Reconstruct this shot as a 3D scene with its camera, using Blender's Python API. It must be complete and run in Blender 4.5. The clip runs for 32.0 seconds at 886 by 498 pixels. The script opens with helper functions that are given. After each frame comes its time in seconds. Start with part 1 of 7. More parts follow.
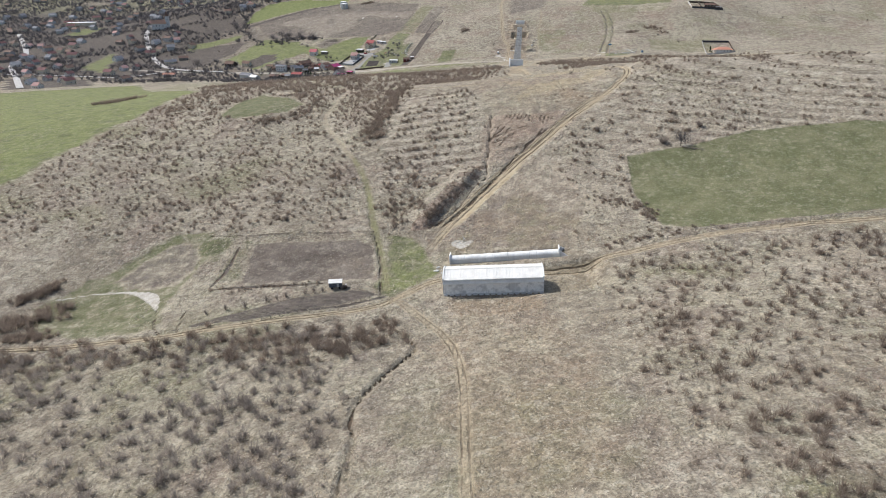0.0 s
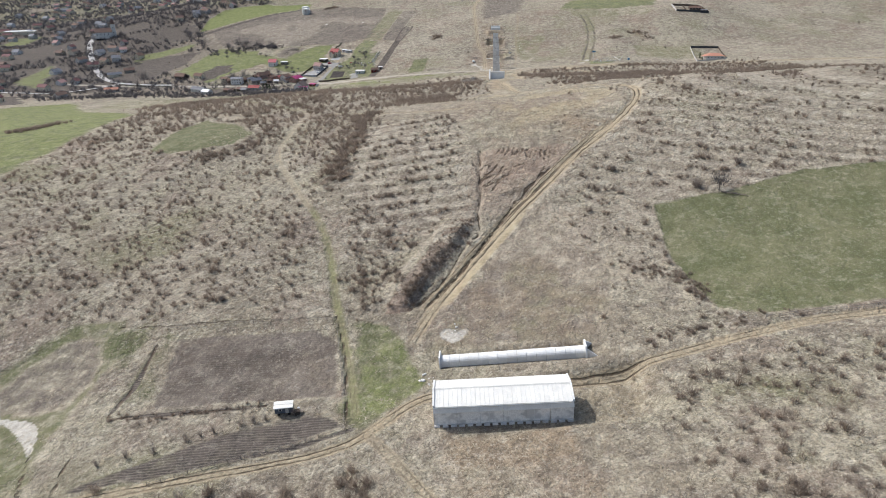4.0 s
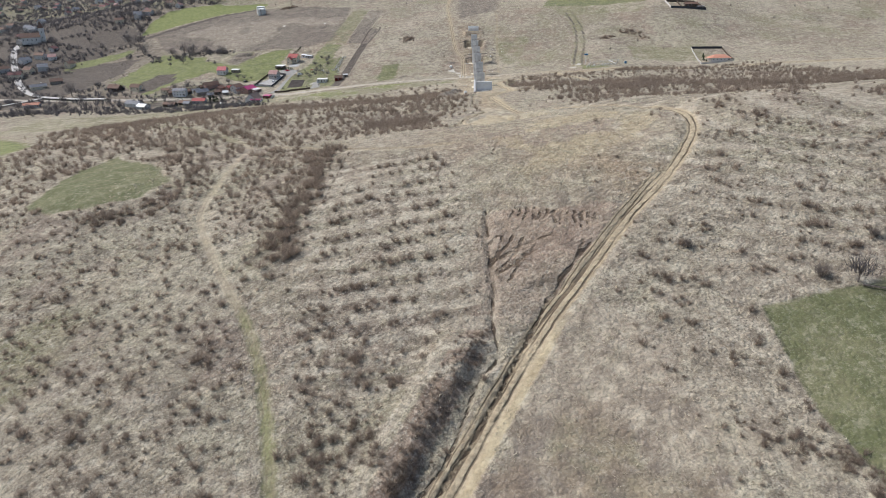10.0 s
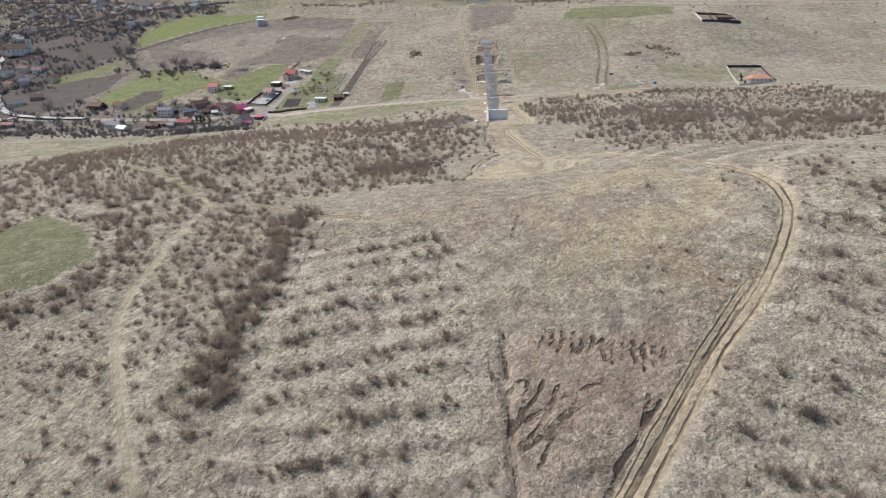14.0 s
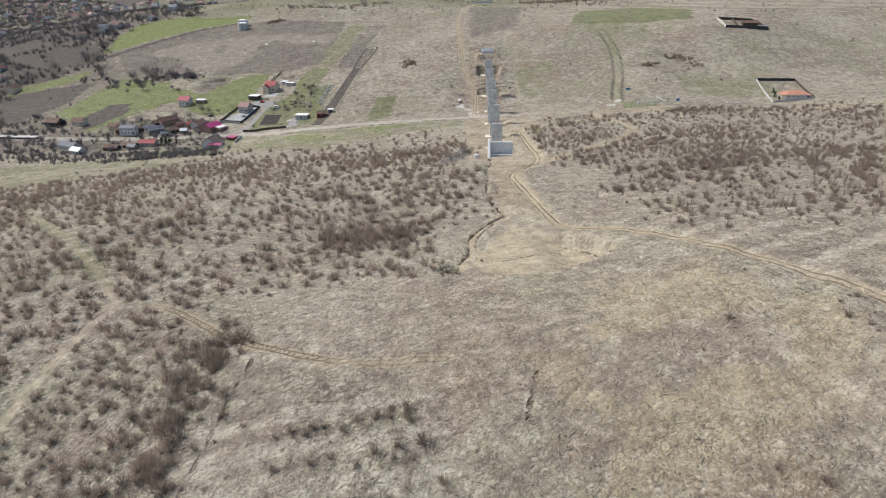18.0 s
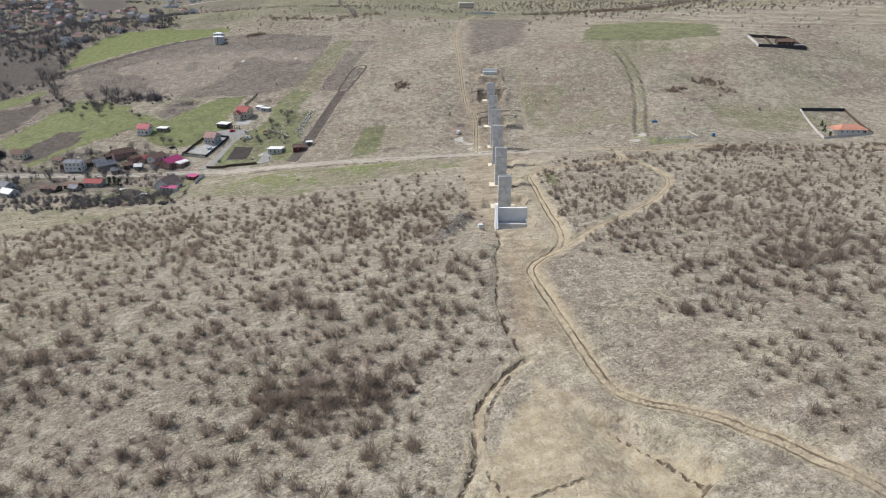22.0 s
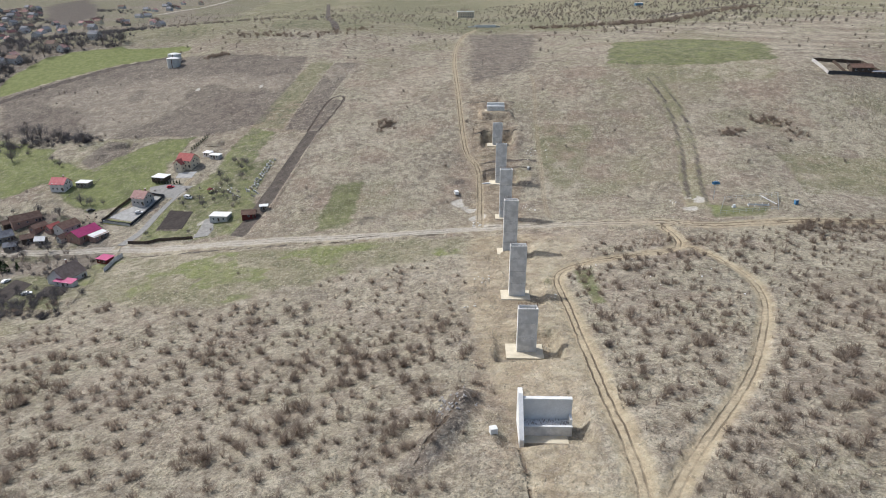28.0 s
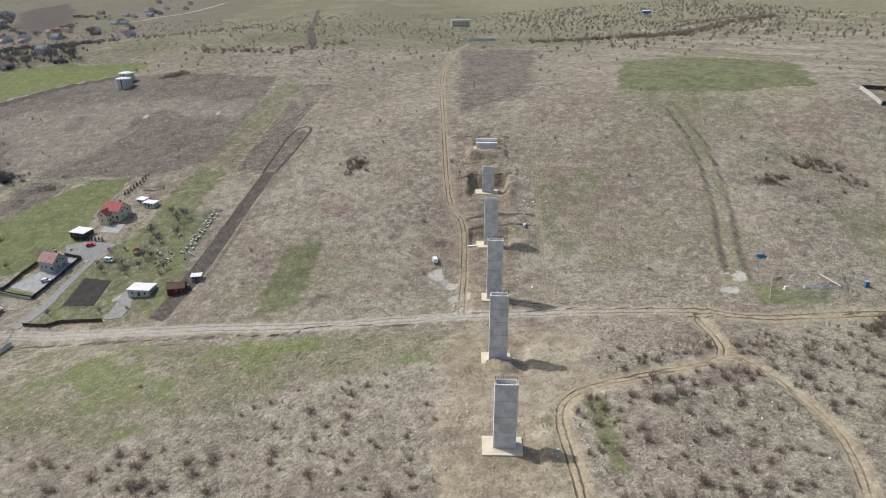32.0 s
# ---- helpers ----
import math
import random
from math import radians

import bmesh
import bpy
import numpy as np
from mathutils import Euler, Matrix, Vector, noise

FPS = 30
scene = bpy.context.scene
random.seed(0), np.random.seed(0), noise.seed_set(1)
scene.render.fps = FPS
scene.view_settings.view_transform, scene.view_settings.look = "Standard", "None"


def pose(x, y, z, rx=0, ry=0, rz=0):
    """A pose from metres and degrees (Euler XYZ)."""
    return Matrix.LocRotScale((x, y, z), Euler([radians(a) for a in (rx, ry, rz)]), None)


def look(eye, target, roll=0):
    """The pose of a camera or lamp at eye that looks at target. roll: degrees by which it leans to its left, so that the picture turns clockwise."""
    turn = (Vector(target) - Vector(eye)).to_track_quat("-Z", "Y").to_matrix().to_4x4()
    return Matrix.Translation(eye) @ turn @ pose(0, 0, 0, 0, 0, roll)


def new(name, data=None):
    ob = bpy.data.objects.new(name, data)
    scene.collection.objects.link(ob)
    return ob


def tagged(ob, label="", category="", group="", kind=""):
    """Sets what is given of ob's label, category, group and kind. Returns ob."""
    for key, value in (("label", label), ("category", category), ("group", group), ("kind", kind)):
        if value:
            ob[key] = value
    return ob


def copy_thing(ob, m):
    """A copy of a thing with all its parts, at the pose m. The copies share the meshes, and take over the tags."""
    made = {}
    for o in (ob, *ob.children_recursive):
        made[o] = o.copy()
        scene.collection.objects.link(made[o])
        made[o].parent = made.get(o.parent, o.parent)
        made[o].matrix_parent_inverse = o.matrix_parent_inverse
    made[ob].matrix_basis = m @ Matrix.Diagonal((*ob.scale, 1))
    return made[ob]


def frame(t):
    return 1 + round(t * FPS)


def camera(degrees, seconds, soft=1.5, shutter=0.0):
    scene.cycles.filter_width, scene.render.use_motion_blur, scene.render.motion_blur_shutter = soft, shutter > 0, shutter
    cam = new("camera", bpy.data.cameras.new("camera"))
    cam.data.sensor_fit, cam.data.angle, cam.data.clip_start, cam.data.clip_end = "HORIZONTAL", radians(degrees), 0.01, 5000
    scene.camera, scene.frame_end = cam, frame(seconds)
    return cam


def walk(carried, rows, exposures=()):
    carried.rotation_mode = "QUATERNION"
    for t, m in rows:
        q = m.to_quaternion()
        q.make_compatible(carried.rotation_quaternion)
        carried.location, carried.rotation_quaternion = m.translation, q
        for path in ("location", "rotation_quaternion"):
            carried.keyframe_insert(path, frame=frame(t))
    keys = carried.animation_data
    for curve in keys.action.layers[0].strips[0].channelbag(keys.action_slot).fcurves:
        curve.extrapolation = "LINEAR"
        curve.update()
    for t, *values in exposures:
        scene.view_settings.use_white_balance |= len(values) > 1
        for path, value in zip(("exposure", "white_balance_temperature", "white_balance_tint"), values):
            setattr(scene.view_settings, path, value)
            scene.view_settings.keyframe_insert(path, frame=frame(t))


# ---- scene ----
# ---- camera: a drone flying north along the line of the unfinished viaduct ----
cam = camera(70.1, 32.0, 1.0)
PATH = [
    (0, (0.01, 0.00, 102.09), (0.00, 91.61, 61.98), -0.07),
    (1, (-1.48, 17.04, 103.33), (-1.10, 108.59, 63.08), -0.07),
    (2, (-2.21, 34.08, 103.81), (-0.49, 125.65, 63.67), -0.10),
    (3, (-2.62, 50.48, 103.75), (0.58, 142.09, 63.78), -0.27),
    (6, (-4.71, 99.04, 99.04), (1.65, 190.53, 59.17), -0.45),
    (7, (-5.05, 114.01, 97.82), (2.70, 205.31, 57.75), -0.50),
    (8, (-6.36, 128.01, 97.78), (2.30, 219.19, 57.64), -0.59),
    (9, (-7.43, 142.15, 98.40), (1.39, 233.36, 58.36), -0.68),
    (10, (-4.49, 156.55, 99.53), (4.16, 247.70, 59.32), -0.76),
    (11, (-0.50, 171.36, 99.66), (8.24, 262.69, 59.89), -0.73),
    (12, (1.37, 187.34, 100.66), (8.47, 278.78, 60.80), -0.57),
    (13, (3.29, 203.74, 102.14), (10.20, 295.16, 62.18), -0.67),
    (14, (4.06, 220.28, 102.64), (11.15, 311.91, 63.22), -0.54),
    (17, (10.44, 269.48, 107.12), (17.55, 360.89, 67.20), -0.62),
    (18, (13.63, 288.50, 108.37), (20.58, 379.84, 68.28), -0.49),
    (19, (15.08, 308.05, 109.28), (22.50, 399.46, 69.40), -0.38),
    (20, (17.39, 327.59, 111.18), (24.71, 418.99, 71.27), -0.46),
    (21, (19.49, 348.05, 111.85), (26.78, 439.60, 72.29), -0.30),
    (22, (20.96, 367.42, 114.07), (28.37, 458.92, 74.41), -0.22),
    (23, (23.66, 386.74, 116.99), (31.22, 478.07, 76.97), -0.33),
    (24, (26.54, 405.70, 119.20), (34.01, 497.01, 79.13), -0.34),
    (25, (28.30, 425.59, 120.77), (35.84, 516.98, 80.87), -0.38),
    (25.5, (28.81, 434.79, 120.41), (36.38, 526.19, 80.56), -0.34),
    (27.5, (31.75, 472.52, 120.67), (39.14, 564.00, 80.96), -0.43),
    (28, (33.65, 482.11, 120.85), (41.08, 573.68, 81.35), -0.46),
    (29, (39.94, 499.86, 122.20), (47.35, 591.44, 82.72), -0.52),
    (30, (45.36, 518.31, 124.39), (52.84, 609.80, 84.73), -0.55),
    (31, (49.03, 537.50, 125.93), (56.56, 628.97, 86.22), -0.51),
    (32, (51.47, 557.09, 126.74), (58.77, 648.75, 87.42), -0.36),
]
walk(cam, [(t, look(eye, target, roll)) for t, eye, target, roll in PATH], [(0, 0.23), (14, 0.23), (20, 0.17), (25, 0.15), (30, 0.09), (32, 0.0)])

# ---- world, sun ----
SUN = Vector((-17.0, 11.0, 21.6)).normalized()
world = bpy.data.worlds.new("world")
scene.world = world
world.use_nodes = True
_wn = world.node_tree.nodes
_sky = _wn.new("ShaderNodeTexSky")
_sky.sky_type = "NISHITA"
_sky.sun_disc = False
_sky.sun_elevation = math.asin(SUN.z)
_sky.sun_rotation = math.atan2(SUN.x, SUN.y)
_sky.dust_density = 3.0
_sky.air_density = 1.0
_sky.ozone_density = 0.8
world.node_tree.links.new(_sky.outputs[0], _wn["Background"].inputs[0])
_wn["Background"].inputs[1].default_value = 0.14
_sun = bpy.data.lights.new("sun", "SUN")
_sun.energy = 3.6
_sun.angle = radians(0.6)
_sun.color = (0.955, 0.965, 0.985)
sun = new("sun", _sun)
sun.matrix_world = look((0, 0, 0), -SUN)

# ---- materials ----


class Nodes:
    """A node material under construction."""

    def __init__(self, name, rough=0.9, metal=0.0):
        self.mat = bpy.data.materials.new(name)
        self.mat.use_nodes = True
        self.tree = self.mat.node_tree
        self.bsdf = self.tree.nodes["Principled BSDF"]
        self.bsdf.inputs["Roughness"].default_value = rough
        self.bsdf.inputs["Metallic"].default_value = metal
        self.bsdf.inputs["Specular IOR Level"].default_value = 0.25

    def add(self, kind, **values):
        n = self.tree.nodes.new("ShaderNode" + kind)
        for k, v in values.items():
            n.inputs[k].default_value = v
        return n

    def link(self, a, b):
        self.tree.links.new(a, b)

    def where(self):
        return self.add("NewGeometry").outputs["Position"]

    def noise(self, scale, detail=4.0, rough=0.6, vector=None):
        n = self.add("TexNoise", Scale=scale, Detail=detail, Roughness=rough)
        self.link(vector or self.where(), n.inputs["Vector"])
        return n.outputs[0]

    def ramp(self, value, lo, hi, a=0.0, b=1.0):
        n = self.add("MapRange")
        n.interpolation_type = "SMOOTHSTEP"
        self.link(value, n.inputs["Value"])
        for k, v in zip(("From Min", "From Max", "To Min", "To Max"), (lo, hi, a, b)):
            n.inputs[k].default_value = v
        return n.outputs[0]

    def maths(self, op, a, b):
        n = self.tree.nodes.new("ShaderNodeMath")
        n.operation = op
        for i, v in enumerate((a, b)):
            if isinstance(v, (int, float)):
                n.inputs[i].default_value = v
            else:
                self.link(v, n.inputs[i])
        return n.outputs[0]

    def mix(self, fac, a, b):
        n = self.tree.nodes.new("ShaderNodeMix")
        n.data_type = "RGBA"
        for i, v in ((0, fac), (6, a), (7, b)):
            if isinstance(v, (int, float)):
                n.inputs[i].default_value = v
            elif isinstance(v, tuple):
                n.inputs[i].default_value = (*v, 1.0)
            else:
                self.link(v, n.inputs[i])
        return n.outputs[2]

    def bump(self, height, strength=0.4, distance=0.1):
        n = self.add("Bump", Strength=strength, Distance=distance)
        self.link(height, n.inputs["Height"])
        self.link(n.outputs[0], self.bsdf.inputs["Normal"])

    def done(self, colour):
        if isinstance(colour, tuple):
            self.bsdf.inputs["Base Color"].default_value = (*colour, 1.0)
        else:
            self.link(colour, self.bsdf.inputs["Base Color"])
        return self.mat


def surface(name, a, b, scale=1.0, rough=0.9, metal=0.0, fine=8.0, bump=0.2, lo=0.35, hi=0.65):
    """Two tones broken up at a coarse and a fine scale, with a fine relief and a little change from object to object."""
    m = Nodes(name, rough, metal)
    coarse = m.ramp(m.noise(scale, 5.0), lo, hi)
    c = m.mix(coarse, a, b)
    f = m.noise(scale * fine, 3.0)
    c = m.mix(m.ramp(f, 0.3, 0.75, 0.0, 0.45), c, tuple(v * 0.72 for v in a))
    info = m.add("ObjectInfo")
    c = m.mix(m.ramp(info.outputs["Random"], 0.0, 1.0, 0.0, 0.16), c, tuple(min(1.0, v * 1.25) for v in b))
    m.bump(f, bump, 0.05)
    return m.done(c)


CONCRETE = surface("weathered_concrete", (0.50, 0.495, 0.475), (0.70, 0.69, 0.665), 0.35, 0.9, lo=0.40, hi=0.60)
CONCRETE_PALE = surface("pale_precast_concrete", (0.60, 0.60, 0.58), (0.72, 0.72, 0.70), 0.3, 0.85)
CONCRETE_WALL = surface("stained_wall_concrete", (0.50, 0.49, 0.465), (0.84, 0.825, 0.785), 0.4, 0.9, lo=0.41, hi=0.54)
JOINT_DARK = surface("dark_joint_concrete", (0.20, 0.195, 0.185), (0.32, 0.315, 0.30), 0.8, 0.95)
PAVING = surface("pale_grey_paving", (0.30, 0.295, 0.28), (0.40, 0.395, 0.375), 0.4, 0.9)
TURF = surface("mown_garden_turf", (0.125, 0.135, 0.050), (0.190, 0.190, 0.085), 0.25, 1.0)
CONCRETE_PAD = surface("sandy_concrete_pad", (0.52, 0.46, 0.34), (0.64, 0.58, 0.45), 0.4, 0.95)
SHEET_WHITE = surface("white_painted_sheet_metal", (0.62, 0.61, 0.57), (0.72, 0.71, 0.665), 0.35, 0.6)
STEEL_RUST = surface("rusty_reinforcing_steel", (0.10, 0.06, 0.04), (0.18, 0.10, 0.06), 3.0, 0.8, 0.4)
STEEL_GREY = surface("galvanised_steel", (0.42, 0.45, 0.46), (0.55, 0.57, 0.58), 0.8, 0.5, 0.6)
STEEL_BLUE = surface("blue_painted_steel", (0.05, 0.16, 0.30), (0.08, 0.22, 0.38), 1.0, 0.6)
WOOD_DARK = surface("dark_weathered_wood", (0.06, 0.045, 0.035), (0.12, 0.09, 0.07), 1.0, 0.85)
WOOD_GREY = surface("grey_weathered_wood", (0.20, 0.17, 0.14), (0.30, 0.27, 0.23), 1.0, 0.9)
WOOD_RED = surface("dark_red_stained_boards", (0.10, 0.02, 0.02), (0.17, 0.04, 0.03), 0.8, 0.8)
PLASTER_WHITE = surface("white_plaster", (0.58, 0.56, 0.53), (0.68, 0.66, 0.63), 0.4, 0.9)
PLASTER_CREAM = surface("cream_plaster", (0.58, 0.50, 0.38), (0.68, 0.60, 0.47), 0.4, 0.9)
PLASTER_GREY = surface("grey_plaster", (0.40, 0.38, 0.36), (0.52, 0.50, 0.47), 0.4, 0.9)
BRICK_RED = surface("raw_red_brick", (0.27, 0.165, 0.13), (0.37, 0.25, 0.205), 1.2, 0.95)
TILE_RED = surface("red_roof_tiles", (0.33, 0.085, 0.08), (0.42, 0.13, 0.115), 0.6, 0.8)
TILE_ROSE = surface("dusty_rose_roof_tiles", (0.34, 0.20, 0.18), (0.43, 0.275, 0.245), 0.6, 0.85)
TILE_DUN = surface("dun_roof_tiles", (0.19, 0.145, 0.12), (0.27, 0.21, 0.18), 0.6, 0.85)
TILE_PINK = surface("pinkish_red_sheet_tiles", (0.40, 0.075, 0.09), (0.48, 0.12, 0.13), 0.6, 0.6)
TILE_ORANGE = surface("orange_roof_tiles", (0.42, 0.19, 0.125), (0.50, 0.25, 0.175), 0.6, 0.8)
TILE_MAROON = surface("maroon_roof_tiles", (0.12, 0.055, 0.055), (0.19, 0.09, 0.085), 0.6, 0.85)
TILE_BROWN = surface("brown_roof_tiles", (0.13, 0.08, 0.06), (0.20, 0.13, 0.10), 0.6, 0.85)
TILE_GREY = surface("grey_fibre_cement_roof", (0.15, 0.155, 0.17), (0.25, 0.255, 0.27), 0.5, 0.85)
ROOF_MAGENTA = surface("crimson_sheet_metal", (0.36, 0.035, 0.135), (0.44, 0.06, 0.17), 0.5, 0.5)
ROOF_PALE = surface("pale_corrugated_sheet", (0.60, 0.60, 0.58), (0.72, 0.72, 0.70), 0.5, 0.55)
ASPHALT_GREY = surface("grey_gravel_yard", (0.21, 0.205, 0.19), (0.30, 0.29, 0.27), 0.6, 0.95)
GRAVEL_PALE = surface("pale_road_gravel", (0.36, 0.345, 0.32), (0.48, 0.465, 0.44), 0.3, 0.95)
RUBBER = surface("black_rubber", (0.02, 0.02, 0.02), (0.035, 0.035, 0.035), 2.0, 0.85)
PAINT_WHITE = surface("white_vehicle_paint", (0.76, 0.76, 0.75), (0.80, 0.80, 0.79), 0.5, 0.3, 0.0, 8.0, 0.0)
PAINT_RED = surface("red_vehicle_paint", (0.50, 0.02, 0.04), (0.58, 0.04, 0.06), 0.5, 0.3, 0.0, 8.0, 0.0)
PAINT_SLATE = surface("slate_blue_paint", (0.07, 0.085, 0.11), (0.12, 0.14, 0.17), 0.8, 0.6)
PAINT_DARK = surface("dark_vehicle_paint", (0.03, 0.035, 0.045), (0.05, 0.055, 0.065), 0.5, 0.3, 0.0, 8.0, 0.0)
SOIL_DARK = surface("dark_garden_soil", (0.034, 0.028, 0.025), (0.060, 0.050, 0.044), 0.6, 1.0)
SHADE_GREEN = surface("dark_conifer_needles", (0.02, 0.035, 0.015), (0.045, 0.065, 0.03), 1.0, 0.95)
ROCK_GREY = surface("grey_shale", (0.20, 0.19, 0.18), (0.38, 0.37, 0.355), 1.2, 0.95)
DEBRIS = surface("pale_rubble", (0.50, 0.48, 0.44), (0.66, 0.64, 0.60), 1.5, 0.95)
PLASTIC_WHITE = surface("white_plastic", (0.74, 0.74, 0.74), (0.80, 0.80, 0.80), 1.0, 0.5)


def twig_material(name, a, b):
    """Thin twigs and stalks, through which some of the light passes."""
    m = Nodes(name, 0.95)
    g = m.add("NewGeometry")
    c = m.mix(g.outputs["Random Per Island"], a, b)
    big = m.ramp(m.noise(0.05, 3.0), 0.35, 0.65)
    c = m.mix(m.maths("MULTIPLY", big, 0.5), c, tuple(v * 0.75 for v in a))
    thin, both = m.add("BsdfTranslucent"), m.add("MixShader", Fac=0.5)
    m.link(c, thin.inputs["Color"])
    m.link(m.bsdf.outputs[0], both.inputs[1])
    m.link(thin.outputs[0], both.inputs[2])
    m.link(both.outputs[0], m.tree.nodes["Material Output"].inputs["Surface"])
    return m.done(c)


TWIGS = twig_material("bare_grey_brown_twigs", (0.235, 0.202, 0.175), (0.42, 0.37, 0.325))
TWIGS_DARK = twig_material("dark_bramble_twigs", (0.17, 0.144, 0.124), (0.32, 0.276, 0.24))
TWIGS_MID = twig_material("bare_bush_twigs", (0.208, 0.163, 0.128), (0.375, 0.305, 0.245))
# dark twigs; a faint purple-blue for the village haze is mixed into their colour
TWIGS_DEEP = twig_material("dark_orchard_twigs", (0.080, 0.076, 0.080), (0.155, 0.146, 0.150))
BARK = surface("grey_bark", (0.12, 0.10, 0.085), (0.20, 0.17, 0.145), 2.0, 0.95)
STRAW = twig_material("dry_grass_tufts", (0.42, 0.365, 0.275), (0.62, 0.56, 0.45))

_g = Nodes("window_glass", 0.08)
_g.bsdf.inputs["Specular IOR Level"].default_value = 0.5
GLASS = _g.done((0.03, 0.04, 0.05))


def ground_material():
    m = Nodes("dry_spring_grassland", 0.97)
    m.bsdf.inputs["Specular IOR Level"].default_value = 0.08
    za, zb, zc = m.add("Attribute"), m.add("Attribute"), m.add("Attribute")
    za.attribute_name, zb.attribute_name, zc.attribute_name = "zone_a", "zone_b", "zone_c"
    sa, sb, sc = m.add("SeparateColor"), m.add("SeparateColor"), m.add("SeparateColor")
    m.link(za.outputs["Color"], sa.inputs[0])
    m.link(zb.outputs["Color"], sb.inputs[0])
    m.link(zc.outputs["Color"], sc.inputs[0])
    zd, sd = m.add("Attribute"), m.add("SeparateColor")
    zd.attribute_name = "zone_d"
    m.link(zd.outputs["Color"], sd.inputs[0])
    broad, mid = m.noise(0.018, 5.0), m.noise(0.10, 6.0, 0.68)
    fine, grit = m.noise(0.62, 6.0, 0.75), m.noise(2.0, 4.0, 0.75)
    patch, wide = m.noise(0.23, 5.0, 0.65), m.noise(0.036, 6.0, 0.66)
    # dry grass: straw, grey, greenish and brown patches
    c = m.mix(m.ramp(broad, 0.42, 0.58), (0.270, 0.232, 0.172), (0.340, 0.305, 0.226))
    c = m.mix(m.ramp(wide, 0.50, 0.62, 0.0, 0.45), c, (0.245, 0.228, 0.148))
    c = m.mix(m.ramp(m.noise(0.033, 5.0, 0.65), 0.51, 0.63, 0.0, 0.65), c, (0.240, 0.184, 0.147))
    c = m.mix(m.ramp(mid, 0.50, 0.62, 0.0, 0.58), c, (0.180, 0.150, 0.122))
    c = m.mix(m.ramp(mid, 0.44, 0.33, 0.0, 0.6), c, (0.400, 0.358, 0.270))
    c = m.mix(m.ramp(patch, 0.515, 0.595, 0.0, 0.52), c, (0.150, 0.124, 0.100))
    c = m.mix(m.ramp(patch, 0.45, 0.36, 0.0, 0.66), c, (0.44, 0.398, 0.300))
    # tussocks: cells about a metre across, their place shaken by noise
    shake = m.add("TexNoise", Scale=0.8, Detail=3.0)
    m.link(m.where(), shake.inputs["Vector"])
    moved = m.tree.nodes.new("ShaderNodeVectorMath")
    moved.operation = "MULTIPLY_ADD"
    m.link(shake.outputs["Color"], moved.inputs[0])
    moved.inputs[1].default_value = (1.6, 1.6, 1.6)
    m.link(m.where(), moved.inputs[2])
    cell, small = m.add("TexVoronoi", Scale=0.8), m.add("TexVoronoi", Scale=2.1)
    m.link(moved.outputs[0], cell.inputs["Vector"])
    m.link(moved.outputs[0], small.inputs["Vector"])
    cell, small = cell.outputs["Distance"], small.outputs["Distance"]

    def lay(c, zone, colour, soft, lo=0.35, hi=0.65, top=1.0):
        n = m.maths("ADD", zone, m.maths("MULTIPLY", m.maths("SUBTRACT", soft, 0.5), 0.9))
        return m.mix(m.ramp(n, lo, hi, 0.0, top), c, colour)

    def two(soft, a, b, lo=0.38, hi=0.62):
        return m.mix(m.ramp(soft, lo, hi), a, b)

    c = lay(c, sd.outputs[2], two(mid, (0.178, 0.174, 0.095), (0.275, 0.250, 0.165)), wide, 0.2, 0.75, 0.9)
    c = lay(c, zd.outputs["Alpha"], two(patch, (0.305, 0.222, 0.169), (0.196, 0.140, 0.110)), mid, 0.3, 0.95, 0.8)
    c = lay(c, sd.outputs[1], two(mid, (0.175, 0.147, 0.124), (0.112, 0.093, 0.079)), patch, 0.25, 0.75, 0.92)
    c = lay(c, za.outputs["Alpha"], two(patch, (0.332, 0.258, 0.176), (0.230, 0.174, 0.120)), mid, 0.25, 0.9, 0.88)
    c = lay(c, sb.outputs[0], two(patch, (0.460, 0.412, 0.322), (0.315, 0.268, 0.205)), mid, 0.3, 0.85, 0.9)
    c = lay(c, sb.outputs[1], two(patch, (0.200, 0.168, 0.138), (0.118, 0.097, 0.080)), mid, 0.3, 0.9, 0.75)
    c = lay(c, sa.outputs[1], two(mid, (0.096, 0.108, 0.049), (0.150, 0.150, 0.080)), patch, 0.25, 0.75, 0.95)
    c = lay(c, zb.outputs["Alpha"], two(patch, (0.186, 0.206, 0.082), (0.145, 0.165, 0.064)), mid, 0.3, 0.6)
    c = lay(c, sa.outputs[2], two(patch, (0.052, 0.045, 0.041), (0.086, 0.073, 0.065)), mid, 0.3, 0.75)
    wave = m.add("TexWave", Scale=0.34, Distortion=3.0, Detail=2.0)
    wave.bands_direction = "Y"
    m.link(m.where(), wave.inputs["Vector"])
    tilled = m.maths("MAXIMUM", sa.outputs[2], m.maths("MULTIPLY", sd.outputs[1], 0.6))
    furrow = m.maths("MULTIPLY", m.ramp(wave.outputs[1], 0.55, 0.85), m.ramp(tilled, 0.3, 0.8, 0.0, 0.42))
    c = m.mix(furrow, c, (0.235, 0.200, 0.158))
    c = lay(c, sa.outputs[0], two(patch, (0.408, 0.346, 0.228), (0.288, 0.236, 0.150), 0.35, 0.65), fine, 0.3, 0.8, 0.9)
    c = lay(c, sb.outputs[2], two(fine, (0.50, 0.470, 0.412), (0.37, 0.345, 0.297), 0.35, 0.65), fine, 0.3, 0.6)
    # tussocks and the dark gaps between them, their shade put into the colour, fewer on tended or bare ground
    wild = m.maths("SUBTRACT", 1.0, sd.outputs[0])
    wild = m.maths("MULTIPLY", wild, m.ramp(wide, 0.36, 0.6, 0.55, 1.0))
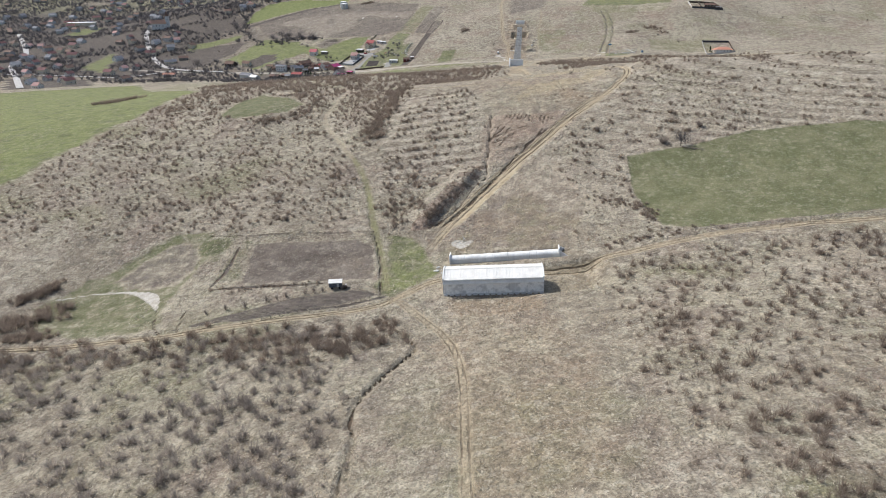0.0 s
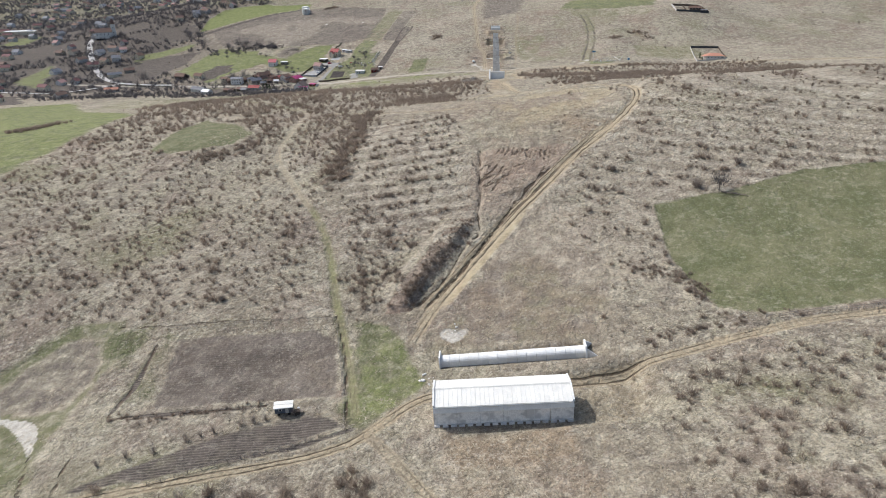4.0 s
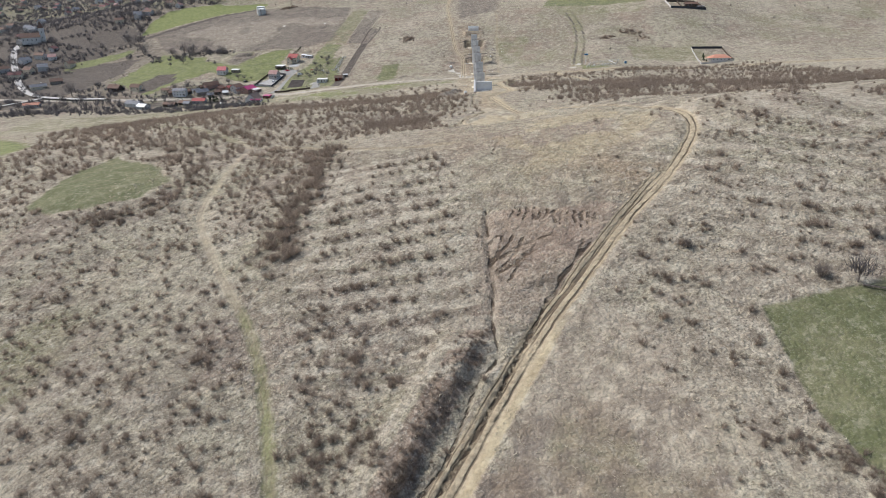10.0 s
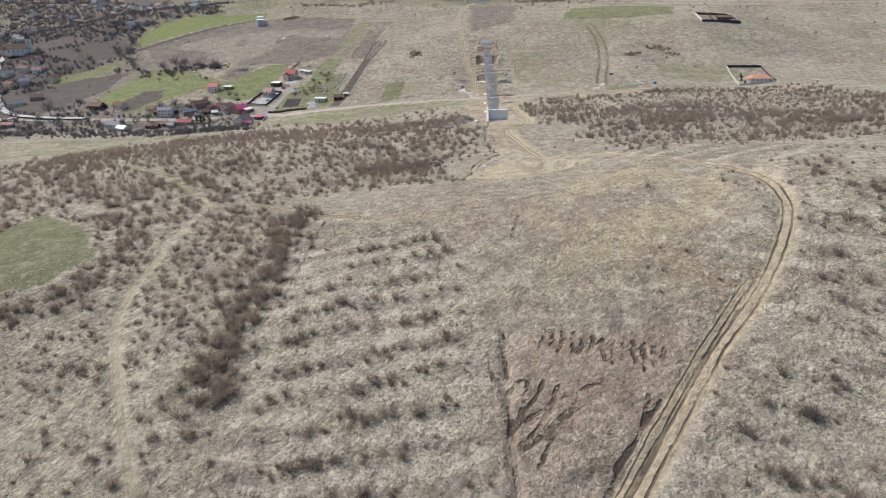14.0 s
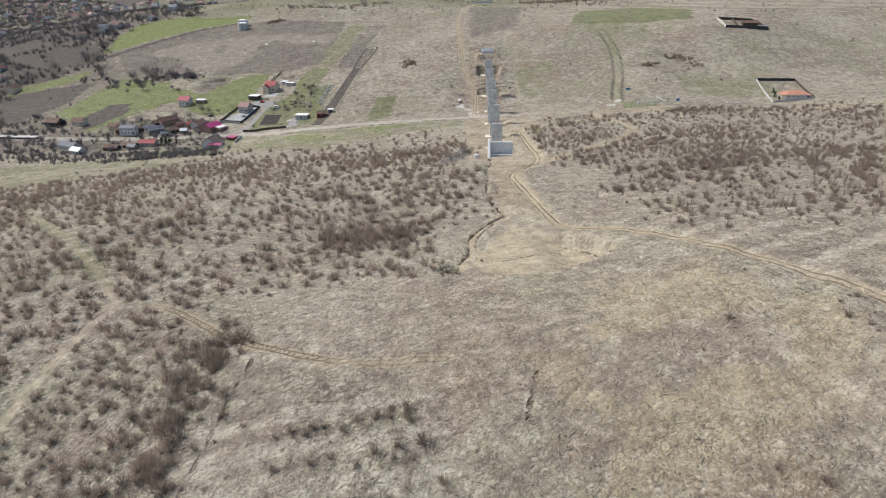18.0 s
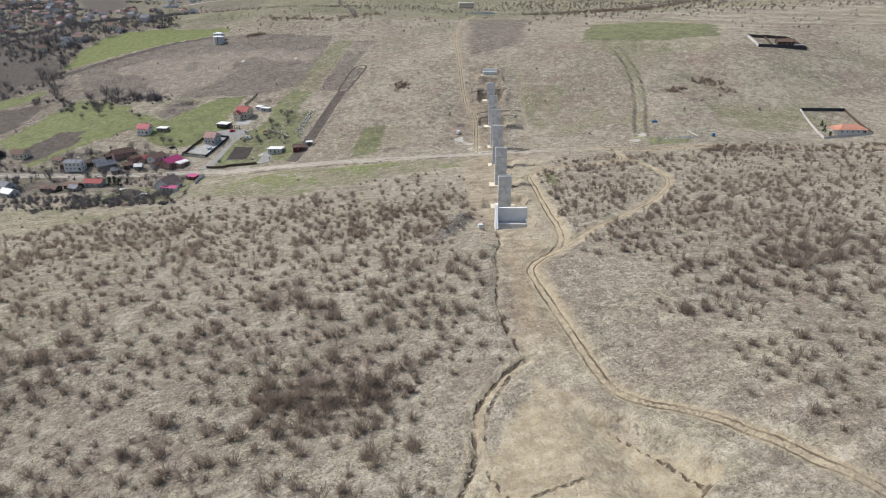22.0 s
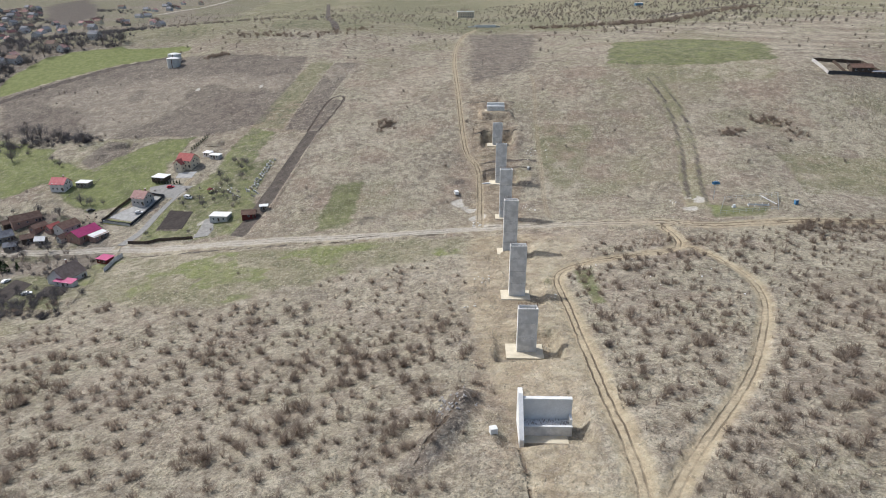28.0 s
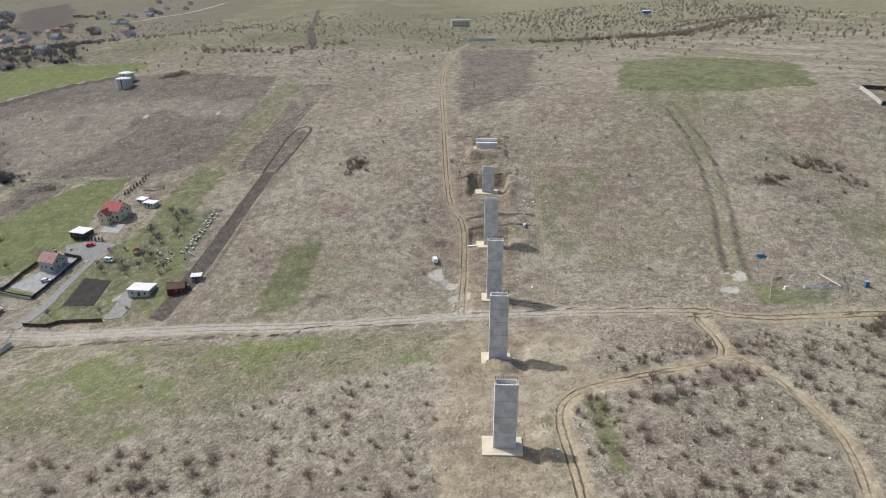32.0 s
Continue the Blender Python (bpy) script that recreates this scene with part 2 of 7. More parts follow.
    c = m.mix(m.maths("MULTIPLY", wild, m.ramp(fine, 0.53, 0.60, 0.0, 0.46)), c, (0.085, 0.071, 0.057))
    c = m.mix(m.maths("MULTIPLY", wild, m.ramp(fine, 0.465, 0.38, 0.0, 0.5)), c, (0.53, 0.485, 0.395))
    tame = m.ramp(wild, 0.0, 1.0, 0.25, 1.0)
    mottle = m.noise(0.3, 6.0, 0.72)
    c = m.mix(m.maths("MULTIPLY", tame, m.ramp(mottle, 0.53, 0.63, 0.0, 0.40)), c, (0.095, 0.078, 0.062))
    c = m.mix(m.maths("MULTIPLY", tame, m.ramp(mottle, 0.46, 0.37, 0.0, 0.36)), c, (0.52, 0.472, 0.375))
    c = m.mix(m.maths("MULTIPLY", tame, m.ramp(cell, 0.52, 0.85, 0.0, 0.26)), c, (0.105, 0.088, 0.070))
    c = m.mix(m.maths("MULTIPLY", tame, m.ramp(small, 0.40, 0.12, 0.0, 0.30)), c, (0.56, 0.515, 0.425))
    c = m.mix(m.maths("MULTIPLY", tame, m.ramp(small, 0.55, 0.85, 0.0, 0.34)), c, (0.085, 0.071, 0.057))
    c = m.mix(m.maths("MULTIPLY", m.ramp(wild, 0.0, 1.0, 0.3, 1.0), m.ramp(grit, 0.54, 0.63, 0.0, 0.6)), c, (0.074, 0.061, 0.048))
    # wheel tracks: bare bed, darker ruts of soil colour with their shade painted in
    wob = m.maths("MULTIPLY", m.maths("SUBTRACT", m.noise(0.16, 3.0), 0.5), 0.5)
    edge = m.maths("MULTIPLY", m.maths("SUBTRACT", m.noise(0.7, 4.0, 0.7), 0.5), 0.8)
    d = m.maths("ADD", m.maths("MULTIPLY", sc.outputs[0], 4.0), wob)
    bed = m.maths("MULTIPLY", m.ramp(m.maths("ADD", d, edge), 1.3, 0.8), sc.outputs[1])
    bed = m.maths("MULTIPLY", bed, m.ramp(m.noise(0.5, 4.0, 0.7), 0.25, 0.5, 0.6, 1.0))
    soil = two(fine, (0.410, 0.346, 0.240), (0.284, 0.232, 0.158), 0.35, 0.65)
    soil = m.mix(m.maths("MULTIPLY", sc.outputs[2], 0.9), soil, two(fine, (0.47, 0.438, 0.380), (0.35, 0.320, 0.270), 0.35, 0.65))
    c = m.mix(bed, c, soil)
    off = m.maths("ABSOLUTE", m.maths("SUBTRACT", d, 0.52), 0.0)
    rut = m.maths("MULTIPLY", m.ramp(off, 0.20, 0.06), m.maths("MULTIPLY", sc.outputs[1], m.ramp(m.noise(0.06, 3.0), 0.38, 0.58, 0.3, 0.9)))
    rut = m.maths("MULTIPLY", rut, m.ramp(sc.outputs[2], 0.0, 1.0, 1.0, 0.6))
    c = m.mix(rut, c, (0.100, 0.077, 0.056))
    # cracks and eroded channels: dark soil, with the shade inside them put into the colour
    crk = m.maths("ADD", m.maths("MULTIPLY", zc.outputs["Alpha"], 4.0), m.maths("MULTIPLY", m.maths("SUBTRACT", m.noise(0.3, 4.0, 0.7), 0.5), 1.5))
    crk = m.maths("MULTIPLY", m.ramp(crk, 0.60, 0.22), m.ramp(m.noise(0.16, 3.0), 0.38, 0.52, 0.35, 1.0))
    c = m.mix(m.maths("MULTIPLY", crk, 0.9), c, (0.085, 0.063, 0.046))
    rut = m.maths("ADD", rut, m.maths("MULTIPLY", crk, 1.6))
    h = m.maths("ADD", m.maths("ADD", fine, m.maths("MULTIPLY", grit, 0.4)), m.maths("ADD", m.maths("MULTIPLY", patch, 1.2), m.maths("MULTIPLY", m.maths("ADD", rut, cell), -0.6)))
    m.bump(m.maths("MULTIPLY", h, m.ramp(sd.outputs[0], 0.0, 1.0, 1.0, 0.4)), 1.0, 0.7)
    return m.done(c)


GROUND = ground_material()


# ---- the lie of the land ----
# coarse elevations: one row for each line running east to west, one column for each line running north
EAST = (-600, -360, -220, -100, 0, 100, 220, 600)
NORTH = (60, 190, 270, 340, 400, 470, 560, 680, 800, 960, 1200, 1600)
LAND = (
    (-19.4, -37.2, -31.5, -9.2, 17, 31.3, 30.6, 45.3),
    (-20.9, -23.4, -18.4, -4.4, -3.9, 14.2, 29.2, 49.3),
    (-15.8, -11.8, -2.4, 4.5, 6.8, 22.2, 44.7, 56.7),
    (-9.9, -3, 7.9, 11.8, 29.6, 49.1, 59.5, 60.8),
    (-7.7, 0.4, 12.2, 20.3, 41.7, 49.6, 59.1, 58.5),
    (-8, 0.4, 14.7, 26.7, 25.8, 34, 43.7, 52.5),
    (-11.5, -2.4, 9.6, 20.1, 23.7, 32, 30.4, 42.2),
    (-16.4, -11.5, -9.7, 0.4, 3, 13.7, 15.3, 28.4),
    (-18.5, -21, -17, -12, 3.6, 5.9, 14.5, 36.5),
    (-10.7, -5.3, 13.3, 28.3, 38.4, 47.7, 61.8, 76.6),
    (12.9, 61.7, 73.3, 81.9, 76.6, 70.6, 69.3, 85.8),
    (61.2, 56.5, 56.3, 63.9, 67.4, 63.3, 61.7, 85.5),
)
# single rises and hollows: east, north, radius, height
RISES = ((304, 752, 28, -4), (316, 803, 22, 2.5), (333, 905, 45, 8), (-125, 213, 28, -6), (226, 804, 30, 5), (-176, 1144, 35, -6), (136, 382, 25, 4), (110, 457, 25, 4), (-118, 395, 24, 5))
STEP = 5.0
_gx, _gy = np.arange(-900, 901, STEP), np.arange(-200, 1901, STEP)
_a = np.stack([np.interp(_gx, EAST, r) for r in LAND])
_a = np.stack([np.interp(_gy, NORTH, c) for c in _a.T], 1)
_k = np.exp(-0.5 * (np.arange(-13, 14) * STEP / 22) ** 2)
_k /= _k.sum()
for _ax in (0, 1):
    _p = np.pad(_a, [(13, 13) if i == _ax else (0, 0) for i in (0, 1)], mode="edge")
    _a = sum(_k[i] * np.take(_p, np.arange(i, i + _a.shape[_ax]), axis=_ax) for i in range(27))
BROAD = _a


def grid_at(a, x, y, x0, y0, step):
    u = np.clip((x - x0) / step, 0, a.shape[1] - 1.001)
    v = np.clip((y - y0) / step, 0, a.shape[0] - 1.001)
    i, j = u.astype(int), v.astype(int)
    u, v = u - i, v - j
    return (a[j, i] * (1 - u) + a[j, i + 1] * u) * (1 - v) + (a[j + 1, i] * (1 - u) + a[j + 1, i + 1] * u) * v


_lattice = np.random.RandomState(7).rand(257, 257)


def vnoise(x, y, size, seed=0):
    """Smooth noise from 0 to 1 with features about size metres wide."""
    u, v = x / size + seed * 17.37, y / size + seed * 9.71
    i, j = np.floor(u).astype(int), np.floor(v).astype(int)
    u, v = u - i, v - j
    u, v = u * u * (3 - 2 * u), v * v * (3 - 2 * v)
    i, j = i % 256, j % 256
    a = _lattice
    return (a[j, i] * (1 - u) + a[j, i + 1] * u) * (1 - v) + (a[j + 1, i] * (1 - u) + a[j + 1, i + 1] * u) * v


def fractal(x, y, size, seed=0, octaves=3):
    out, amp, tot = 0.0, 1.0, 0.0
    for o in range(octaves):
        out, tot = out + amp * vnoise(x, y, size / 2**o, seed + o), tot + amp
        amp *= 0.55
    return out / tot


def ease(v):
    v = np.clip(v, 0, 1)
    return v * v * (3 - 2 * v)


def off_line(x, y, line, reach):
    """Distance to a line of points, and the distance along it (a smooth curve is laid through the points)."""
    pts = smooth_line(line)
    d, s = np.full(x.shape, 1e9), np.zeros(x.shape)
    lo, hi = pts.min(0) - reach, pts.max(0) + reach
    near = np.nonzero((x > lo[0]) & (x < hi[0]) & (y > lo[1]) & (y < hi[1]))
    if len(near[0]) == 0:
        return d, s
    px, py, best, along, run = x[near], y[near], np.full(len(near[0]), 1e9), np.zeros(len(near[0])), 0.0
    for (ax, ay), (bx, by) in zip(pts[:-1], pts[1:]):
        ll = math.hypot(bx - ax, by - ay)
        t = np.clip(((px - ax) * (bx - ax) + (py - ay) * (by - ay)) / (ll * ll + 1e-9), 0, 1)
        e = np.hypot(px - ax - t * (bx - ax), py - ay - t * (by - ay))
        side = np.sign((bx - ax) * (py - ay) - (by - ay) * (px - ax))
        closer = e < np.abs(best)
        best, along = np.where(closer, e * np.where(side == 0, 1, side), best), np.where(closer, run + t * ll, along)
        run += ll
    d[near], s[near] = best, along
    return d, s


def smooth_line(line, n=4):
    p = np.array(line, float)
    if len(p) < 3:
        return p
    q = np.vstack([2 * p[0] - p[1], p, 2 * p[-1] - p[-2]])
    out = []
    for i in range(1, len(q) - 2):
        for t in np.arange(n) / n:
            a, b, c, d = q[i - 1 : i + 3]
            out.append(0.5 * (2 * b + (c - a) * t + (2 * a - 5 * b + 4 * c - d) * t * t + (3 * b - a - 3 * c + d) * t**3))
    return np.vstack([out, p[-1:]])


def inside(x, y, poly, soft=2.0):
    """About 1 inside a polygon and 0 outside it, with an edge of soft metres."""
    p = np.array(poly, float)
    lo, hi = p.min(0) - soft, p.max(0) + soft
    out = np.zeros(x.shape)
    near = np.nonzero((x > lo[0]) & (x < hi[0]) & (y > lo[1]) & (y < hi[1]))
    if len(near[0]) == 0:
        return out
    px, py = x[near], y[near]
    odd, best = np.zeros(len(px), bool), np.full(len(px), 1e9)
    for (ax, ay), (bx, by) in zip(p, np.roll(p, -1, 0)):
        cross = (ay > py) != (by > py)
        odd ^= cross & (px < (bx - ax) * (py - ay) / (by - ay + 1e-12) + ax)
        t = np.clip(((px - ax) * (bx - ax) + (py - ay) * (by - ay)) / ((bx - ax) ** 2 + (by - ay) ** 2 + 1e-9), 0, 1)
        best = np.minimum(best, np.hypot(px - ax - t * (bx - ax), py - ay - t * (by - ay)))
    out[near] = ease(0.5 + np.where(odd, best, -best) / soft)
    return out


# tracks and roads: half width, how bare they are, line
ROAD_MAIN = [(-420, 205), (-250, 188), (-146, 178), (-117, 176.4), (-91, 176.3), (-66, 180), (-35, 185), (-18, 191), (-3, 203.6), (12, 205.8), (40, 204.6), (60, 205.5), (79, 208), (102, 210), (124, 209.5), (154, 205.5), (220, 200), (400, 190)]
TRACK_SOUTH = [(-16, 191), (-9, 181), (1, 162), (4.7, 142), (5.1, 124), (4.5, 93), (4, 60), (2, 0)]
TRACK_HILL = [(-8, 222), (-4, 232), (3.4, 247), (17, 267), (32, 287), (47, 302.5), (66, 321.8), (83, 337), (101, 360.5), (106.8, 381), (104.5, 399), (93, 432), (86, 449), (77.6, 463), (66.8, 476), (65, 502), (63.2, 535), (64.3, 549), (74.4, 561), (81.3, 577), (86, 614), (90.5, 650), (94, 679), (96.3, 702), (105.3, 713.4), (128, 718.4), (156, 725.7), (161, 753)]
TRACK_HILL_SIDE = [(-6.5, 234), (0.8, 248.8), (14.8, 268.7), (30, 288.8), (45.2, 304.3), (64.3, 323.5), (81, 338.8)]
HILL_CUT = [(-1, 245.5), (3.3, 250.8), (10.7, 260.8), (16.2, 268.7), (23.1, 279.2), (30.5, 289.5), (38.6, 300.7), (52, 314)]
TRACK_FORK = [(72, 558), (82, 568), (95, 583), (121.6, 610.5), (140, 634), (161, 667.5), (167.7, 693.6), (162, 722), (156, 725.7)]
TRACK_GRASS = [(-20, 200), (-22.8, 218.7), (-29.3, 249), (-34.7, 280), (-42, 304), (-51.4, 324), (-64, 354), (-69.9, 374.6), (-67.6, 401), (-66.5, 420), (-65.6, 436), (-66, 450), (-100, 500), (-135, 543)]
TRACK_CREST = [(-65, 444), (-48, 439.5), (-28.4, 418), (-11.8, 404), (4.2, 395), (22, 392)]
ROAD_VALLEY = [(-420, 862), (-300, 832), (-227, 817), (-141, 803), (-116, 801), (-72.6, 791), (-18, 779.4), (20, 771.8), (70, 771), (119, 765), (161.6, 757.4), (186, 747.4), (246, 739), (330, 722), (500, 690)]
TRACK_NORTH = [(75.7, 772.9), (84, 838), (79.5, 867), (83, 939), (90.5, 1047), (106, 1135), (129, 1190)]
TRACK_WHEEL = [(176, 757), (183, 770), (192, 800), (206.6, 842), (217, 889), (219, 934)]
TRACK_SITE = [(112, 776), (113.3, 791.8), (120.4, 836), (128.8, 891), (138, 940), (141.4, 971)]
TRACK_LANE = [(-117, 801), (-111.9, 802.7), (-105.5, 816), (-101, 834), (-95, 856), (-91, 870)]
ROAD_CHURCH = [(-480, 1120), (-472, 1060), (-434, 975), (-395, 903), (-362, 862), (-325, 842), (-280, 829)]
ROAD_TOWN = [(-720, 1130), (-622, 981), (-588, 890), (-534, 810), (-470, 715)]
ROAD_FAR = [(-470, 1700), (-401, 1784), (-385, 1905), (-362, 2029), (-353, 2287)]
ROAD_LOW = [(-560, 830), (-472, 821), (-415, 813), (-380, 830), (-350, 850)]
ROADS = (
    (ROAD_MAIN, 1.7, 0.95, 0.3), (TRACK_SOUTH, 1.6, 0.62, 0.12), (TRACK_HILL, 1.9, 1.0, 0.45), (TRACK_FORK, 1.7, 0.72, 0.5), (TRACK_HILL_SIDE, 1.3, 0.95, 0.3),
    (TRACK_GRASS, 1.2, 0.28, 0.03), (TRACK_CREST, 1.5, 0.7, 0.02), (ROAD_VALLEY, 2.9, 0.9, 0.25), (TRACK_NORTH, 2.0, 0.8, 0.1),
    (TRACK_SITE, 1.3, 0.4, 0.05), (ROAD_FAR, 4.0, 1.0, 0.0), (TRACK_LANE, 1.6, 0.8, 0.05),
)
DITCH = [(-21, 180), (-15.6, 172), (-8, 159.5), (-11, 152), (-17, 142), (-21.3, 131), (-22.4, 122), (-20.8, 114), (-21.3, 98), (-24, 60)]
GULLY = [(26, 337), (23.8, 317), (23, 305.6), (20.7, 292.5), (19.9, 281.8), (15.3, 277.7), (9.9, 267), (4, 256), (-6, 245)]
WASHOUT = [(50.8, 494), (45, 488.8), (37.5, 477.5), (35.2, 468), (34, 458), (29.5, 446)]
JUNCTION = [(62.7, 590), (74.7, 570.5), (72, 560), (65.3, 558), (62, 519), (66, 505), (50, 500), (49, 516), (54, 548), (57, 566)]
VILLAGE_YARDS = [(-240, 778), (-118, 764), (-112, 799), (-128, 830), (-160, 848), (-235, 852)]
VILLAGE_LAWN = [(-176, 744), (-157, 763), (-144, 777), (-119, 763), (-108, 724), (-160, 738)]
RILL = [(60, 594), (58.5, 576), (55, 564.6), (53, 547), (50, 531), (48.5, 515), (50.5, 497)]
SPOIL_BANK = [(14, 293), (4, 278), (-6, 262), (-11, 251)]
RILLS = [[(34.5 + 1.85 * k, 335.6 - 0.88 * k), (34.0 + 1.8 * k, 333.4 - 0.9 * k), (32.6 + 1.9 * k + 0.5 * math.sin(2.3 * k), 331.2 - 1.0 * k + 0.9 * math.sin(1.7 * k))] for k in range(13)]
# lines along which the ground colour carries dark soil and painted shade
SHADED_CRACKS = (
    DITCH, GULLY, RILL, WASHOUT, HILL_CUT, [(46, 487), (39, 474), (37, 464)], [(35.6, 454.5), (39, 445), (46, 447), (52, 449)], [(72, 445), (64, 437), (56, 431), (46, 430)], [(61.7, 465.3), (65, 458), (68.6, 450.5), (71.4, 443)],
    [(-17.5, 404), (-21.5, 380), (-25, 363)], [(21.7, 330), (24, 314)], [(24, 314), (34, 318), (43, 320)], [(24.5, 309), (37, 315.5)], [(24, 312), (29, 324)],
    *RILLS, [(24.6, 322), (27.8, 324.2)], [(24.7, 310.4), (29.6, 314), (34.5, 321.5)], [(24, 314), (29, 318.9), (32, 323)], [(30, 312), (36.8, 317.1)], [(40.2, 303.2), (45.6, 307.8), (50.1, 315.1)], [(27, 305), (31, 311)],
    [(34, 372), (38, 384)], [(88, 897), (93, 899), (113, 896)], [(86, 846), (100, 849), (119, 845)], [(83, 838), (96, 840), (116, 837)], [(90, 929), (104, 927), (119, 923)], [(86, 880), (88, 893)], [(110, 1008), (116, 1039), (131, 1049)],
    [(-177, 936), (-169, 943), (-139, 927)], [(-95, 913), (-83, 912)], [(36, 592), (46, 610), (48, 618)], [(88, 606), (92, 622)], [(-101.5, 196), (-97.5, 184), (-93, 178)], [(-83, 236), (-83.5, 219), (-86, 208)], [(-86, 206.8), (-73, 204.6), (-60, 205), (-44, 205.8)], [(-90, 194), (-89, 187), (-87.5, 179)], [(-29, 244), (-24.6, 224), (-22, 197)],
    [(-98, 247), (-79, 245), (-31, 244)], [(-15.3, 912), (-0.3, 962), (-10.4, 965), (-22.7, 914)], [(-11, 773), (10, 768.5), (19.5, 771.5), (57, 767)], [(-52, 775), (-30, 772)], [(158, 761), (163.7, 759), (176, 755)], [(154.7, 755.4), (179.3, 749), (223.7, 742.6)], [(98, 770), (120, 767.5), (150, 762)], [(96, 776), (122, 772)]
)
YARD_GREENS = ([(-107, 806), (-75, 801), (-50, 797), (-40, 818), (-52, 850), (-62, 880), (-82, 866), (-95, 850), (-103, 830)], [(-82, 862), (-52, 881), (-38, 881), (-51, 813), (-69, 815), (-92, 843)], [(-64, 933), (-43, 920), (-58, 866), (-69, 852), (-81, 864), (-74, 900)], [(-52, 793), (-46, 809), (-53, 813), (-58, 801)], [(188, 771), (220, 762), (210, 750), (186, 754)], [(-24, 242), (-14, 240), (-5, 230), (-1, 212), (-5, 201), (-12, 196), (-20, 195), (-21, 219)], [(-105, 835), (-98, 815), (-76, 806), (-66, 830), (-78, 845), (-95, 850)], [(102, 674), (102, 686), (105, 707), (115, 711), (111, 691), (108, 673)])
YARDS_GREY = ([(-115, 866), (-105, 868), (-87, 859), (-96, 849), (-112, 857)], [(-125, 841), (-103, 843), (-111, 836), (-125, 837)], [(-101, 880), (-89, 879), (-91, 871), (-101, 875)], [(-71, 822), (-62, 806), (-73, 800), (-75, 816)])
GREY_FIELD = [(-295, 1050), (-176, 1122), (-35, 1078), (-56, 936), (-94, 926), (-180, 946), (-256, 972)]
FALLOW_BROWN = [(-13, 1058), (7, 1054), (-22, 915), (-40, 922)]
SOIL_SPOTS = ([(9.8, 788), (16, 799), (23, 798), (23, 790), (13, 785)], [(58, 830), (68, 838), (76, 834), (72, 824)])
PINK_SPOTS = ((120, 745, 22), (145, 738, 14), (100, 752, 12), (42, 795, 12), (32, 908, 12), (241, 851, 10), (272, 856, 14), (277, 840, 8), (20, 870, 18), (140, 880, 16), (-80, 990, 30), (-110, 1040, 30), (160, 930, 20), (60, 1010, 26), (40, 960, 22), (12, 820, 10), (160, 850, 14), (190, 880, 12))
PIT_TAN = [(61, 553), (51, 509), (50, 491), (34, 458), (28, 442), (37, 430), (51, 427), (63, 433), (72, 443), (79, 442), (68, 480), (65, 517), (67, 545)]
STREAM = [(-145.7, 211), (-135.8, 213.8), (-126.7, 214.9), (-117.4, 212.8), (-107.9, 207), (-101.5, 195.9), (-97.5, 183.5), (-93, 178.3)]
STREAM_FLAT = [(-130, 222), (-115, 243), (-101, 243), (-98, 225), (-103.5, 213), (-116.5, 214)]
PIT = [(33.4, 453.8), (40, 470), (51, 487), (57, 478), (64, 466), (71, 454), (72.5, 444), (63, 436), (54, 430), (44, 430.5), (35, 438)]
FIELD_EAST = [(84, 282), (108, 282), (141, 286.5), (185, 281), (260, 250), (230, 214), (155, 211.5), (93, 216), (82.5, 222), (81.5, 231), (79.5, 252)]
PLOT_WEST = [(-77, 238), (-34, 237.5), (-27.5, 232), (-25.5, 208), (-42, 207.5), (-74.5, 208)]
STRIP_WEST = [(-87, 181), (-69, 189), (-51, 196.5), (-32, 201), (-25, 199.6), (-22.8, 196), (-37.5, 190), (-66.5, 181.8)]
FLAT_GREEN = [(-152, 203), (-143, 222), (-127, 239), (-114, 249), (-100, 252), (-93, 231), (-99, 211), (-101, 202), (-95, 181), (-114, 181), (-141, 184)]
KNOLL_GREEN = [(-140, 395), (-141, 430), (-128, 458), (-101, 430), (-89, 406), (-96, 391), (-109, 384), (-124, 381)]
SLOPE_GREEN = [(-225, 300), (-420, 330), (-520, 640), (-345, 735), (-290, 640), (-196, 520), (-203, 420), (-212, 362)]
SOILS = ([(-535, 1649), (-700, 2000), (-720, 2300), (-483, 1748), (-452, 1547)], [(-262, 870), (-221, 884), (-226, 865), (-248, 836)], [(-370, 969), (-294, 976), (-300, 948), (-306, 914), (-336, 928)], [(-429, 1082), (-325, 1092), (-306, 1030), (-368, 1033)], [(-408, 934), (-289, 975), (-294, 918), (-331, 856), (-367, 874)], [(-251, 835), (-222, 894), (-246, 899), (-257, 877)], [(-640, 1010), (-500, 1100), (-470, 1030), (-600, 930)], [(-540, 800), (-440, 800), (-400, 740), (-480, 700)])
GREENS = ([(-386, 987), (-303, 1011), (-301, 994), (-371, 958)], [(-295, 889), (-263, 975), (-200, 938), (-199, 884), (-242, 833)], [(-480, 860), (-490, 926), (-480, 979), (-457, 910), (-434, 836)], [(-640, 1180), (-590, 1190), (-600, 1120), (-650, 1110)])
FIELD_TURNED = [(114, 1162), (187, 1150), (148, 986), (92, 958)]
FIELD_VIVID = [(-312, 1053), (-171, 1130), (-150, 1148), (-230, 1158), (-275, 1152), (-297, 1142), (-310, 1102)]
FIELD_NORTH = [(236, 1068), (300, 1062), (350, 1020), (318, 938), (270, 946), (224, 960), (200, 974)]
GARDEN_GREEN = [(-205, 870), (-238, 935), (-197, 923), (-166, 900), (-127, 931), (-100, 929), (-112, 892), (-104, 868), (-120, 862), (-124, 846), (-145, 845), (-166, 862), (-187, 888)]
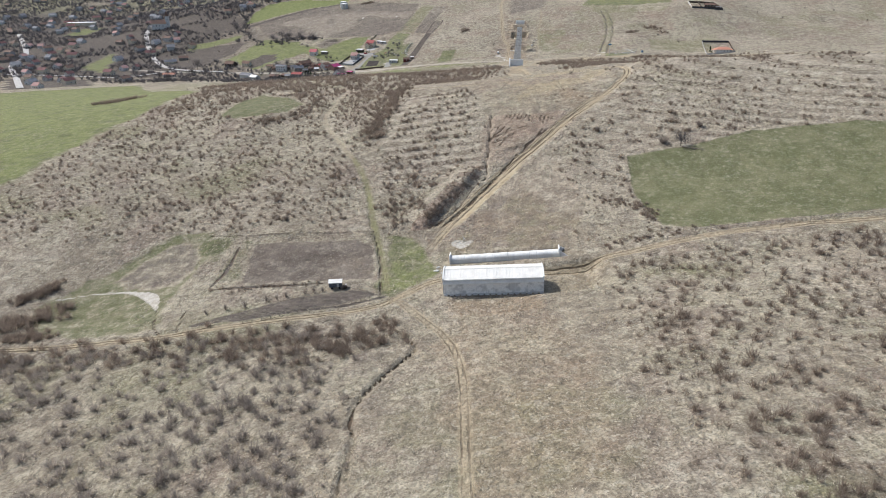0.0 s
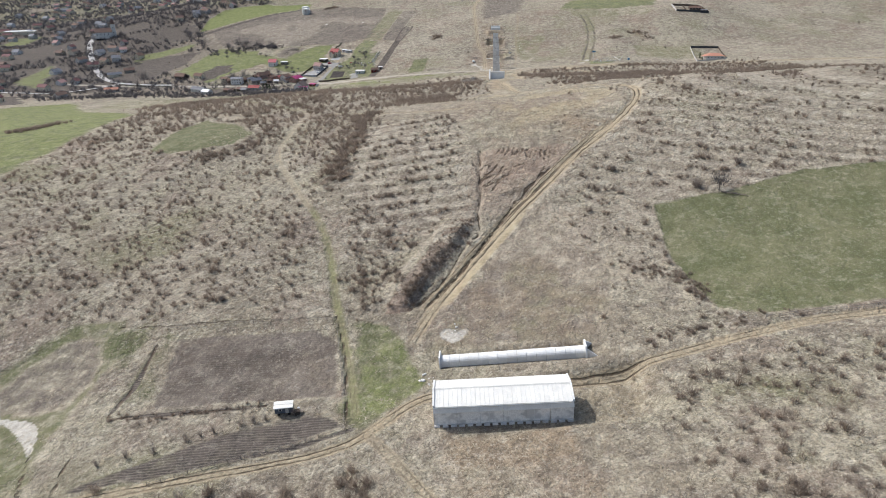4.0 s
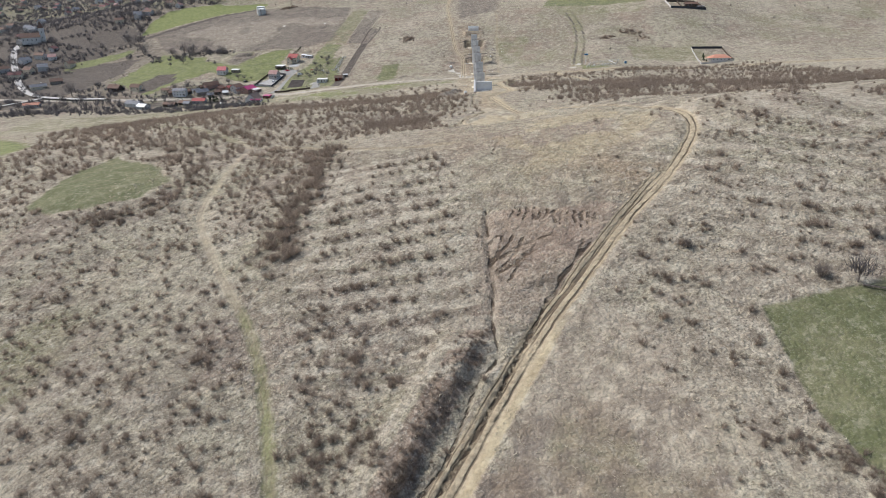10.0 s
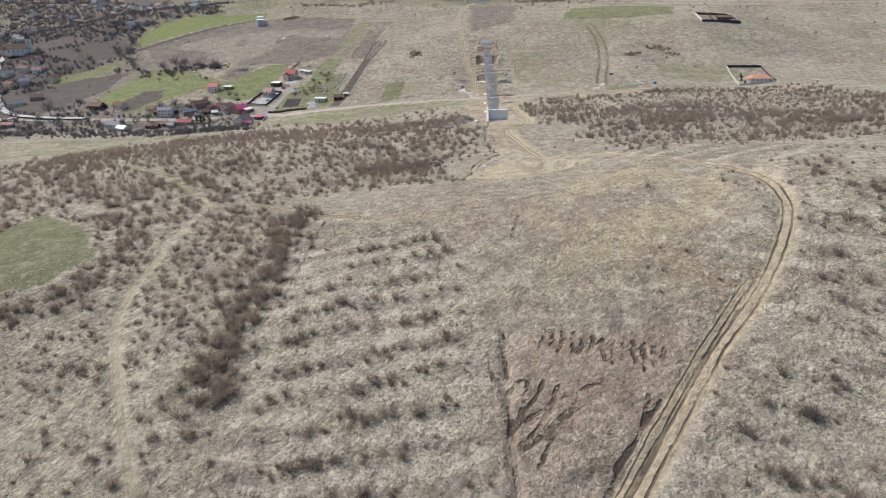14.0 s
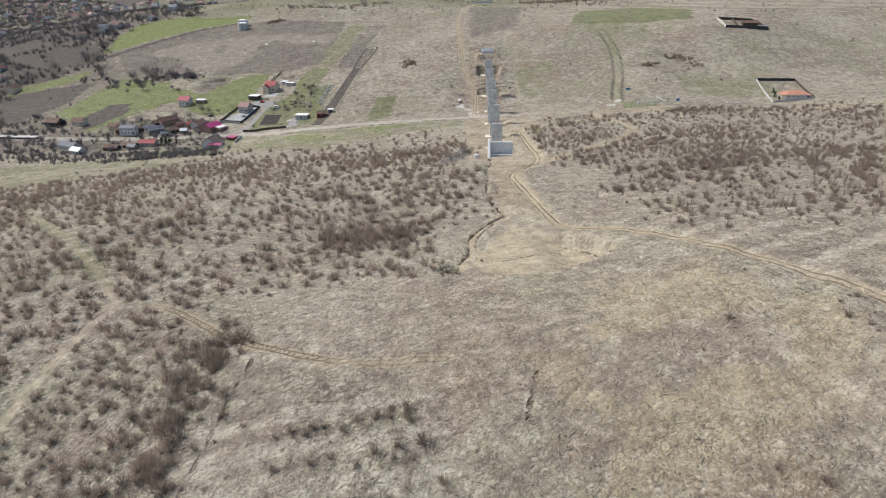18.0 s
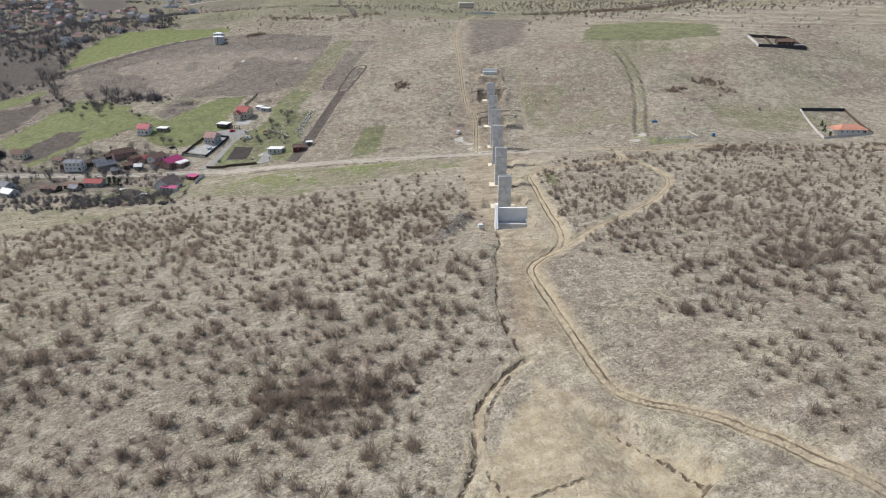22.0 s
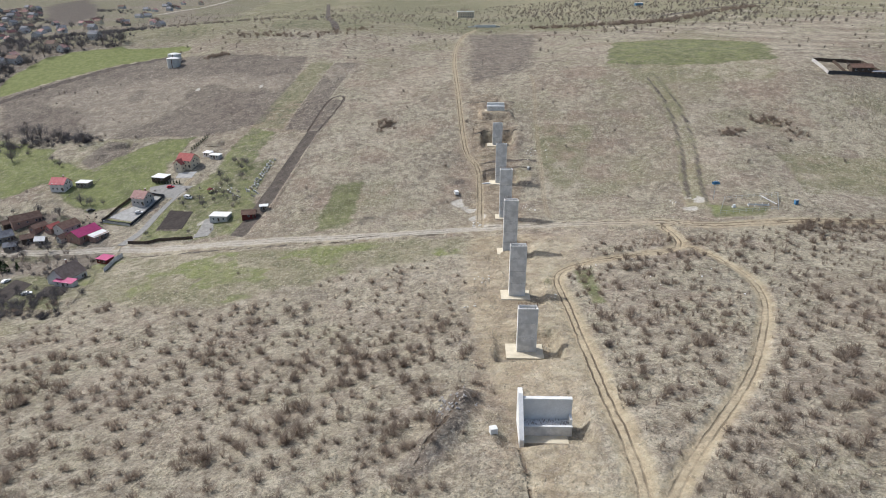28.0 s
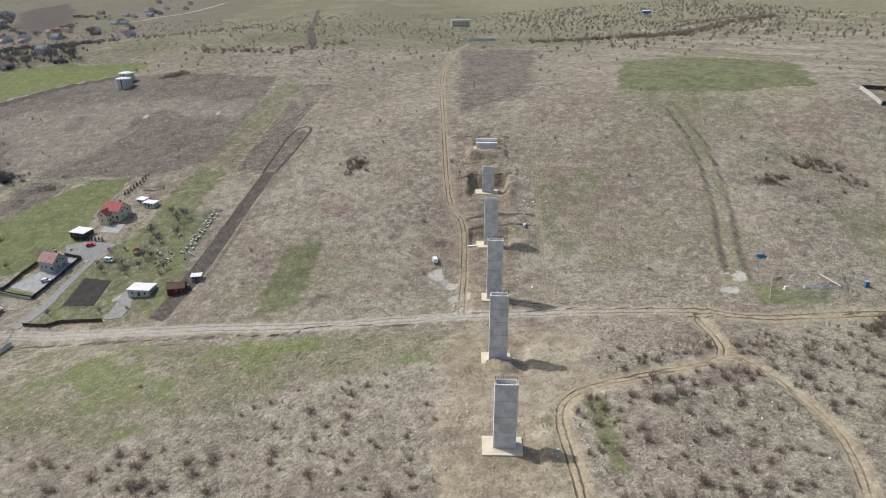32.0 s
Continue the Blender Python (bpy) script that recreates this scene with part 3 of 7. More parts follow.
MEADOW = [(-128, 742), (-100, 733), (-69, 716), (-39, 710), (-8, 722), (20, 731), (66, 739), (67, 764), (16, 766), (-44, 777), (-118, 798)]
STRIP_DARK = [(-52.5, 796), (-43.4, 831.5), (-22.7, 914.2), (-15.3, 912), (-37.5, 817.6), (-45, 791)]
STRIP_GREEN = [(-8.6, 785.2), (-0.5, 840.2), (18.4, 838.5), (8.8, 784.9)]
STRIP_FALLOW = [(-33.2, 1061.5), (-13.1, 1057.9), (-40.5, 922.6), (-64.3, 932.8)]
PLOT_SOIL = [(-97.7, 817), (-84.3, 812.5), (-80.2, 832), (-94.8, 836.5)]
THICKET_FOOT = [(-31, 316), (-24, 318), (-14, 297), (-1, 286), (-8, 264), (-14, 249), (-22, 243), (-27, 262)]
KNOLL_BUSHES = [(-62, 372), (-60, 430), (-36, 432), (-22, 410), (-36, 370), (-44, 345)]
BRAMBLE_WEST = [(-190, 250), (-200, 420), (-60, 460), (-44, 330), (-40, 255)]
SITE_STRIP = [(48, 490), (54, 548), (59, 590), (56, 640), (58, 700), (66, 760), (120, 755), (112, 716), (98, 700), (90, 620), (74, 565), (67, 545), (68, 490)]
BROW_WEST = [(-300, 640), (-300, 740), (-190, 742), (-150, 722), (-100, 716), (-130, 690), (-190, 670)]
HERB_PATCH = [(-6, 143), (1, 186), (34, 186), (40, 140), (36, 60), (8, 60)]
HILL_BARE = [(30, 300), (62, 325), (98, 362), (103, 398), (90, 432), (70, 428), (30, 440), (8, 425), (10, 390), (26, 335)]
BOWL_BROWN = [(0, 222), (46, 219), (66, 250), (54, 285), (46, 298), (34, 284), (18, 262)]
# the unfinished viaduct: where each pier stands
PIER_AT = [(73.2, 649.6, 28.2, 12.9), (78.5, 692.0, 30.8, 10.4), (84.2, 737.7, 32.6, 8.2), (90.0, 782.5, 33.3, 8.0), (95.4, 828.5, 34.6, 12.0), (101.0, 876.0, 36.2, 22.3)]
VIADUCT_TURN = -7.0
# level ground: centre, half sizes, turn, level
LEVELS = [(67.5, 605.0, 8.5, 9, VIADUCT_TURN, 20.0), (105.3, 911.5, 9, 7, VIADUCT_TURN, 37.2)]
LEVELS += [(-156, 925, 9, 5, 18, 12.6), (-84, 908, 5, 4, 18, 16.9)]
LEVELS += [(x, y - 1.5, 8.0, 8.0, VIADUCT_TURN, z - 0.3) for x, y, _, z in PIER_AT]


# small heaps of soil round the building site
HEAPS = [(82.9, 734.5, 2.6, 2.0), (87.4, 733.2, 2.2, 1.7), (84.2, 730, 2.8, 1.3), (62, 700, 4, 1.2), (111, 823, 4, 1.6), (113, 829, 3, 1.3), (109, 866, 5, 1.6), (114, 872, 4, 1.4), (86, 872, 4, 1.2), (88, 822, 3, 1.0), (97, 765, 3, 0.9), (103, 744, 3, 0.9), (110, 838, 3.4, 1.3), (113, 845, 3, 1.1), (90, 836, 2.6, 1.0), (110, 858, 3.4, 1.2), (92, 858, 2.8, 1.0), (116, 886, 3.8, 1.3), (92, 888, 3, 1.1), (114, 898, 4, 1.2), (97, 902, 3, 1.0), (114, 922, 4, 1.4), (98, 922, 3.4, 1.2), (52, 798, 3.4, 1.1), (62, 812, 3, 0.9), (58, 808, 2.6, 0.8), (104, 796, 3, 0.9), (112, 792, 2.6, 0.8)]


def height(x, y):
    """The ground's elevation."""
    x, y = np.asarray(x, float), np.asarray(y, float)
    z = grid_at(BROAD, x, y, _gx[0], _gy[0], STEP)
    z = z + 70 * ease((y - 1500) / 2400) + 90 * ease((np.abs(x) - 700) / 1600) * ease((y - 700) / 900)
    for cx, cy, r, h in RISES:
        z = z + h * np.exp(-((x - cx) ** 2 + (y - cy) ** 2) / (2 * r * r))
    # old terraces on the hillsides
    terr = ease((x - 70) / 25) * ease((y - 280) / 20) * ease((520 - y) / 60) + ease((24 - x) / 10) * ease((x + 40) / 15) * ease((y - 262) / 15) * ease((372 - y) / 15)
    lv = (z + 1.6 * (fractal(x, y, 40, 3) - 0.5)) / 2.4
    z = z + terr * 1.05 * (ease((lv - np.floor(lv)) * 1.6 - 0.3) - (lv - np.floor(lv)))
    # rough ground
    z = z + 1.2 * (fractal(x, y, 28, 1) - 0.5) + 0.55 * (fractal(x, y, 5, 2, 2) - 0.5)
    for line, half, bare, deep in ROADS:
        d, s = off_line(x, y, line, half + 4)
        d = np.abs(d)
        if line is TRACK_HILL:
            deep = deep * (1 - 0.5 * ease((y - 392) / 16) * ease((446 - y) / 12))
        z = z - deep * ease((half + 1.0 - d) / 1.2) - 0.35 * deep * np.exp(-(((d - 0.95) / 0.45) ** 2)) * (vnoise(s, 0 * s, 9) > 0.3)
    # the valley road stands on a low bank
    d, s = off_line(x, y, ROAD_VALLEY, 18)
    z = z - 0.9 * ease((-d - 2.9) / 1.3) * ease((14 + d) / 8) * ease((x + 130) / 30)
    wob = 1.1 * (fractal(x, y, 7, 5) - 0.5) * 2
    for line, wide, deep in ((DITCH, 0.65, 1.5), (GULLY, 0.8, 1.2), (WASHOUT, 0.9, 1.1), (RILL, 0.6, 0.8), (HILL_CUT, 0.6, 0.7)):
        d, s = off_line(x, y, line, 8)
        z = z - deep * ease(1.35 - np.abs(d + wob) / wide)
    d, s = off_line(x, y, WASHOUT, 14)
    z = z - 0.2 * np.exp(-(((d + wob - 3.5) / 0.9) ** 2)) * (s > 2)
    # spoil bank with its steep eastern face
    d, s = off_line(x, y, SPOIL_BANK, 16)
    z = z + np.where(d < 0, 2.4 * np.exp(-((d / 5.0) ** 2)), 2.4 * ease((7.6 + 0.8 * wob - d) / 3.4)) * ease(s / 8) * ease((52 - s) / 6) * (d < 900)
    d, s = off_line(x, y, [(18.9, 284.5), (14, 278), (10.4, 270.6), (4.5, 261), (-2, 252), (-7, 246)], 14)
    z = z - 0.8 * ease(1.3 - np.abs(d + 0.6 * wob) / 1.4)
    # heap of spoil beside the abutment
    d, s = off_line(x, y, [(36, 592), (44, 605), (50, 619)], 14)
    z = z + 3.2 * np.exp(-((d / 3.6) ** 2)) * ease((s + 2) / 10) * (d < 900) * (0.6 + 0.8 * fractal(x, y, 6, 22))
    # borrow pit on the crest, with a raw edge
    z = z - 3.4 * inside(x + wob, y + wob, PIT, 1.3) * (0.12 + 0.88 * ease((x - 51) / 13) * ease((476 - y) / 8)) + 0.9 * inside(x, y, PIT, 3) * (fractal(x, y, 5, 24) - 0.5) - 4.6 * np.exp(-((np.hypot(x - 28.2, (y - 443.6) * 0.8) / 2.7) ** 4))
    # erosion rills on the bare slope
    bowl = inside(x, y, [(26, 345), (52, 318), (64, 330), (66, 346), (40, 352)], 6)
    z = z - 0.3 * bowl * ease(2.5 * np.abs(np.sin(x * 0.9 + 3 * fractal(x, y, 14, 8)) - 0.2) - 1.4)
    d = np.hypot((x - 36) / 5.5, (y - 301) / 2.6)
    z = z - 1.6 * ease(1.5 - d)
    for cx, cy, hx, hy, turn, lev in LEVELS:
        c, sn = math.cos(radians(turn)), math.sin(radians(turn))
        u, v = np.abs((x - cx) * c + (y - cy) * sn), np.abs(-(x - cx) * sn + (y - cy) * c)
        w = ease((hx + 3 - u) / 2.4) * ease((hy + 3 - v) / 2.4)
        z = z * (1 - w) + lev * w
    for cx, cy, r, h in HEAPS:
        z = z + h * np.exp(-((x - cx) ** 2 + (y - cy) ** 2) / (r * r))
    # site of the hall and the culvert
    w = ease((40 - np.abs(x - 18)) / 8) * ease((11.5 - np.abs(y - 196.5)) / 4)
    z = z * (1 - w) + (0.4 + 0.062 * x) * w
    w = ease((26 - np.abs(x - 23)) / 6) * ease((4.5 - np.abs(y - 217 + 0.105 * (x - 23))) / 3)
    return z * (1 - w) + (0.5 + 0.112 * (x - 3)) * w


def at(x, y):
    return float(height(np.array([float(x)]), np.array([float(y)]))[0])


def spaced(lo, hi, step, ends, grow):
    a = list(np.arange(lo, hi, step))
    for end, sign in zip(ends, (-1, 1)):
        v, s, side = (a[0] if sign < 0 else a[-1]), step, []
        while sign * (end - v) > 0:
            s *= grow
            v += sign * s
            side.append(v)
        a = side[::-1] + a if sign < 0 else a + side
    return np.array(a)


def zones(x, y):
    """How the ground is covered, in twelve amounts from 0 to 1."""
    rough = fractal(x, y, 30, 11)
    jx, jy = x + 8 * (fractal(x, y, 12, 13) - 0.5), y + 8 * (fractal(x, y, 12, 14) - 0.5)
    bare, green, plough, brown = (np.zeros(x.shape) for _ in range(4))
    pale, scrub, gravel, vivid = (np.zeros(x.shape) for _ in range(4))
    calm, grey, olive, pink = (np.zeros(x.shape) for _ in range(4))

    def on(layer, much, poly, soft, loose=True):
        return np.maximum(layer, much * (inside(jx, jy, poly, soft) if loose else inside(x, y, poly, soft)))

    def spot(layer, much, spots):
        for x0, y0, r in spots:
            layer = np.maximum(layer, much * ease(1.4 - np.hypot(jx - x0, jy - y0) / r))
        return layer

    for line, half, much in ((DITCH, 1.2, 0.4), (GULLY, 1.0, 0.35), (WASHOUT, 3.0, 0.55), (RILL, 1.5, 0.45)):
        d, s = off_line(x, y, line, half + 3)
        bare = np.maximum(bare, much * ease((half + 1 - np.abs(d)) / 2))
    bare = on(bare, 0.4, PIT_TAN, 8)
    bare = on(bare, 0.62, PIT, 3)
    bare = np.maximum(bare, 0.5 * inside(jx, jy, SITE_STRIP, 7) * ease(0.35 + 1.1 * rough))
    d, s = off_line(x, y, TRACK_HILL, 20)
    bare = np.maximum(bare, 0.62 * ease((6.5 - np.abs(d)) / 4) * ease((s - 310) / 40))
    bare = np.maximum(bare, 0.36 * ease((5 - np.abs(d)) / 3) * ease((s - 40) / 40))
    bare = np.maximum(bare, 0.85 * ease((2.6 - np.abs(d + 2.6)) / 1.5) * ease((s - 15) / 20) * ease((105 - s) / 40))
    d, s = off_line(x, y, TRACK_FORK, 20)
    bare = np.maximum(bare, 0.6 * ease((5 - np.abs(d)) / 3))
    d, s = off_line(x, y, ROAD_VALLEY, 20)
    bare = np.maximum(bare, 0.5 * ease((6.5 - np.abs(d)) / 3) * ease((x + 150) / 60))
    d, s = off_line(x, y, TRACK_NORTH, 20)
    bare = np.maximum(bare, 0.42 * ease((9 - np.abs(d)) / 6))
    pink = spot(pink, 0.5, [(a, b, 2.0 * r) for a, b, r, _ in HEAPS])
    bare = spot(bare, 0.5, ((72, 690, 13), (70, 650, 12), (84, 738, 10), (95, 828, 14), (101, 876, 16), (105, 912, 13), (70, 606, 13), (94, 710, 10), (76, 775, 12), (184, 776, 9)))
    d, s = off_line(x, y, TRACK_WHEEL, 20)
    olive = np.maximum(olive, 0.9 * ease((7.5 - np.abs(d + 3)) / 3) * ease((s - 10) / 8))
    plough = np.maximum(plough, 0.64 * np.maximum(ease((3.6 - np.abs(d)) / 3.2), ease((3.6 - np.abs(d + 7.6)) / 3.2)) * ease((s - 14) / 10))
    d, s = off_line(x, y, SPOIL_BANK, 16)
    pink = np.maximum(pink, 0.9 * ease((5 - np.abs(d - 4)) / 2))
    pale = np.maximum(pale, 0.7 * ease((3 - np.abs(d + 2)) / 2))
    d, s = off_line(x, y, [(36, 592), (44, 605), (50, 619)], 14)
    grey = np.maximum(grey, 0.8 * ease((6 - np.abs(d)) / 3))
    gravel = spot(gravel, 0.9, ((71, 804, 5.5), (74.5, 797, 3.5), (77, 787, 4), (188, 778, 6), (180, 768, 4), (170, 763, 3), (76, 786, 4), (8, 231, 4), (76, 774, 4), (-70, 1010, 3), (-120, 1020, 3)))
    for poly in YARDS_GREY:
        gravel = on(gravel, 0.66, poly, 3.5)
    for poly, much, soft in ((FIELD_EAST, 0.8, 2), (FLAT_GREEN, 0.62, 5), (KNOLL_GREEN, 0.75, 4), (SLOPE_GREEN, 0.7, 14), (FIELD_NORTH, 0.7, 4), (MEADOW, 0.36, 14), (STRIP_GREEN, 0.75, 7), (STRIP_FALLOW, 0.42, 2), (GARDEN_GREEN, 0.85, 5)):
        green = on(green, much, poly, soft, soft > 3)
        calm = on(calm, 0.62 if much > 0.5 else 0.22, poly, soft, soft > 3)
    for poly in YARD_GREENS:
        green = on(green, 0.62, poly, 5)
        vivid = on(vivid, 0.42, poly, 5)
        calm = on(calm, 0.5, poly, 3)
    vivid = on(vivid, 0.52, GARDEN_GREEN, 5)
    vivid = on(vivid, 0.34, STRIP_GREEN, 7)
    d, s = off_line(x, y, TRACK_GRASS, 14)
    green = np.maximum(green, 0.62 * ease((3.4 - np.abs(d)) / 2.4) * ease((150 - s) / 50))
    vivid = np.maximum(vivid, 0.46 * ease((2.4 - np.abs(d)) / 1.8) * ease((140 - s) / 40))
    pale = np.maximum(pale, 0.4 * ease((2.2 - np.abs(d)) / 1.6) * ease((s - 110) / 40) * ease((420 - s) / 60))
    calm = np.maximum(calm, 0.7 * ease((2.4 - np.abs(d)) / 1.5))
    green = np.maximum(green, 0.5 * ease((6 - np.abs(d)) / 4) * ease((s - 255) / 20))
    vivid = spot(vivid, 0.55, ((-19, 203, 8), (-14, 208, 6)))
    green = spot(green, 0.8, ((-19, 200, 8), (-95, 240, 10), (-115, 240, 10), (94, 700, 4)))
    green = green * (1 - 0.9 * inside(jx, jy, STREAM_FLAT, 4))
    grey = on(grey, 0.55, STREAM_FLAT, 4)
    d, s = off_line(x, y, STREAM, 12)
    gravel = gravel * ease((fractal(x, y, 5, 47) - 0.22) * 4)
    gravel = np.maximum(gravel, 0.85 * ease((0.8 + 2.2 * np.exp(-(((s - 40) / 12) ** 2)) + 3 * (rough - 0.5) - np.abs(d)) / 1.2))
    # the far slope: olive grass, a grey stubble field, reddish patches
    olive = np.maximum(olive, 0.3 * ease((y - 780) / 30) * ease((x - 105) / 30) * ease((fractal(x, y, 70, 15) - 0.22) * 4))
    olive = np.maximum(olive, 0.75 * ease((y - 1130) / 60))
    green = np.maximum(green, (0.34 + 0.18 * ease((300 - x) / 120)) * ease((y - 1130) / 60) * ease((fractal(x, y, 70, 23) - 0.22) * 4))
    west = ease((300 - x) / 120)
    grey = np.maximum(grey, 0.42 * west * ease((y - 1110) / 80) * ease((rough - 0.3) * 4))
    olive = np.maximum(olive, 0.5 * ease((y - 780) / 30) * ease((fractal(x, y, 60, 91) - 0.47) * 5))
    olive = on(olive, 0.62, MEADOW, 16)
    vivid = np.maximum(vivid, 0.5 * inside(jx, jy, MEADOW, 10) * ease((fractal(x, y, 16, 43) - 0.42) * 5))
    olive = np.maximum(olive, 0.55 * 0.7 * ease((-40 - x) / 40) * ease((y - 430) / 40) * ease((760 - y) / 30) * ease((fractal(x, y, 60, 19) - 0.35) * 4))
    olive = np.maximum(olive, 0.6 * ease((-70 - x) / 30) * ease((y - 250) / 30) * ease((420 - y) / 30) * ease((fractal(x, y, 50, 17) - 0.4) * 4))
    olive = np.maximum(olive, 0.5 * ease((200 - y) / 12) * ease((fractal(x, y, 40, 16) - 0.42) * 5))
    olive = on(olive, 0.8, [(125, 888), (165, 878), (137, 817), (118, 793)], 8)
    olive = on(olive, 0.9, [(256, 823), (310, 805), (330, 770), (244, 770)], 8)
    grey = on(grey, 0.85, GREY_FIELD, 12)
    calm = on(calm, 0.3, GREY_FIELD, 12)
    olive = on(olive, 0.9, STRIP_FALLOW, 2, False)
    vivid = on(vivid, 0.40, FIELD_NORTH, 6)
    olive = on(olive, 0.8, [(200, 974), (318, 938), (300, 905), (215, 925)], 10)
    grey = on(grey, 0.7, [(-15.3, 912), (-0.3, 962), (-10.4, 965), (-22.7, 914)], 2, False)
    olive = on(olive, 0.85, BROW_WEST, 14)
    grey = on(grey, 0.8, [(-177, 917), (-168, 940), (-139, 931), (-145, 910), (-159, 895)], 4)
    green = green * (1 - inside(jx, jy, [(-177, 917), (-168, 940), (-139, 931), (-145, 910), (-159, 895)], 4))
    grey = on(grey, 0.75, FALLOW_BROWN, 3, False)
    grey = on(grey, 0.68, FIELD_TURNED, 18)
    pink = spot(pink, 0.62, PINK_SPOTS)
    pink = np.maximum(pink, 0.6 * ease((y - 780) / 40) * ease((1120 - y) / 60) * ease((fractal(x, y, 34, 18) - 0.47) * 6))
    grey = np.maximum(grey, 0.4 * ease((y - 780) / 40) * ease((fractal(x, y, 22, 37) - 0.56) * 6))
    pink = np.maximum(pink, 0.45 * ease((60 - np.abs(x - 40)) / 20) * ease((y - 330) / 30) * ease((460 - y) / 20) * ease((rough - 0.4) * 5))
    vivid = on(vivid, 1.0, FIELD_VIVID, 3, False)
    for poly in GREENS:
        vivid = on(vivid, 0.55, poly, 4)
        green = on(green, 0.8, poly, 4)
    vivid = on(vivid, 0.52, SLOPE_GREEN, 14)
    calm = np.maximum(calm, vivid)
    grey = on(grey, 0.8, VILLAGE_YARDS, 6)
    plough = on(plough, 0.5 * ease((fractal(x, y, 14, 27) - 0.35) * 4), VILLAGE_YARDS, 6)
    green = on(green, 0.5 * ease((fractal(x, y, 16, 28) - 0.4) * 5), VILLAGE_YARDS, 6)
    green = on(green, 0.85, VILLAGE_LAWN, 4)
    vivid = on(vivid, 0.3, VILLAGE_LAWN, 4)
    bare = on(bare, 0.4, [(-160, 842), (-139, 848), (-131, 832), (-141, 825)], 4)
    brown = on(brown, 0.4, PLOT_WEST, 2, False)
    grey = on(grey, 0.75, PLOT_WEST, 2, False)
    plough = on(plough, 0.52 * ease(0.3 + 1.2 * rough), PLOT_WEST, 2, False)
    green = on(green, 0.5, [(-88, 207), (-81, 243), (-77, 243), (-77, 209)], 5)
    green = on(green, 0.45, [(-108, 250), (-90, 252), (-82, 244), (-90, 222), (-98, 226)], 8)
    calm = on(calm, 0.55, PLOT_WEST, 2, False)
    for poly, much in ((STRIP_WEST, 0.72), (STRIP_DARK, 0.95), (PLOT_SOIL, 1.0)):
        plough = on(plough, much, poly, 1.6, False)
    for poly in SOIL_SPOTS:
        plough = on(plough, 0.55, poly, 6)
    for poly in SOILS:
        plough = on(plough, 0.9, poly, 4)
    banks = ([(-15.3, 912), (-0.3, 962), (-10.4, 965), (-22.7, 914)], [(83, 838), (96, 840), (116, 837)], [(86, 847), (100, 849), (119, 845)], [(86, 884), (100, 887), (118, 882)], [(87, 931), (104, 928), (120, 923)], [(-11, 773), (10, 768.5), (19.5, 771.5), (57, 767)], [(-90, 179.6), (-66, 183.4), (-36, 189), (-20, 194.6)], [(-104, 791), (-60, 782), (-20, 774.5)], [(-86, 206.5), (-60, 205), (-44, 205.8)], [(-83, 236), (-83.5, 219), (-86, 208)])
    # hole beside the pit: the shade inside it painted with the dark soil colour
    plough = spot(plough, 0.8, ((28.4, 445.0, 2.4),))
    # darker bands along banks, cut edges and ditches
    for bank in banks:
        d, s = off_line(x, y, bank, 6)
        plough = np.maximum(plough, 0.85 * ease((1.5 + 2.4 * (rough - 0.5) - np.abs(d)) / 1.2))
    for line, half in (([(-300, 1045), (-236, 1085), (-168, 1126)], 4.5), ([(-18, 1170), (-45, 1400), (-88, 1930)], 4.0), ([(380, 1300), (410, 1324), (490, 1384), (577, 1402)], 8.0)):
        d, s = off_line(x, y, line, half + 6)
        plough = np.maximum(plough, ease((half + 1.5 - np.abs(d)) / 3))
    plough = np.maximum(plough, 0.85 * ease((-300 - x) / 60) * ease((y - 800) / 30) * ease((1500 - y) / 300) * (1 - vivid))
    calm = np.maximum(calm, np.maximum(plough, np.maximum(1.2 * bare, gravel)))
    d, s = off_line(jx, jy, [(66, 590), (73, 650), (84, 738), (95, 828), (106, 925)], 40)
    works = ease((19 - np.abs(d - 3)) / 8)
    brown = np.maximum(brown, 0.55 * works)
    grey = np.maximum(grey, 0.55 * works * ease((fractal(x, y, 12, 35) - 0.4) * 5))
    calm = np.maximum(calm, 0.25 * works)
    pink = np.maximum(pink, 0.35 * works * ease((fractal(x, y, 16, 31) - 0.42) * 5))
    brown = on(brown, 0.7, JUNCTION, 9)
    calm = on(calm, 0.55, JUNCTION, 9)
    grey = np.maximum(grey, 0.6 * inside(jx, jy, JUNCTION, 9) * ease((fractal(x, y, 9, 33) - 0.42) * 6))
    brown = on(brown, 0.55, HERB_PATCH, 10)
    brown = on(brown, 0.8, [(0, 176), (2, 189), (34, 187), (34, 174)], 5)
    bare = on(bare, 0.5, [(34, 184), (36, 206), (50, 210), (60, 204), (48, 180)], 7)
    bare = on(bare, 0.36, [(-2, 208), (36, 207), (48, 213), (44, 222), (0, 226)], 5)
    brown = np.maximum(brown, 0.42 * inside(jx, jy, HILL_BARE, 14) * ease(1.6 * rough + 0.1))
    brown = np.maximum(brown, 0.8 * inside(jx, jy, [(42, 345), (50, 366), (70, 358), (87, 340), (68, 326)], 10) * ease(1.6 * rough))
    calm = on(calm, 0.3, HILL_BARE, 14)
    brown = on(brown, 0.48, BOWL_BROWN, 8)
    grey = np.maximum(grey, 0.55 * inside(jx, jy, BOWL_BROWN, 8) * ease((rough - 0.12) * 4))
    olive = np.maximum(olive, 0.7 * inside(jx, jy, BOWL_BROWN, 8) * ease((fractal(x, y, 14, 45) - 0.4) * 5))
    pink = on(pink, 0.8, [(16, 292), (23, 338), (58, 330), (70, 322), (47, 300), (34, 284)], 6)
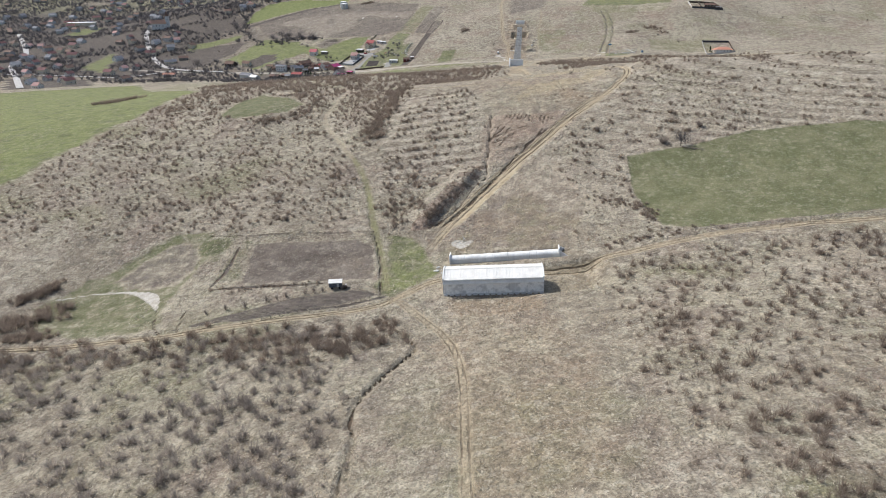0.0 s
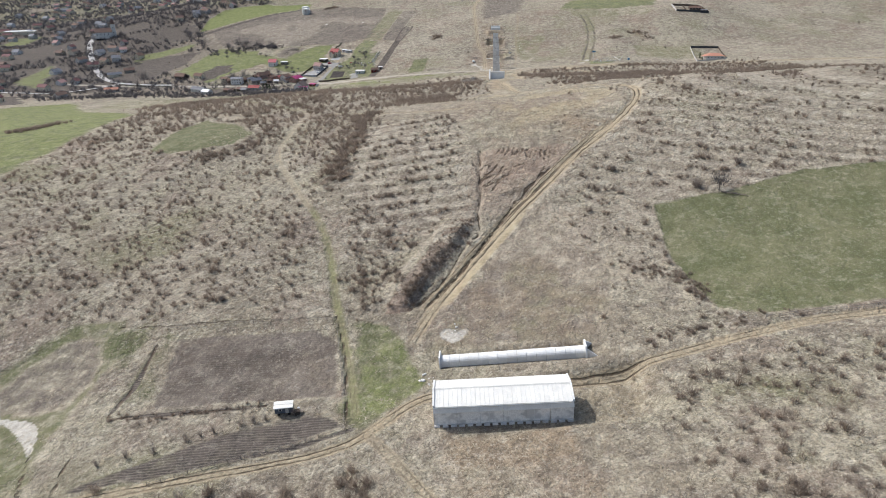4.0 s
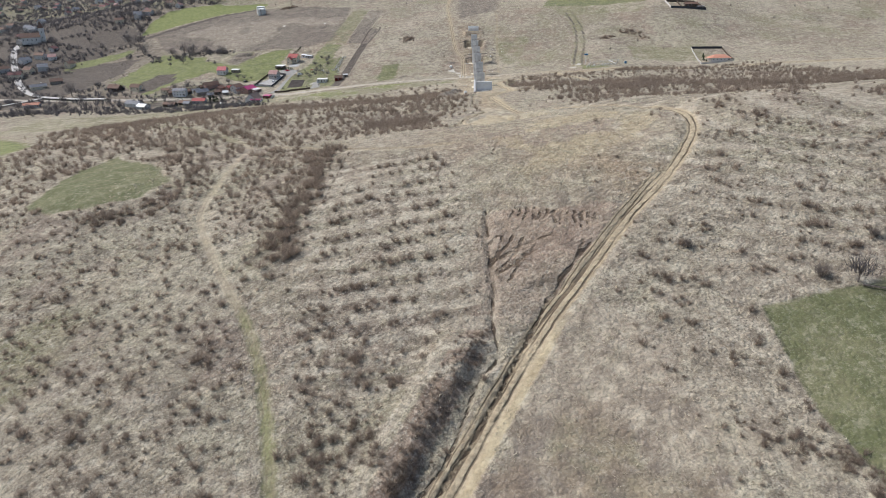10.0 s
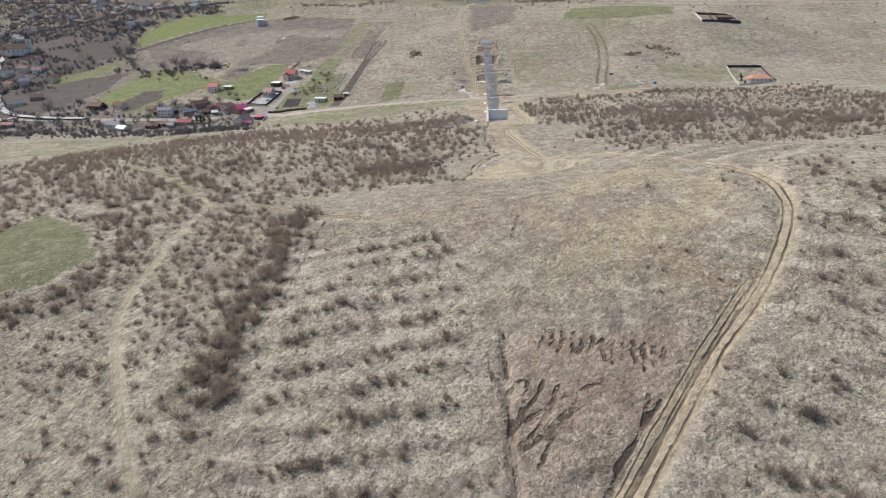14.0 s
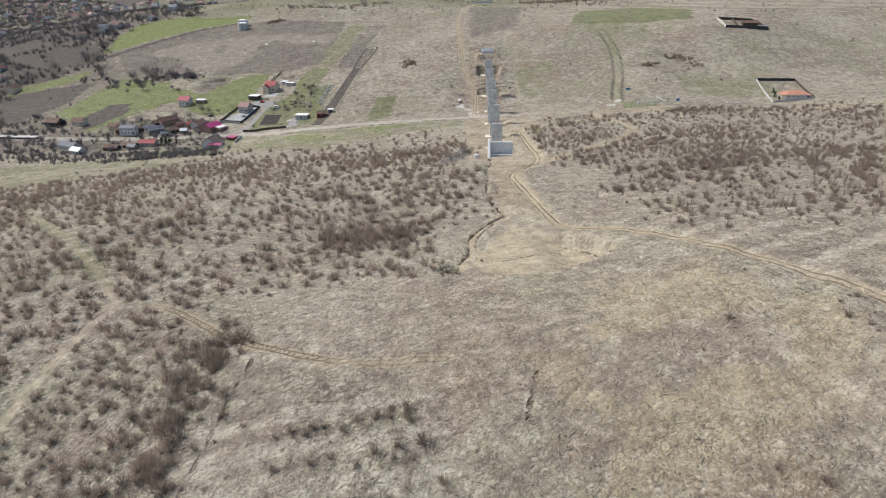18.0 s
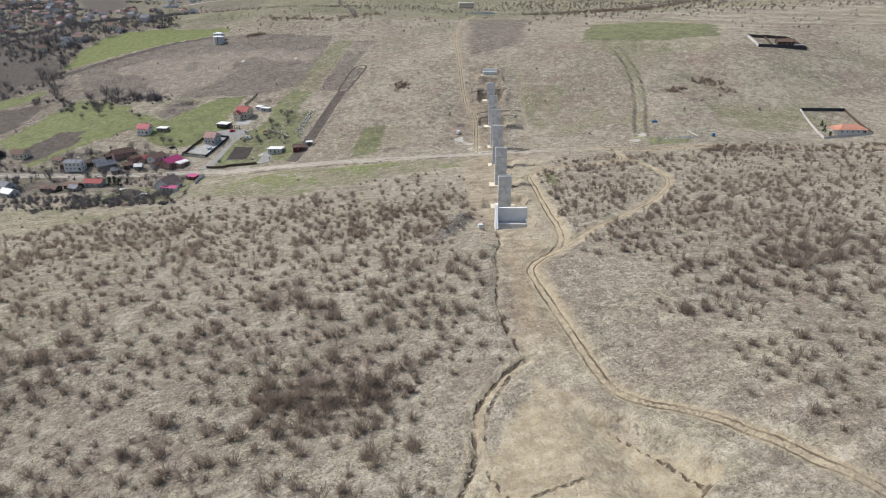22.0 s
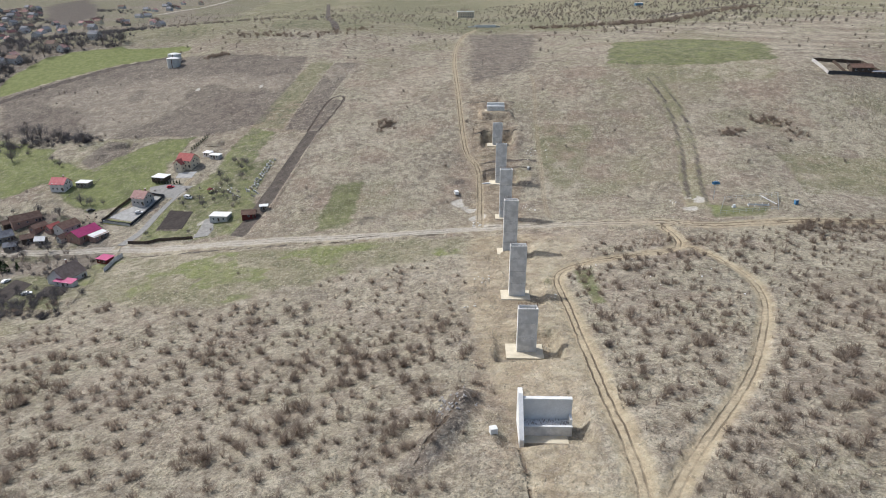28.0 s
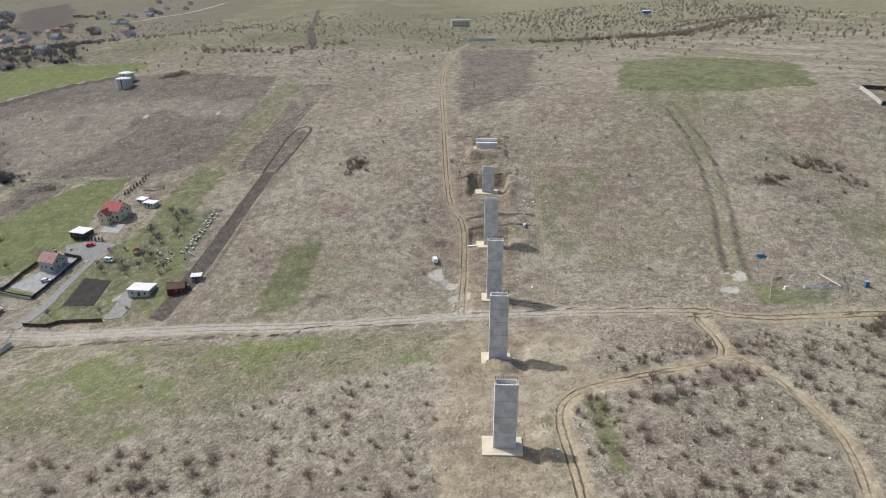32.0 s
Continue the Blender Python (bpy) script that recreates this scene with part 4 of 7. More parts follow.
    bare = np.maximum(bare, 0.68 * inside(jx, jy, [(40, 350), (96, 364), (100, 396), (88, 425), (60, 415), (34, 390)], 16) * ease((fractal(x, y, 18, 29) - 0.25) * 4))
    calm = on(calm, 0.5, BOWL_BROWN, 8)
    calm = np.maximum(calm, 0.2 * ease((y - 770) / 20))
    z = grid_at(BROAD, x, y, _gx[0], _gy[0], STEP)
    lv = (z + 1.6 * (fractal(x, y, 40, 3) - 0.5)) / 2.4
    stripes = np.exp(-(((lv - np.floor(lv) - 0.5) / 0.22) ** 2))
    hill = ease((x - 62) / 20) * ease((y - 235) / 25) * ease((500 - y) / 60)
    rows = np.cos(2 * np.pi * (y + 4 * fractal(x, y, 25, 9)) / 8.0)
    near_hill = ease((26 - x) / 8) * ease((x + 38) / 10) * ease((y - 270) / 12) * ease((392 - y) / 15)
    pale = np.maximum(pale, near_hill * ease(0.5 + 0.9 * rows))
    pale = np.maximum(pale, hill * stripes)
    pale = np.maximum(pale, 0.55 * ease((fractal(x, y, 45, 41) - 0.48) * 6) * ease((1100 - y) / 60))
    pale = np.maximum(pale, 0.5 * ease((y - 440) / 30) * ease((700 - y) / 40) * (1 - inside(jx, jy, SITE_STRIP, 12)) * ease((fractal(x, y, 16, 46) - 0.28) * 4))
    ridge = ease((x - 230) / 40) * ease((y - 900) / 60) * ease((1400 - y) / 80)
    pale = np.maximum(pale, 0.85 * ridge * stripes * ease((rough - 0.3) * 4))
    scrub_band = 0.8 * ridge * np.exp(-(((lv - np.floor(lv) - 0.05) / 0.2) ** 2))
    pale = pale * (1 - 0.4 * inside(jx, jy, HILL_BARE, 20))
    pale = np.maximum(pale, 0.5 * ease((y - 650) / 40) * ease((745 - y) / 20) * ease((70 - x) / 15) * ease((fractal(x, y, 20, 44) - 0.3) * 4))
    scrub = np.maximum(density(x, y) * 0.34, 0.95 * ease((-225 - x) / 40) * ease((y - 770) / 30) * (1 - vivid) * (1 - inside(x, y, GREY_FIELD, 10)))
    scrub = np.maximum(scrub, scrub_band)
    scrub = np.maximum(scrub, 0.7 * near_hill * ease(-0.1 - 0.9 * rows))
    return np.stack([bare, green, plough, brown], -1), np.stack([pale, scrub, gravel, vivid], -1), np.stack([np.clip(calm, 0, 1), grey, olive, pink], -1)


def road_zones(x, y):
    """Distance from the middle of the nearest road in half widths, how bare that road is, and how much of it is pale gravel."""
    near, much, pale = np.full(x.shape, 4.0), np.zeros(x.shape), np.zeros(x.shape)
    for line, half, bare, deep in ROADS:
        d, s = off_line(x, y, line, half * 4)
        d = np.minimum(np.abs(d) / half, 4.0)
        closer = d < near
        fade = ease((s - 3) / 16) if line in (TRACK_HILL, TRACK_HILL_SIDE, TRACK_CREST) else 1.0
        if line is TRACK_HILL:
            fade = fade * (1 - 0.28 * ease((y - 392) / 16) * ease((446 - y) / 12))
        near, much = np.where(closer, d, near), np.where(closer, bare * fade, much)
        if half > 2.8:
            pale = np.where(closer, ease((640 - s) / 150) if line is ROAD_VALLEY else 1.0 if line is not TRACK_WHEEL else 0.0, pale)
        else:
            pale = np.where(closer, 0.0, pale)
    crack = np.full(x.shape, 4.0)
    for line in SHADED_CRACKS:
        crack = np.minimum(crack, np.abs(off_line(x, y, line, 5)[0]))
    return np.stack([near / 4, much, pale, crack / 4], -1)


def density(x, y):
    """How thick the bare scrub stands, from 0 to 1."""
    big, clump = ease((fractal(x, y, 50, 51) - 0.25) * 3), ease((fractal(x, y, 10, 52) - 0.30) * 3.5)
    wild = (0.4 + 0.6 * big) * (0.25 + 0.75 * clump)
    n = 0.0 * x
    # south of the main road
    n = np.maximum(n, 0.8 * ease((-18 - x) / 14) * ease((176 - y) / 6) * (0.35 + 0.65 * wild))
    n = np.maximum(n, 0.85 * ease((x - 44) / 18) * ease((204 - y) / 8) * (0.35 + 0.65 * wild))
    # west slope
    n = np.maximum(n, 0.7 * ease((-36 - x) / 12) * ease((y - 246) / 10) * ease((470 - y) / 30) * (0.3 + 0.7 * wild))
    n = np.maximum(n, 0.95 * inside(x, y, THICKET_FOOT, 8) * (0.6 + 0.4 * clump))
    n = np.maximum(n, 0.98 * inside(x, y, KNOLL_BUSHES, 8) * (0.7 + 0.3 * clump))
    n = np.maximum(n, 0.55 * ease((x - 48) / 14) * ease((y - 216) / 8) * ease((420 - y) / 40) * wild)
    n = np.maximum(n, 0.6 * inside(x, y, BRAMBLE_WEST, 14) * clump)
    # rows of brambles along the terraces
    lv = (grid_at(BROAD, x, y, _gx[0], _gy[0], STEP) + 1.6 * (fractal(x, y, 40, 3) - 0.5)) / 2.4
    rows = np.exp(-(((lv - np.floor(lv) - 0.05) / 0.2) ** 2)) + np.exp(-(((lv - np.floor(lv) - 1.05) / 0.2) ** 2))
    n = np.where((y > 262) & (y < 450) & (x > 50), n * (0.12 + 1.7 * rows), n)
    lines = ease(0.25 - 1.2 * np.cos(2 * np.pi * (y + 4 * fractal(x, y, 25, 9)) / 8.0))
    n = np.maximum(n, ease((22 - x) / 8) * ease((x + 30) / 8) * ease((y - 270) / 10) * ease((390 - y) / 15) * lines * ease(1.5 - ease((y - 340) / 50)) * (0.55 + 0.45 * clump))
    # north flank down to the valley road, in loose rows
    rank = 0.5 + 0.5 * np.cos(2 * np.pi * (y - 0.3 * x + 10 * fractal(x, y, 30, 9)) / 11)
    n = np.maximum(n, 0.95 * ease((y - 432) / 25) * ease((748 - y) / 22) * (0.35 + 0.65 * wild) * (0.45 + 0.55 * rank))
    n = n * (1 - 0.97 * ease((x - 16) / 14) * ease((100 - x) / 14) * ease((y - 330) / 30) * ease((500 - y) / 20))
    n = n * (1 - 0.97 * inside(x, y, SITE_STRIP, 9)) * (1 - 0.55 * ease((y - 655) / 40) * ease((90 - x) / 20) * ease((770 - y) / 10))
    n = n * (1 - 0.97 * inside(x, y, MEADOW, 8)) * (1 - 0.9 * inside(x, y, BROW_WEST, 12))
    n = np.maximum(n, 0.32 * ease((y - 1060) / 60) * wild)
    n = np.maximum(n, 0.8 * ease((y - 1080) / 60) * ease((x - 200) / 60) * wild)
    n = np.maximum(n, 0.10 * ease((y - 780) / 40) * wild)
    for poly in (FIELD_EAST, PLOT_WEST, STRIP_WEST, FLAT_GREEN, KNOLL_GREEN, FIELD_NORTH, FIELD_VIVID, GARDEN_GREEN, STRIP_DARK, STRIP_FALLOW, STRIP_GREEN, PIT_TAN, SLOPE_GREEN, FIELD_TURNED):
        n = n * (1 - inside(x, y, poly, 3))
    for line, half, much, deep in ROADS:
        d, s = off_line(x, y, line, half + 4)
        n = n * ease((np.abs(d) - half - 0.4) / 1.2)
    d, s = off_line(x, y, SPOIL_BANK, 12)
    n = n * ease((np.abs(d - 2) - 5.5) / 2)
    w = ease((26 - np.abs(x - 18)) / 4) * ease((28 - np.abs(y - 205)) / 6)
    return n * (1 - w)


def plain(name, verts, faces, mat, uv=None):
    me = bpy.data.meshes.new(name)
    me.from_pydata(verts, [], faces)
    me.materials.append(mat)
    return me


def mesh_from_arrays(name, co, tris, mat):
    """A mesh of triangles from arrays, quickly."""
    me = bpy.data.meshes.new(name)
    n, k = len(co), tris.shape[1]
    me.vertices.add(n)
    me.vertices.foreach_set("co", np.ascontiguousarray(co, dtype=np.float32).ravel())
    me.loops.add(tris.size)
    me.loops.foreach_set("vertex_index", np.ascontiguousarray(tris, dtype=np.int32).ravel())
    me.polygons.add(len(tris))
    me.polygons.foreach_set("loop_start", np.arange(0, tris.size, k, dtype=np.int32))
    me.update(calc_edges=True)
    me.materials.append(mat)
    return me


def build_ground():
    xs = spaced(-125, 155, 1.08, (-2600, 2600), 1.03)
    ys = np.concatenate([spaced(80, 700, 1.05, (-900, 700), 1.04), spaced(701.5, 965, 1.7, (700, 4600), 1.035)[1:]])
    ys = np.unique(np.round(ys, 3))
    X, Y = np.meshgrid(xs, ys)
    Z = height(X, Y)
    nx, ny = len(xs), len(ys)
    i = np.arange(nx * ny).reshape(ny, nx)
    quads = np.stack([i[:-1, :-1], i[:-1, 1:], i[1:, 1:], i[1:, :-1]], -1).reshape(-1, 4)
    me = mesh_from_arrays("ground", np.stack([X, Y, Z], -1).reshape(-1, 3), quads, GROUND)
    za, zb, zd = zones(X, Y)
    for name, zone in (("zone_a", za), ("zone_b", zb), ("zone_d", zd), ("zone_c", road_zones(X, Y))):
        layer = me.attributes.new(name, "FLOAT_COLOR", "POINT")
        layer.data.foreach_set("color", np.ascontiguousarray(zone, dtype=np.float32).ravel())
    me.polygons.foreach_set("use_smooth", np.ones(len(quads), bool))
    return tagged(new("ground", me), "rolling dry grassland with dirt tracks and green fields", "ground", kind="structure")


ground = build_ground()


def ribbon(name, line, half, mat, label):
    """A paved road as a strip that lies on the ground."""
    p = smooth_line(line, 8)
    d = np.gradient(p, axis=0)
    d /= np.hypot(d[:, 0], d[:, 1])[:, None]
    side = np.stack([-d[:, 1], d[:, 0]], -1) * half
    rows = [p - side, p - side / 3, p + side / 3, p + side]
    z = [height(r[:, 0], r[:, 1]) + 0.45 for r in rows]
    n = len(p)
    co = np.concatenate([np.column_stack([r, np.maximum.reduce(z)]) for r in rows])
    quads = np.concatenate([np.stack([np.arange(n - 1) + k * n, np.arange(n - 1) + k * n + 1, np.arange(n - 1) + (k + 1) * n + 1, np.arange(n - 1) + (k + 1) * n], -1)[:, ::-1] for k in range(3)])
    return tagged(new(name, mesh_from_arrays(name, co, quads, mat)), label, "road", kind="structure")


ribbon("road_church", ROAD_CHURCH, 3.6, GRAVEL_PALE, "pale gravel village road curving uphill")
ribbon("road_town", ROAD_TOWN, 3.6, GRAVEL_PALE, "pale gravel village street")
ribbon("road_low", ROAD_LOW, 2.6, GRAVEL_PALE, "narrow pale village lane")


# ---- building blocks ----


def part(name, bm, mat, parent=None, label="", m=None):
    me = bpy.data.meshes.new(name)
    bm.to_mesh(me)
    bm.free()
    for x in mat if isinstance(mat, (list, tuple)) else (mat,):
        me.materials.append(x)
    ob = new(name, me)
    if parent is not None:
        ob.parent = parent
    if m is not None:
        ob.matrix_basis = m
    return tagged(ob, label)


def share(name, ob, parent, m, label=""):
    """Another object on the same mesh."""
    o = new(name, ob.data)
    o.parent = parent
    o.matrix_basis = m
    return tagged(o, label)


def thing(name, m, label, category, group="", kind=""):
    ob = new(name)
    ob.empty_display_size = 0.3
    ob.matrix_basis = m
    return tagged(ob, label, category, group, kind)


def box(lo, hi, bevel=0.0, bm=None):
    bm = bm or bmesh.new()
    x0, y0, z0 = lo
    x1, y1, z1 = hi
    v = [bm.verts.new(p) for p in ((x0, y0, z0), (x1, y0, z0), (x1, y1, z0), (x0, y1, z0), (x0, y0, z1), (x1, y0, z1), (x1, y1, z1), (x0, y1, z1))]
    fs = [bm.faces.new([v[i] for i in f]) for f in ((3, 2, 1, 0), (4, 5, 6, 7), (0, 1, 5, 4), (1, 2, 6, 5), (2, 3, 7, 6), (3, 0, 4, 7))]
    if bevel:
        es = list({e for f in fs for e in f.edges})
        bmesh.ops.bevel(bm, geom=es, offset=bevel, segments=1, affect="EDGES")
    return bm


def prism(outline, y0, y1, bm=None):
    """A solid with an outline in x and z, from y0 to y1."""
    bm = bm or bmesh.new()
    a = [bm.verts.new((x, y0, z)) for x, z in outline]
    b = [bm.verts.new((x, y1, z)) for x, z in outline]
    bm.faces.new(a)
    bm.faces.new(b[::-1])
    n = len(a)
    for i in range(n):
        bm.faces.new((a[(i + 1) % n], a[i], b[i], b[(i + 1) % n]))
    bmesh.ops.recalc_face_normals(bm, faces=bm.faces[:])
    return bm


def tube(p, q, r0, r1, sides=6, bm=None):
    """A tapered rod."""
    bm = bm or bmesh.new()
    p, q = Vector(p), Vector(q)
    turn = (q - p).to_track_quat("Z", "X").to_matrix()
    rings = []
    for c, r in ((p, r0), (q, r1)):
        rings.append([bm.verts.new(c + turn @ Vector((r * math.cos(2 * math.pi * i / sides), r * math.sin(2 * math.pi * i / sides), 0))) for i in range(sides)])
    a, b = rings
    for i in range(sides):
        bm.faces.new((a[i], a[(i + 1) % sides], b[(i + 1) % sides], b[i]))
    bm.faces.new(a[::-1])
    bm.faces.new(b)
    return bm


# ---- the unfinished viaduct ----
_bar = tube((0, 0, 0), (0, 0, 1), 0.05, 0.04, 4)
_bar_mesh = bpy.data.meshes.new("rebar")
_bar.to_mesh(_bar_mesh)
_bar.free()
_bar_mesh.materials.append(STEEL_RUST)


def rebar(parent, x, y, z, h):
    o = new("rebar", _bar_mesh)
    o.parent = parent
    o.matrix_basis = Matrix.LocRotScale((x, y, z), Euler((random.uniform(-0.05, 0.05), random.uniform(-0.05, 0.05), 0)), (1, 1, h))


def pier(x, y, top, foot, pad, seed):
    random.seed(seed)
    p = thing("bridge_pier", pose(x, y, foot, 0, 0, VIADUCT_TURN), "tall grey concrete bridge pier with bare rebar on top", "bridge pier", "piers of the unfinished viaduct")
    w, d, h = 3.05, 1.4, top - foot
    part("footing", box((-pad[0], -pad[1], -1.2), (pad[0] * 0.82, pad[2], 0.12), 0.05), CONCRETE_PAD, p, "wide sandy concrete footing slab")
    n = max(3, round(h / 4.6))
    for i in range(n):
        z0, z1 = i * h / n, (i + 1) * h / n
        if i < n - 1:
            part("lift", box((-w, -d, z0 + 0.03), (w, d, z1 - 0.055), 0.06), CONCRETE, p)
            part("joint", box((-w + 0.05, -d + 0.05, z1 - 0.06), (w - 0.05, d - 0.05, z1 + 0.06)), JOINT_DARK, p, "recessed construction joint")
        else:
            bm = bmesh.new()
            for lo, hi in (((-w, -d, z0 + 0.03), (w, -d + 0.38, z1)), ((-w, d - 0.38, z0 + 0.03), (w, d, z1)), ((-w, -d + 0.38, z0 + 0.03), (-w + 0.42, d - 0.38, z1)), ((w - 0.42, -d + 0.38, z0 + 0.03), (w, d - 0.38, z1)), ((-w + 0.42, -d + 0.38, z0 + 0.03), (w - 0.42, d - 0.38, z1 - 1.3))):
                box(lo, hi, 0.0, bm)
            part("top_lift", bm, CONCRETE, p, "hollow pier head")
    for k in range(15):
        u = -w + 0.2 + (2 * w - 0.4) * k / 14
        rebar(p, u, d - 0.19, h - 0.02, random.uniform(0.9, 1.3))
        if k % 3 == 0:
            rebar(p, u, -d + 0.19, h - 0.02, random.uniform(0.25, 0.5))
    for k in range(4):
        for sx in (-1, 1):
            rebar(p, sx * (w - 0.2), -d + 0.5 + k * 0.6, h - 0.02, random.uniform(0.9, 1.25))
    return p


PADS = [(6.4, 5.0, 3.4), (6.0, 4.2, 3.4), (5.5, 3.6, 3.4), (5.0, 3.4, 3.4), (6.5, 4.4, 3.4), (6.6, 4.0, 3.4)]
for _i, (_x, _y, _top, _foot) in enumerate(PIER_AT):
    pier(_x, _y, _top, _foot, PADS[_i], 40 + _i)


def near_abutment():
    a = thing("bridge_abutment", pose(67.8, 603.2, 20.0, 0, 0, VIADUCT_TURN), "pale concrete bridge abutment with a tall wing wall", "bridge abutment")
    part("footing", box((-5.6, -5.2, -1.2), (5.2, 5.0, 0.1), 0.05), CONCRETE_PAD, a, "sandy footing slab")
    part("front_wall", box((-5.4, -2.6, 0.0), (6.2, 0.2, 2.7), 0.06), CONCRETE, a)
    part("coping", box((-5.45, -2.72, 2.7), (6.25, -2.1, 2.92), 0.03), CONCRETE_PALE, a, "pale concrete edge beam")
    part("back_wall", box((-5.4, 0.35, 0.0), (6.3, 1.5, 8.6), 0.06), CONCRETE_PALE, a, "tall pale concrete back wall")
    bm = bmesh.new()
    v = [(-6.6, -6.9, 0), (-5.5, -6.9, 0), (-5.5, 3.4, 0), (-6.6, 3.4, 0), (-6.6, -6.9, 2.2), (-5.5, -6.9, 2.2), (-5.5, 3.4, 9.6), (-6.6, 3.4, 9.6), (-6.6, 1.2, 9.6), (-5.5, 1.2, 9.6)]
    v = [bm.verts.new(c) for c in v]
    for f in ((0, 1, 5, 4), (4, 5, 9, 8), (8, 9, 6, 7), (2, 3, 7, 6), (1, 2, 6, 9, 5), (0, 4, 8, 7, 3), (3, 2, 1, 0)):
        bm.faces.new([v[i] for i in f])
    part("wing_wall", bm, CONCRETE_PALE, a, "pale sloping concrete wing wall")
    part("side_wall", box((5.6, -1.9, 2.7), (6.2, 0.3, 4.4), 0.04), CONCRETE, a)
    random.seed(5)
    for k in range(46):
        rebar(a, -5.1 + 11.0 * k / 45, random.uniform(-1.8, -0.1), 2.68, random.uniform(0.25, 0.7))


def far_abutment():
    a = thing("bridge_abutment", pose(105.3, 911.5, 37.2, 0, 0, VIADUCT_TURN), "low pale concrete abutment set into the slope", "bridge abutment")
    part("front_wall", box((-5.9, -1.6, -0.5), (5.9, 0.6, 2.6), 0.06), CONCRETE, a)
    part("bearing_shelf", box((-6.0, -1.7, 2.6), (6.0, 1.1, 3.1), 0.04), CONCRETE_PALE, a)
    part("back_wall", box((-5.9, 1.1, -0.5), (5.9, 1.9, 5.0), 0.05), CONCRETE_PALE, a)
    part("footing", box((-7.4, -2.6, -0.6), (6.6, 2.4, 0.1), 0.05), CONCRETE_PAD, a)


near_abutment()
far_abutment()


# ---- hall and culvert by the main track ----


def hall():
    a, b = Vector((0.5, 197.6, 0.5)), Vector((34.6, 195.4, 2.7))
    u = (b - a).normalized()
    h = thing("construction_hall", Matrix.Translation(a) @ u.to_track_quat("X", "Z").to_matrix().to_4x4(), "long concrete hall with a ribbed white sheet roof", "hall")
    L, F, B, E, R = (b - a).length, -5.2, 5.2, 5.9, 7.3
    random.seed(11)
    n = 6
    for i in range(n):
        x0, x1 = i * L / n, (i + 1) * L / n
        part("wall_panel", box((x0 + 0.03, F, 0.4), (x1 - 0.03, F + 0.25, E - 1.5), 0.02), CONCRETE_WALL, h, "stained grey concrete wall panel")
        part("wall_panel", box((x0 + 0.03, B - 0.25, 0.4), (x1 - 0.03, B, E), 0.02), CONCRETE_WALL, h)
        bm = bmesh.new()
        v = [bm.verts.new(q) for x in (x0 + 0.02, x1 - 0.02) for q in ((x, F + 0.2, E - 0.05), (x, F - 0.12, E - 0.05), (x, F - 0.85, E - 1.5), (x, F + 0.2, E - 1.6))]
        for f in ((0, 1, 2, 3), (7, 6, 5, 4), (1, 5, 6, 2), (0, 4, 5, 1), (2, 6, 7, 3), (3, 7, 4, 0)):
            bm.faces.new([v[k] for k in f])
        bmesh.ops.recalc_face_normals(bm, faces=bm.faces[:])
        part("fascia_panel", bm, SHEET_WHITE, h, "pale sloping band under the eaves")
    for x in (0.0, L):
        part("gable_wall", prism([(F, 0.3), (B, 0.3), (B, E), (0, R), (F, E)], 0, 0.3), CONCRETE_WALL, h, m=pose(x + (0.3 if x == 0 else 0.0), 0, 0, 0, 0, 90))
        part("parapet", prism([(F - 0.2, E - 0.2), (0, R - 0.2), (B + 0.2, E - 0.2), (B + 0.2, E + 0.35), (0, R + 0.4), (F - 0.2, E + 0.35)], 0, 0.45), CONCRETE_PALE, h, "raised pale gable edge", m=pose(x + 0.4 if x == 0 else x + 0.15, 0, 0, 0, 0, 90))
    for i in range(17):
        x = 0.8 + i * (L - 1.6) / 16
        part("foundation_block", box((x - 0.75, F - 0.55, -0.6), (x + 0.65, F + 0.5, 0.38), 0.04), CONCRETE, h)
    part("floor_slab", box((0.3, F + 0.3, -0.4), (L - 0.3, B - 0.3, 0.3)), CONCRETE, h)
    m = 30
    for i in range(m):
        x0, x1 = 0.35 + i * (L - 0.7) / m, 0.35 + (i + 1) * (L - 0.7) / m
        for s in (-1, 1):
            e = F - 0.35 if s < 0 else B + 0.35
            bm = bmesh.new()
            o = [(x0 + 0.0, 0.0), (x0 + 0.07, 0.09), (x0 + 0.15, 0.0), (x1, 0.0)]
            lo = [bm.verts.new((x, e, E - 0.02 + z)) for x, z in o]
            hi = [bm.verts.new((x, 0, R + z)) for x, z in o]
            for k in range(3):
                bm.faces.new((lo[k], lo[k + 1], hi[k + 1], hi[k]) if s < 0 else (lo[k + 1], lo[k], hi[k], hi[k + 1]))
            r = bmesh.ops.extrude_face_region(bm, geom=bm.faces[:])
            bmesh.ops.translate(bm, verts=[v for v in r["geom"] if isinstance(v, bmesh.types.BMVert)], vec=(0, 0, 0.04))
            part("roof_sheet", bm, SHEET_WHITE, h)
    part("ridge_cap", prism([(-0.3, R + 0.02), (0.3, R + 0.02), (0, R + 0.2)], 0.3, L - 0.3), SHEET_WHITE, h, m=Matrix(((0, 1, 0, 0), (1, 0, 0, 0), (0, 0, 1, 0), (0, 0, 0, 1))))
    for x in (L * 0.40, L * 0.43, L * 0.72):
        part("door_frame", box((x - 0.08, F - 0.06, 0.4), (x + 0.08, F - 0.005, E - 1.6)), CONCRETE_PALE, h)
    for i in range(n * 2):
        x = (i + 0.5) * L / n / 2
        part("gutter_bracket", box((x - 0.06, F - 0.5, E - 0.2), (x + 0.06, F - 0.1, E - 0.1)), STEEL_GREY, h)
    part("gutter", box((0.2, F - 0.62, E - 0.25), (L - 0.2, F - 0.42, E - 0.08), 0.03), STEEL_GREY, h)


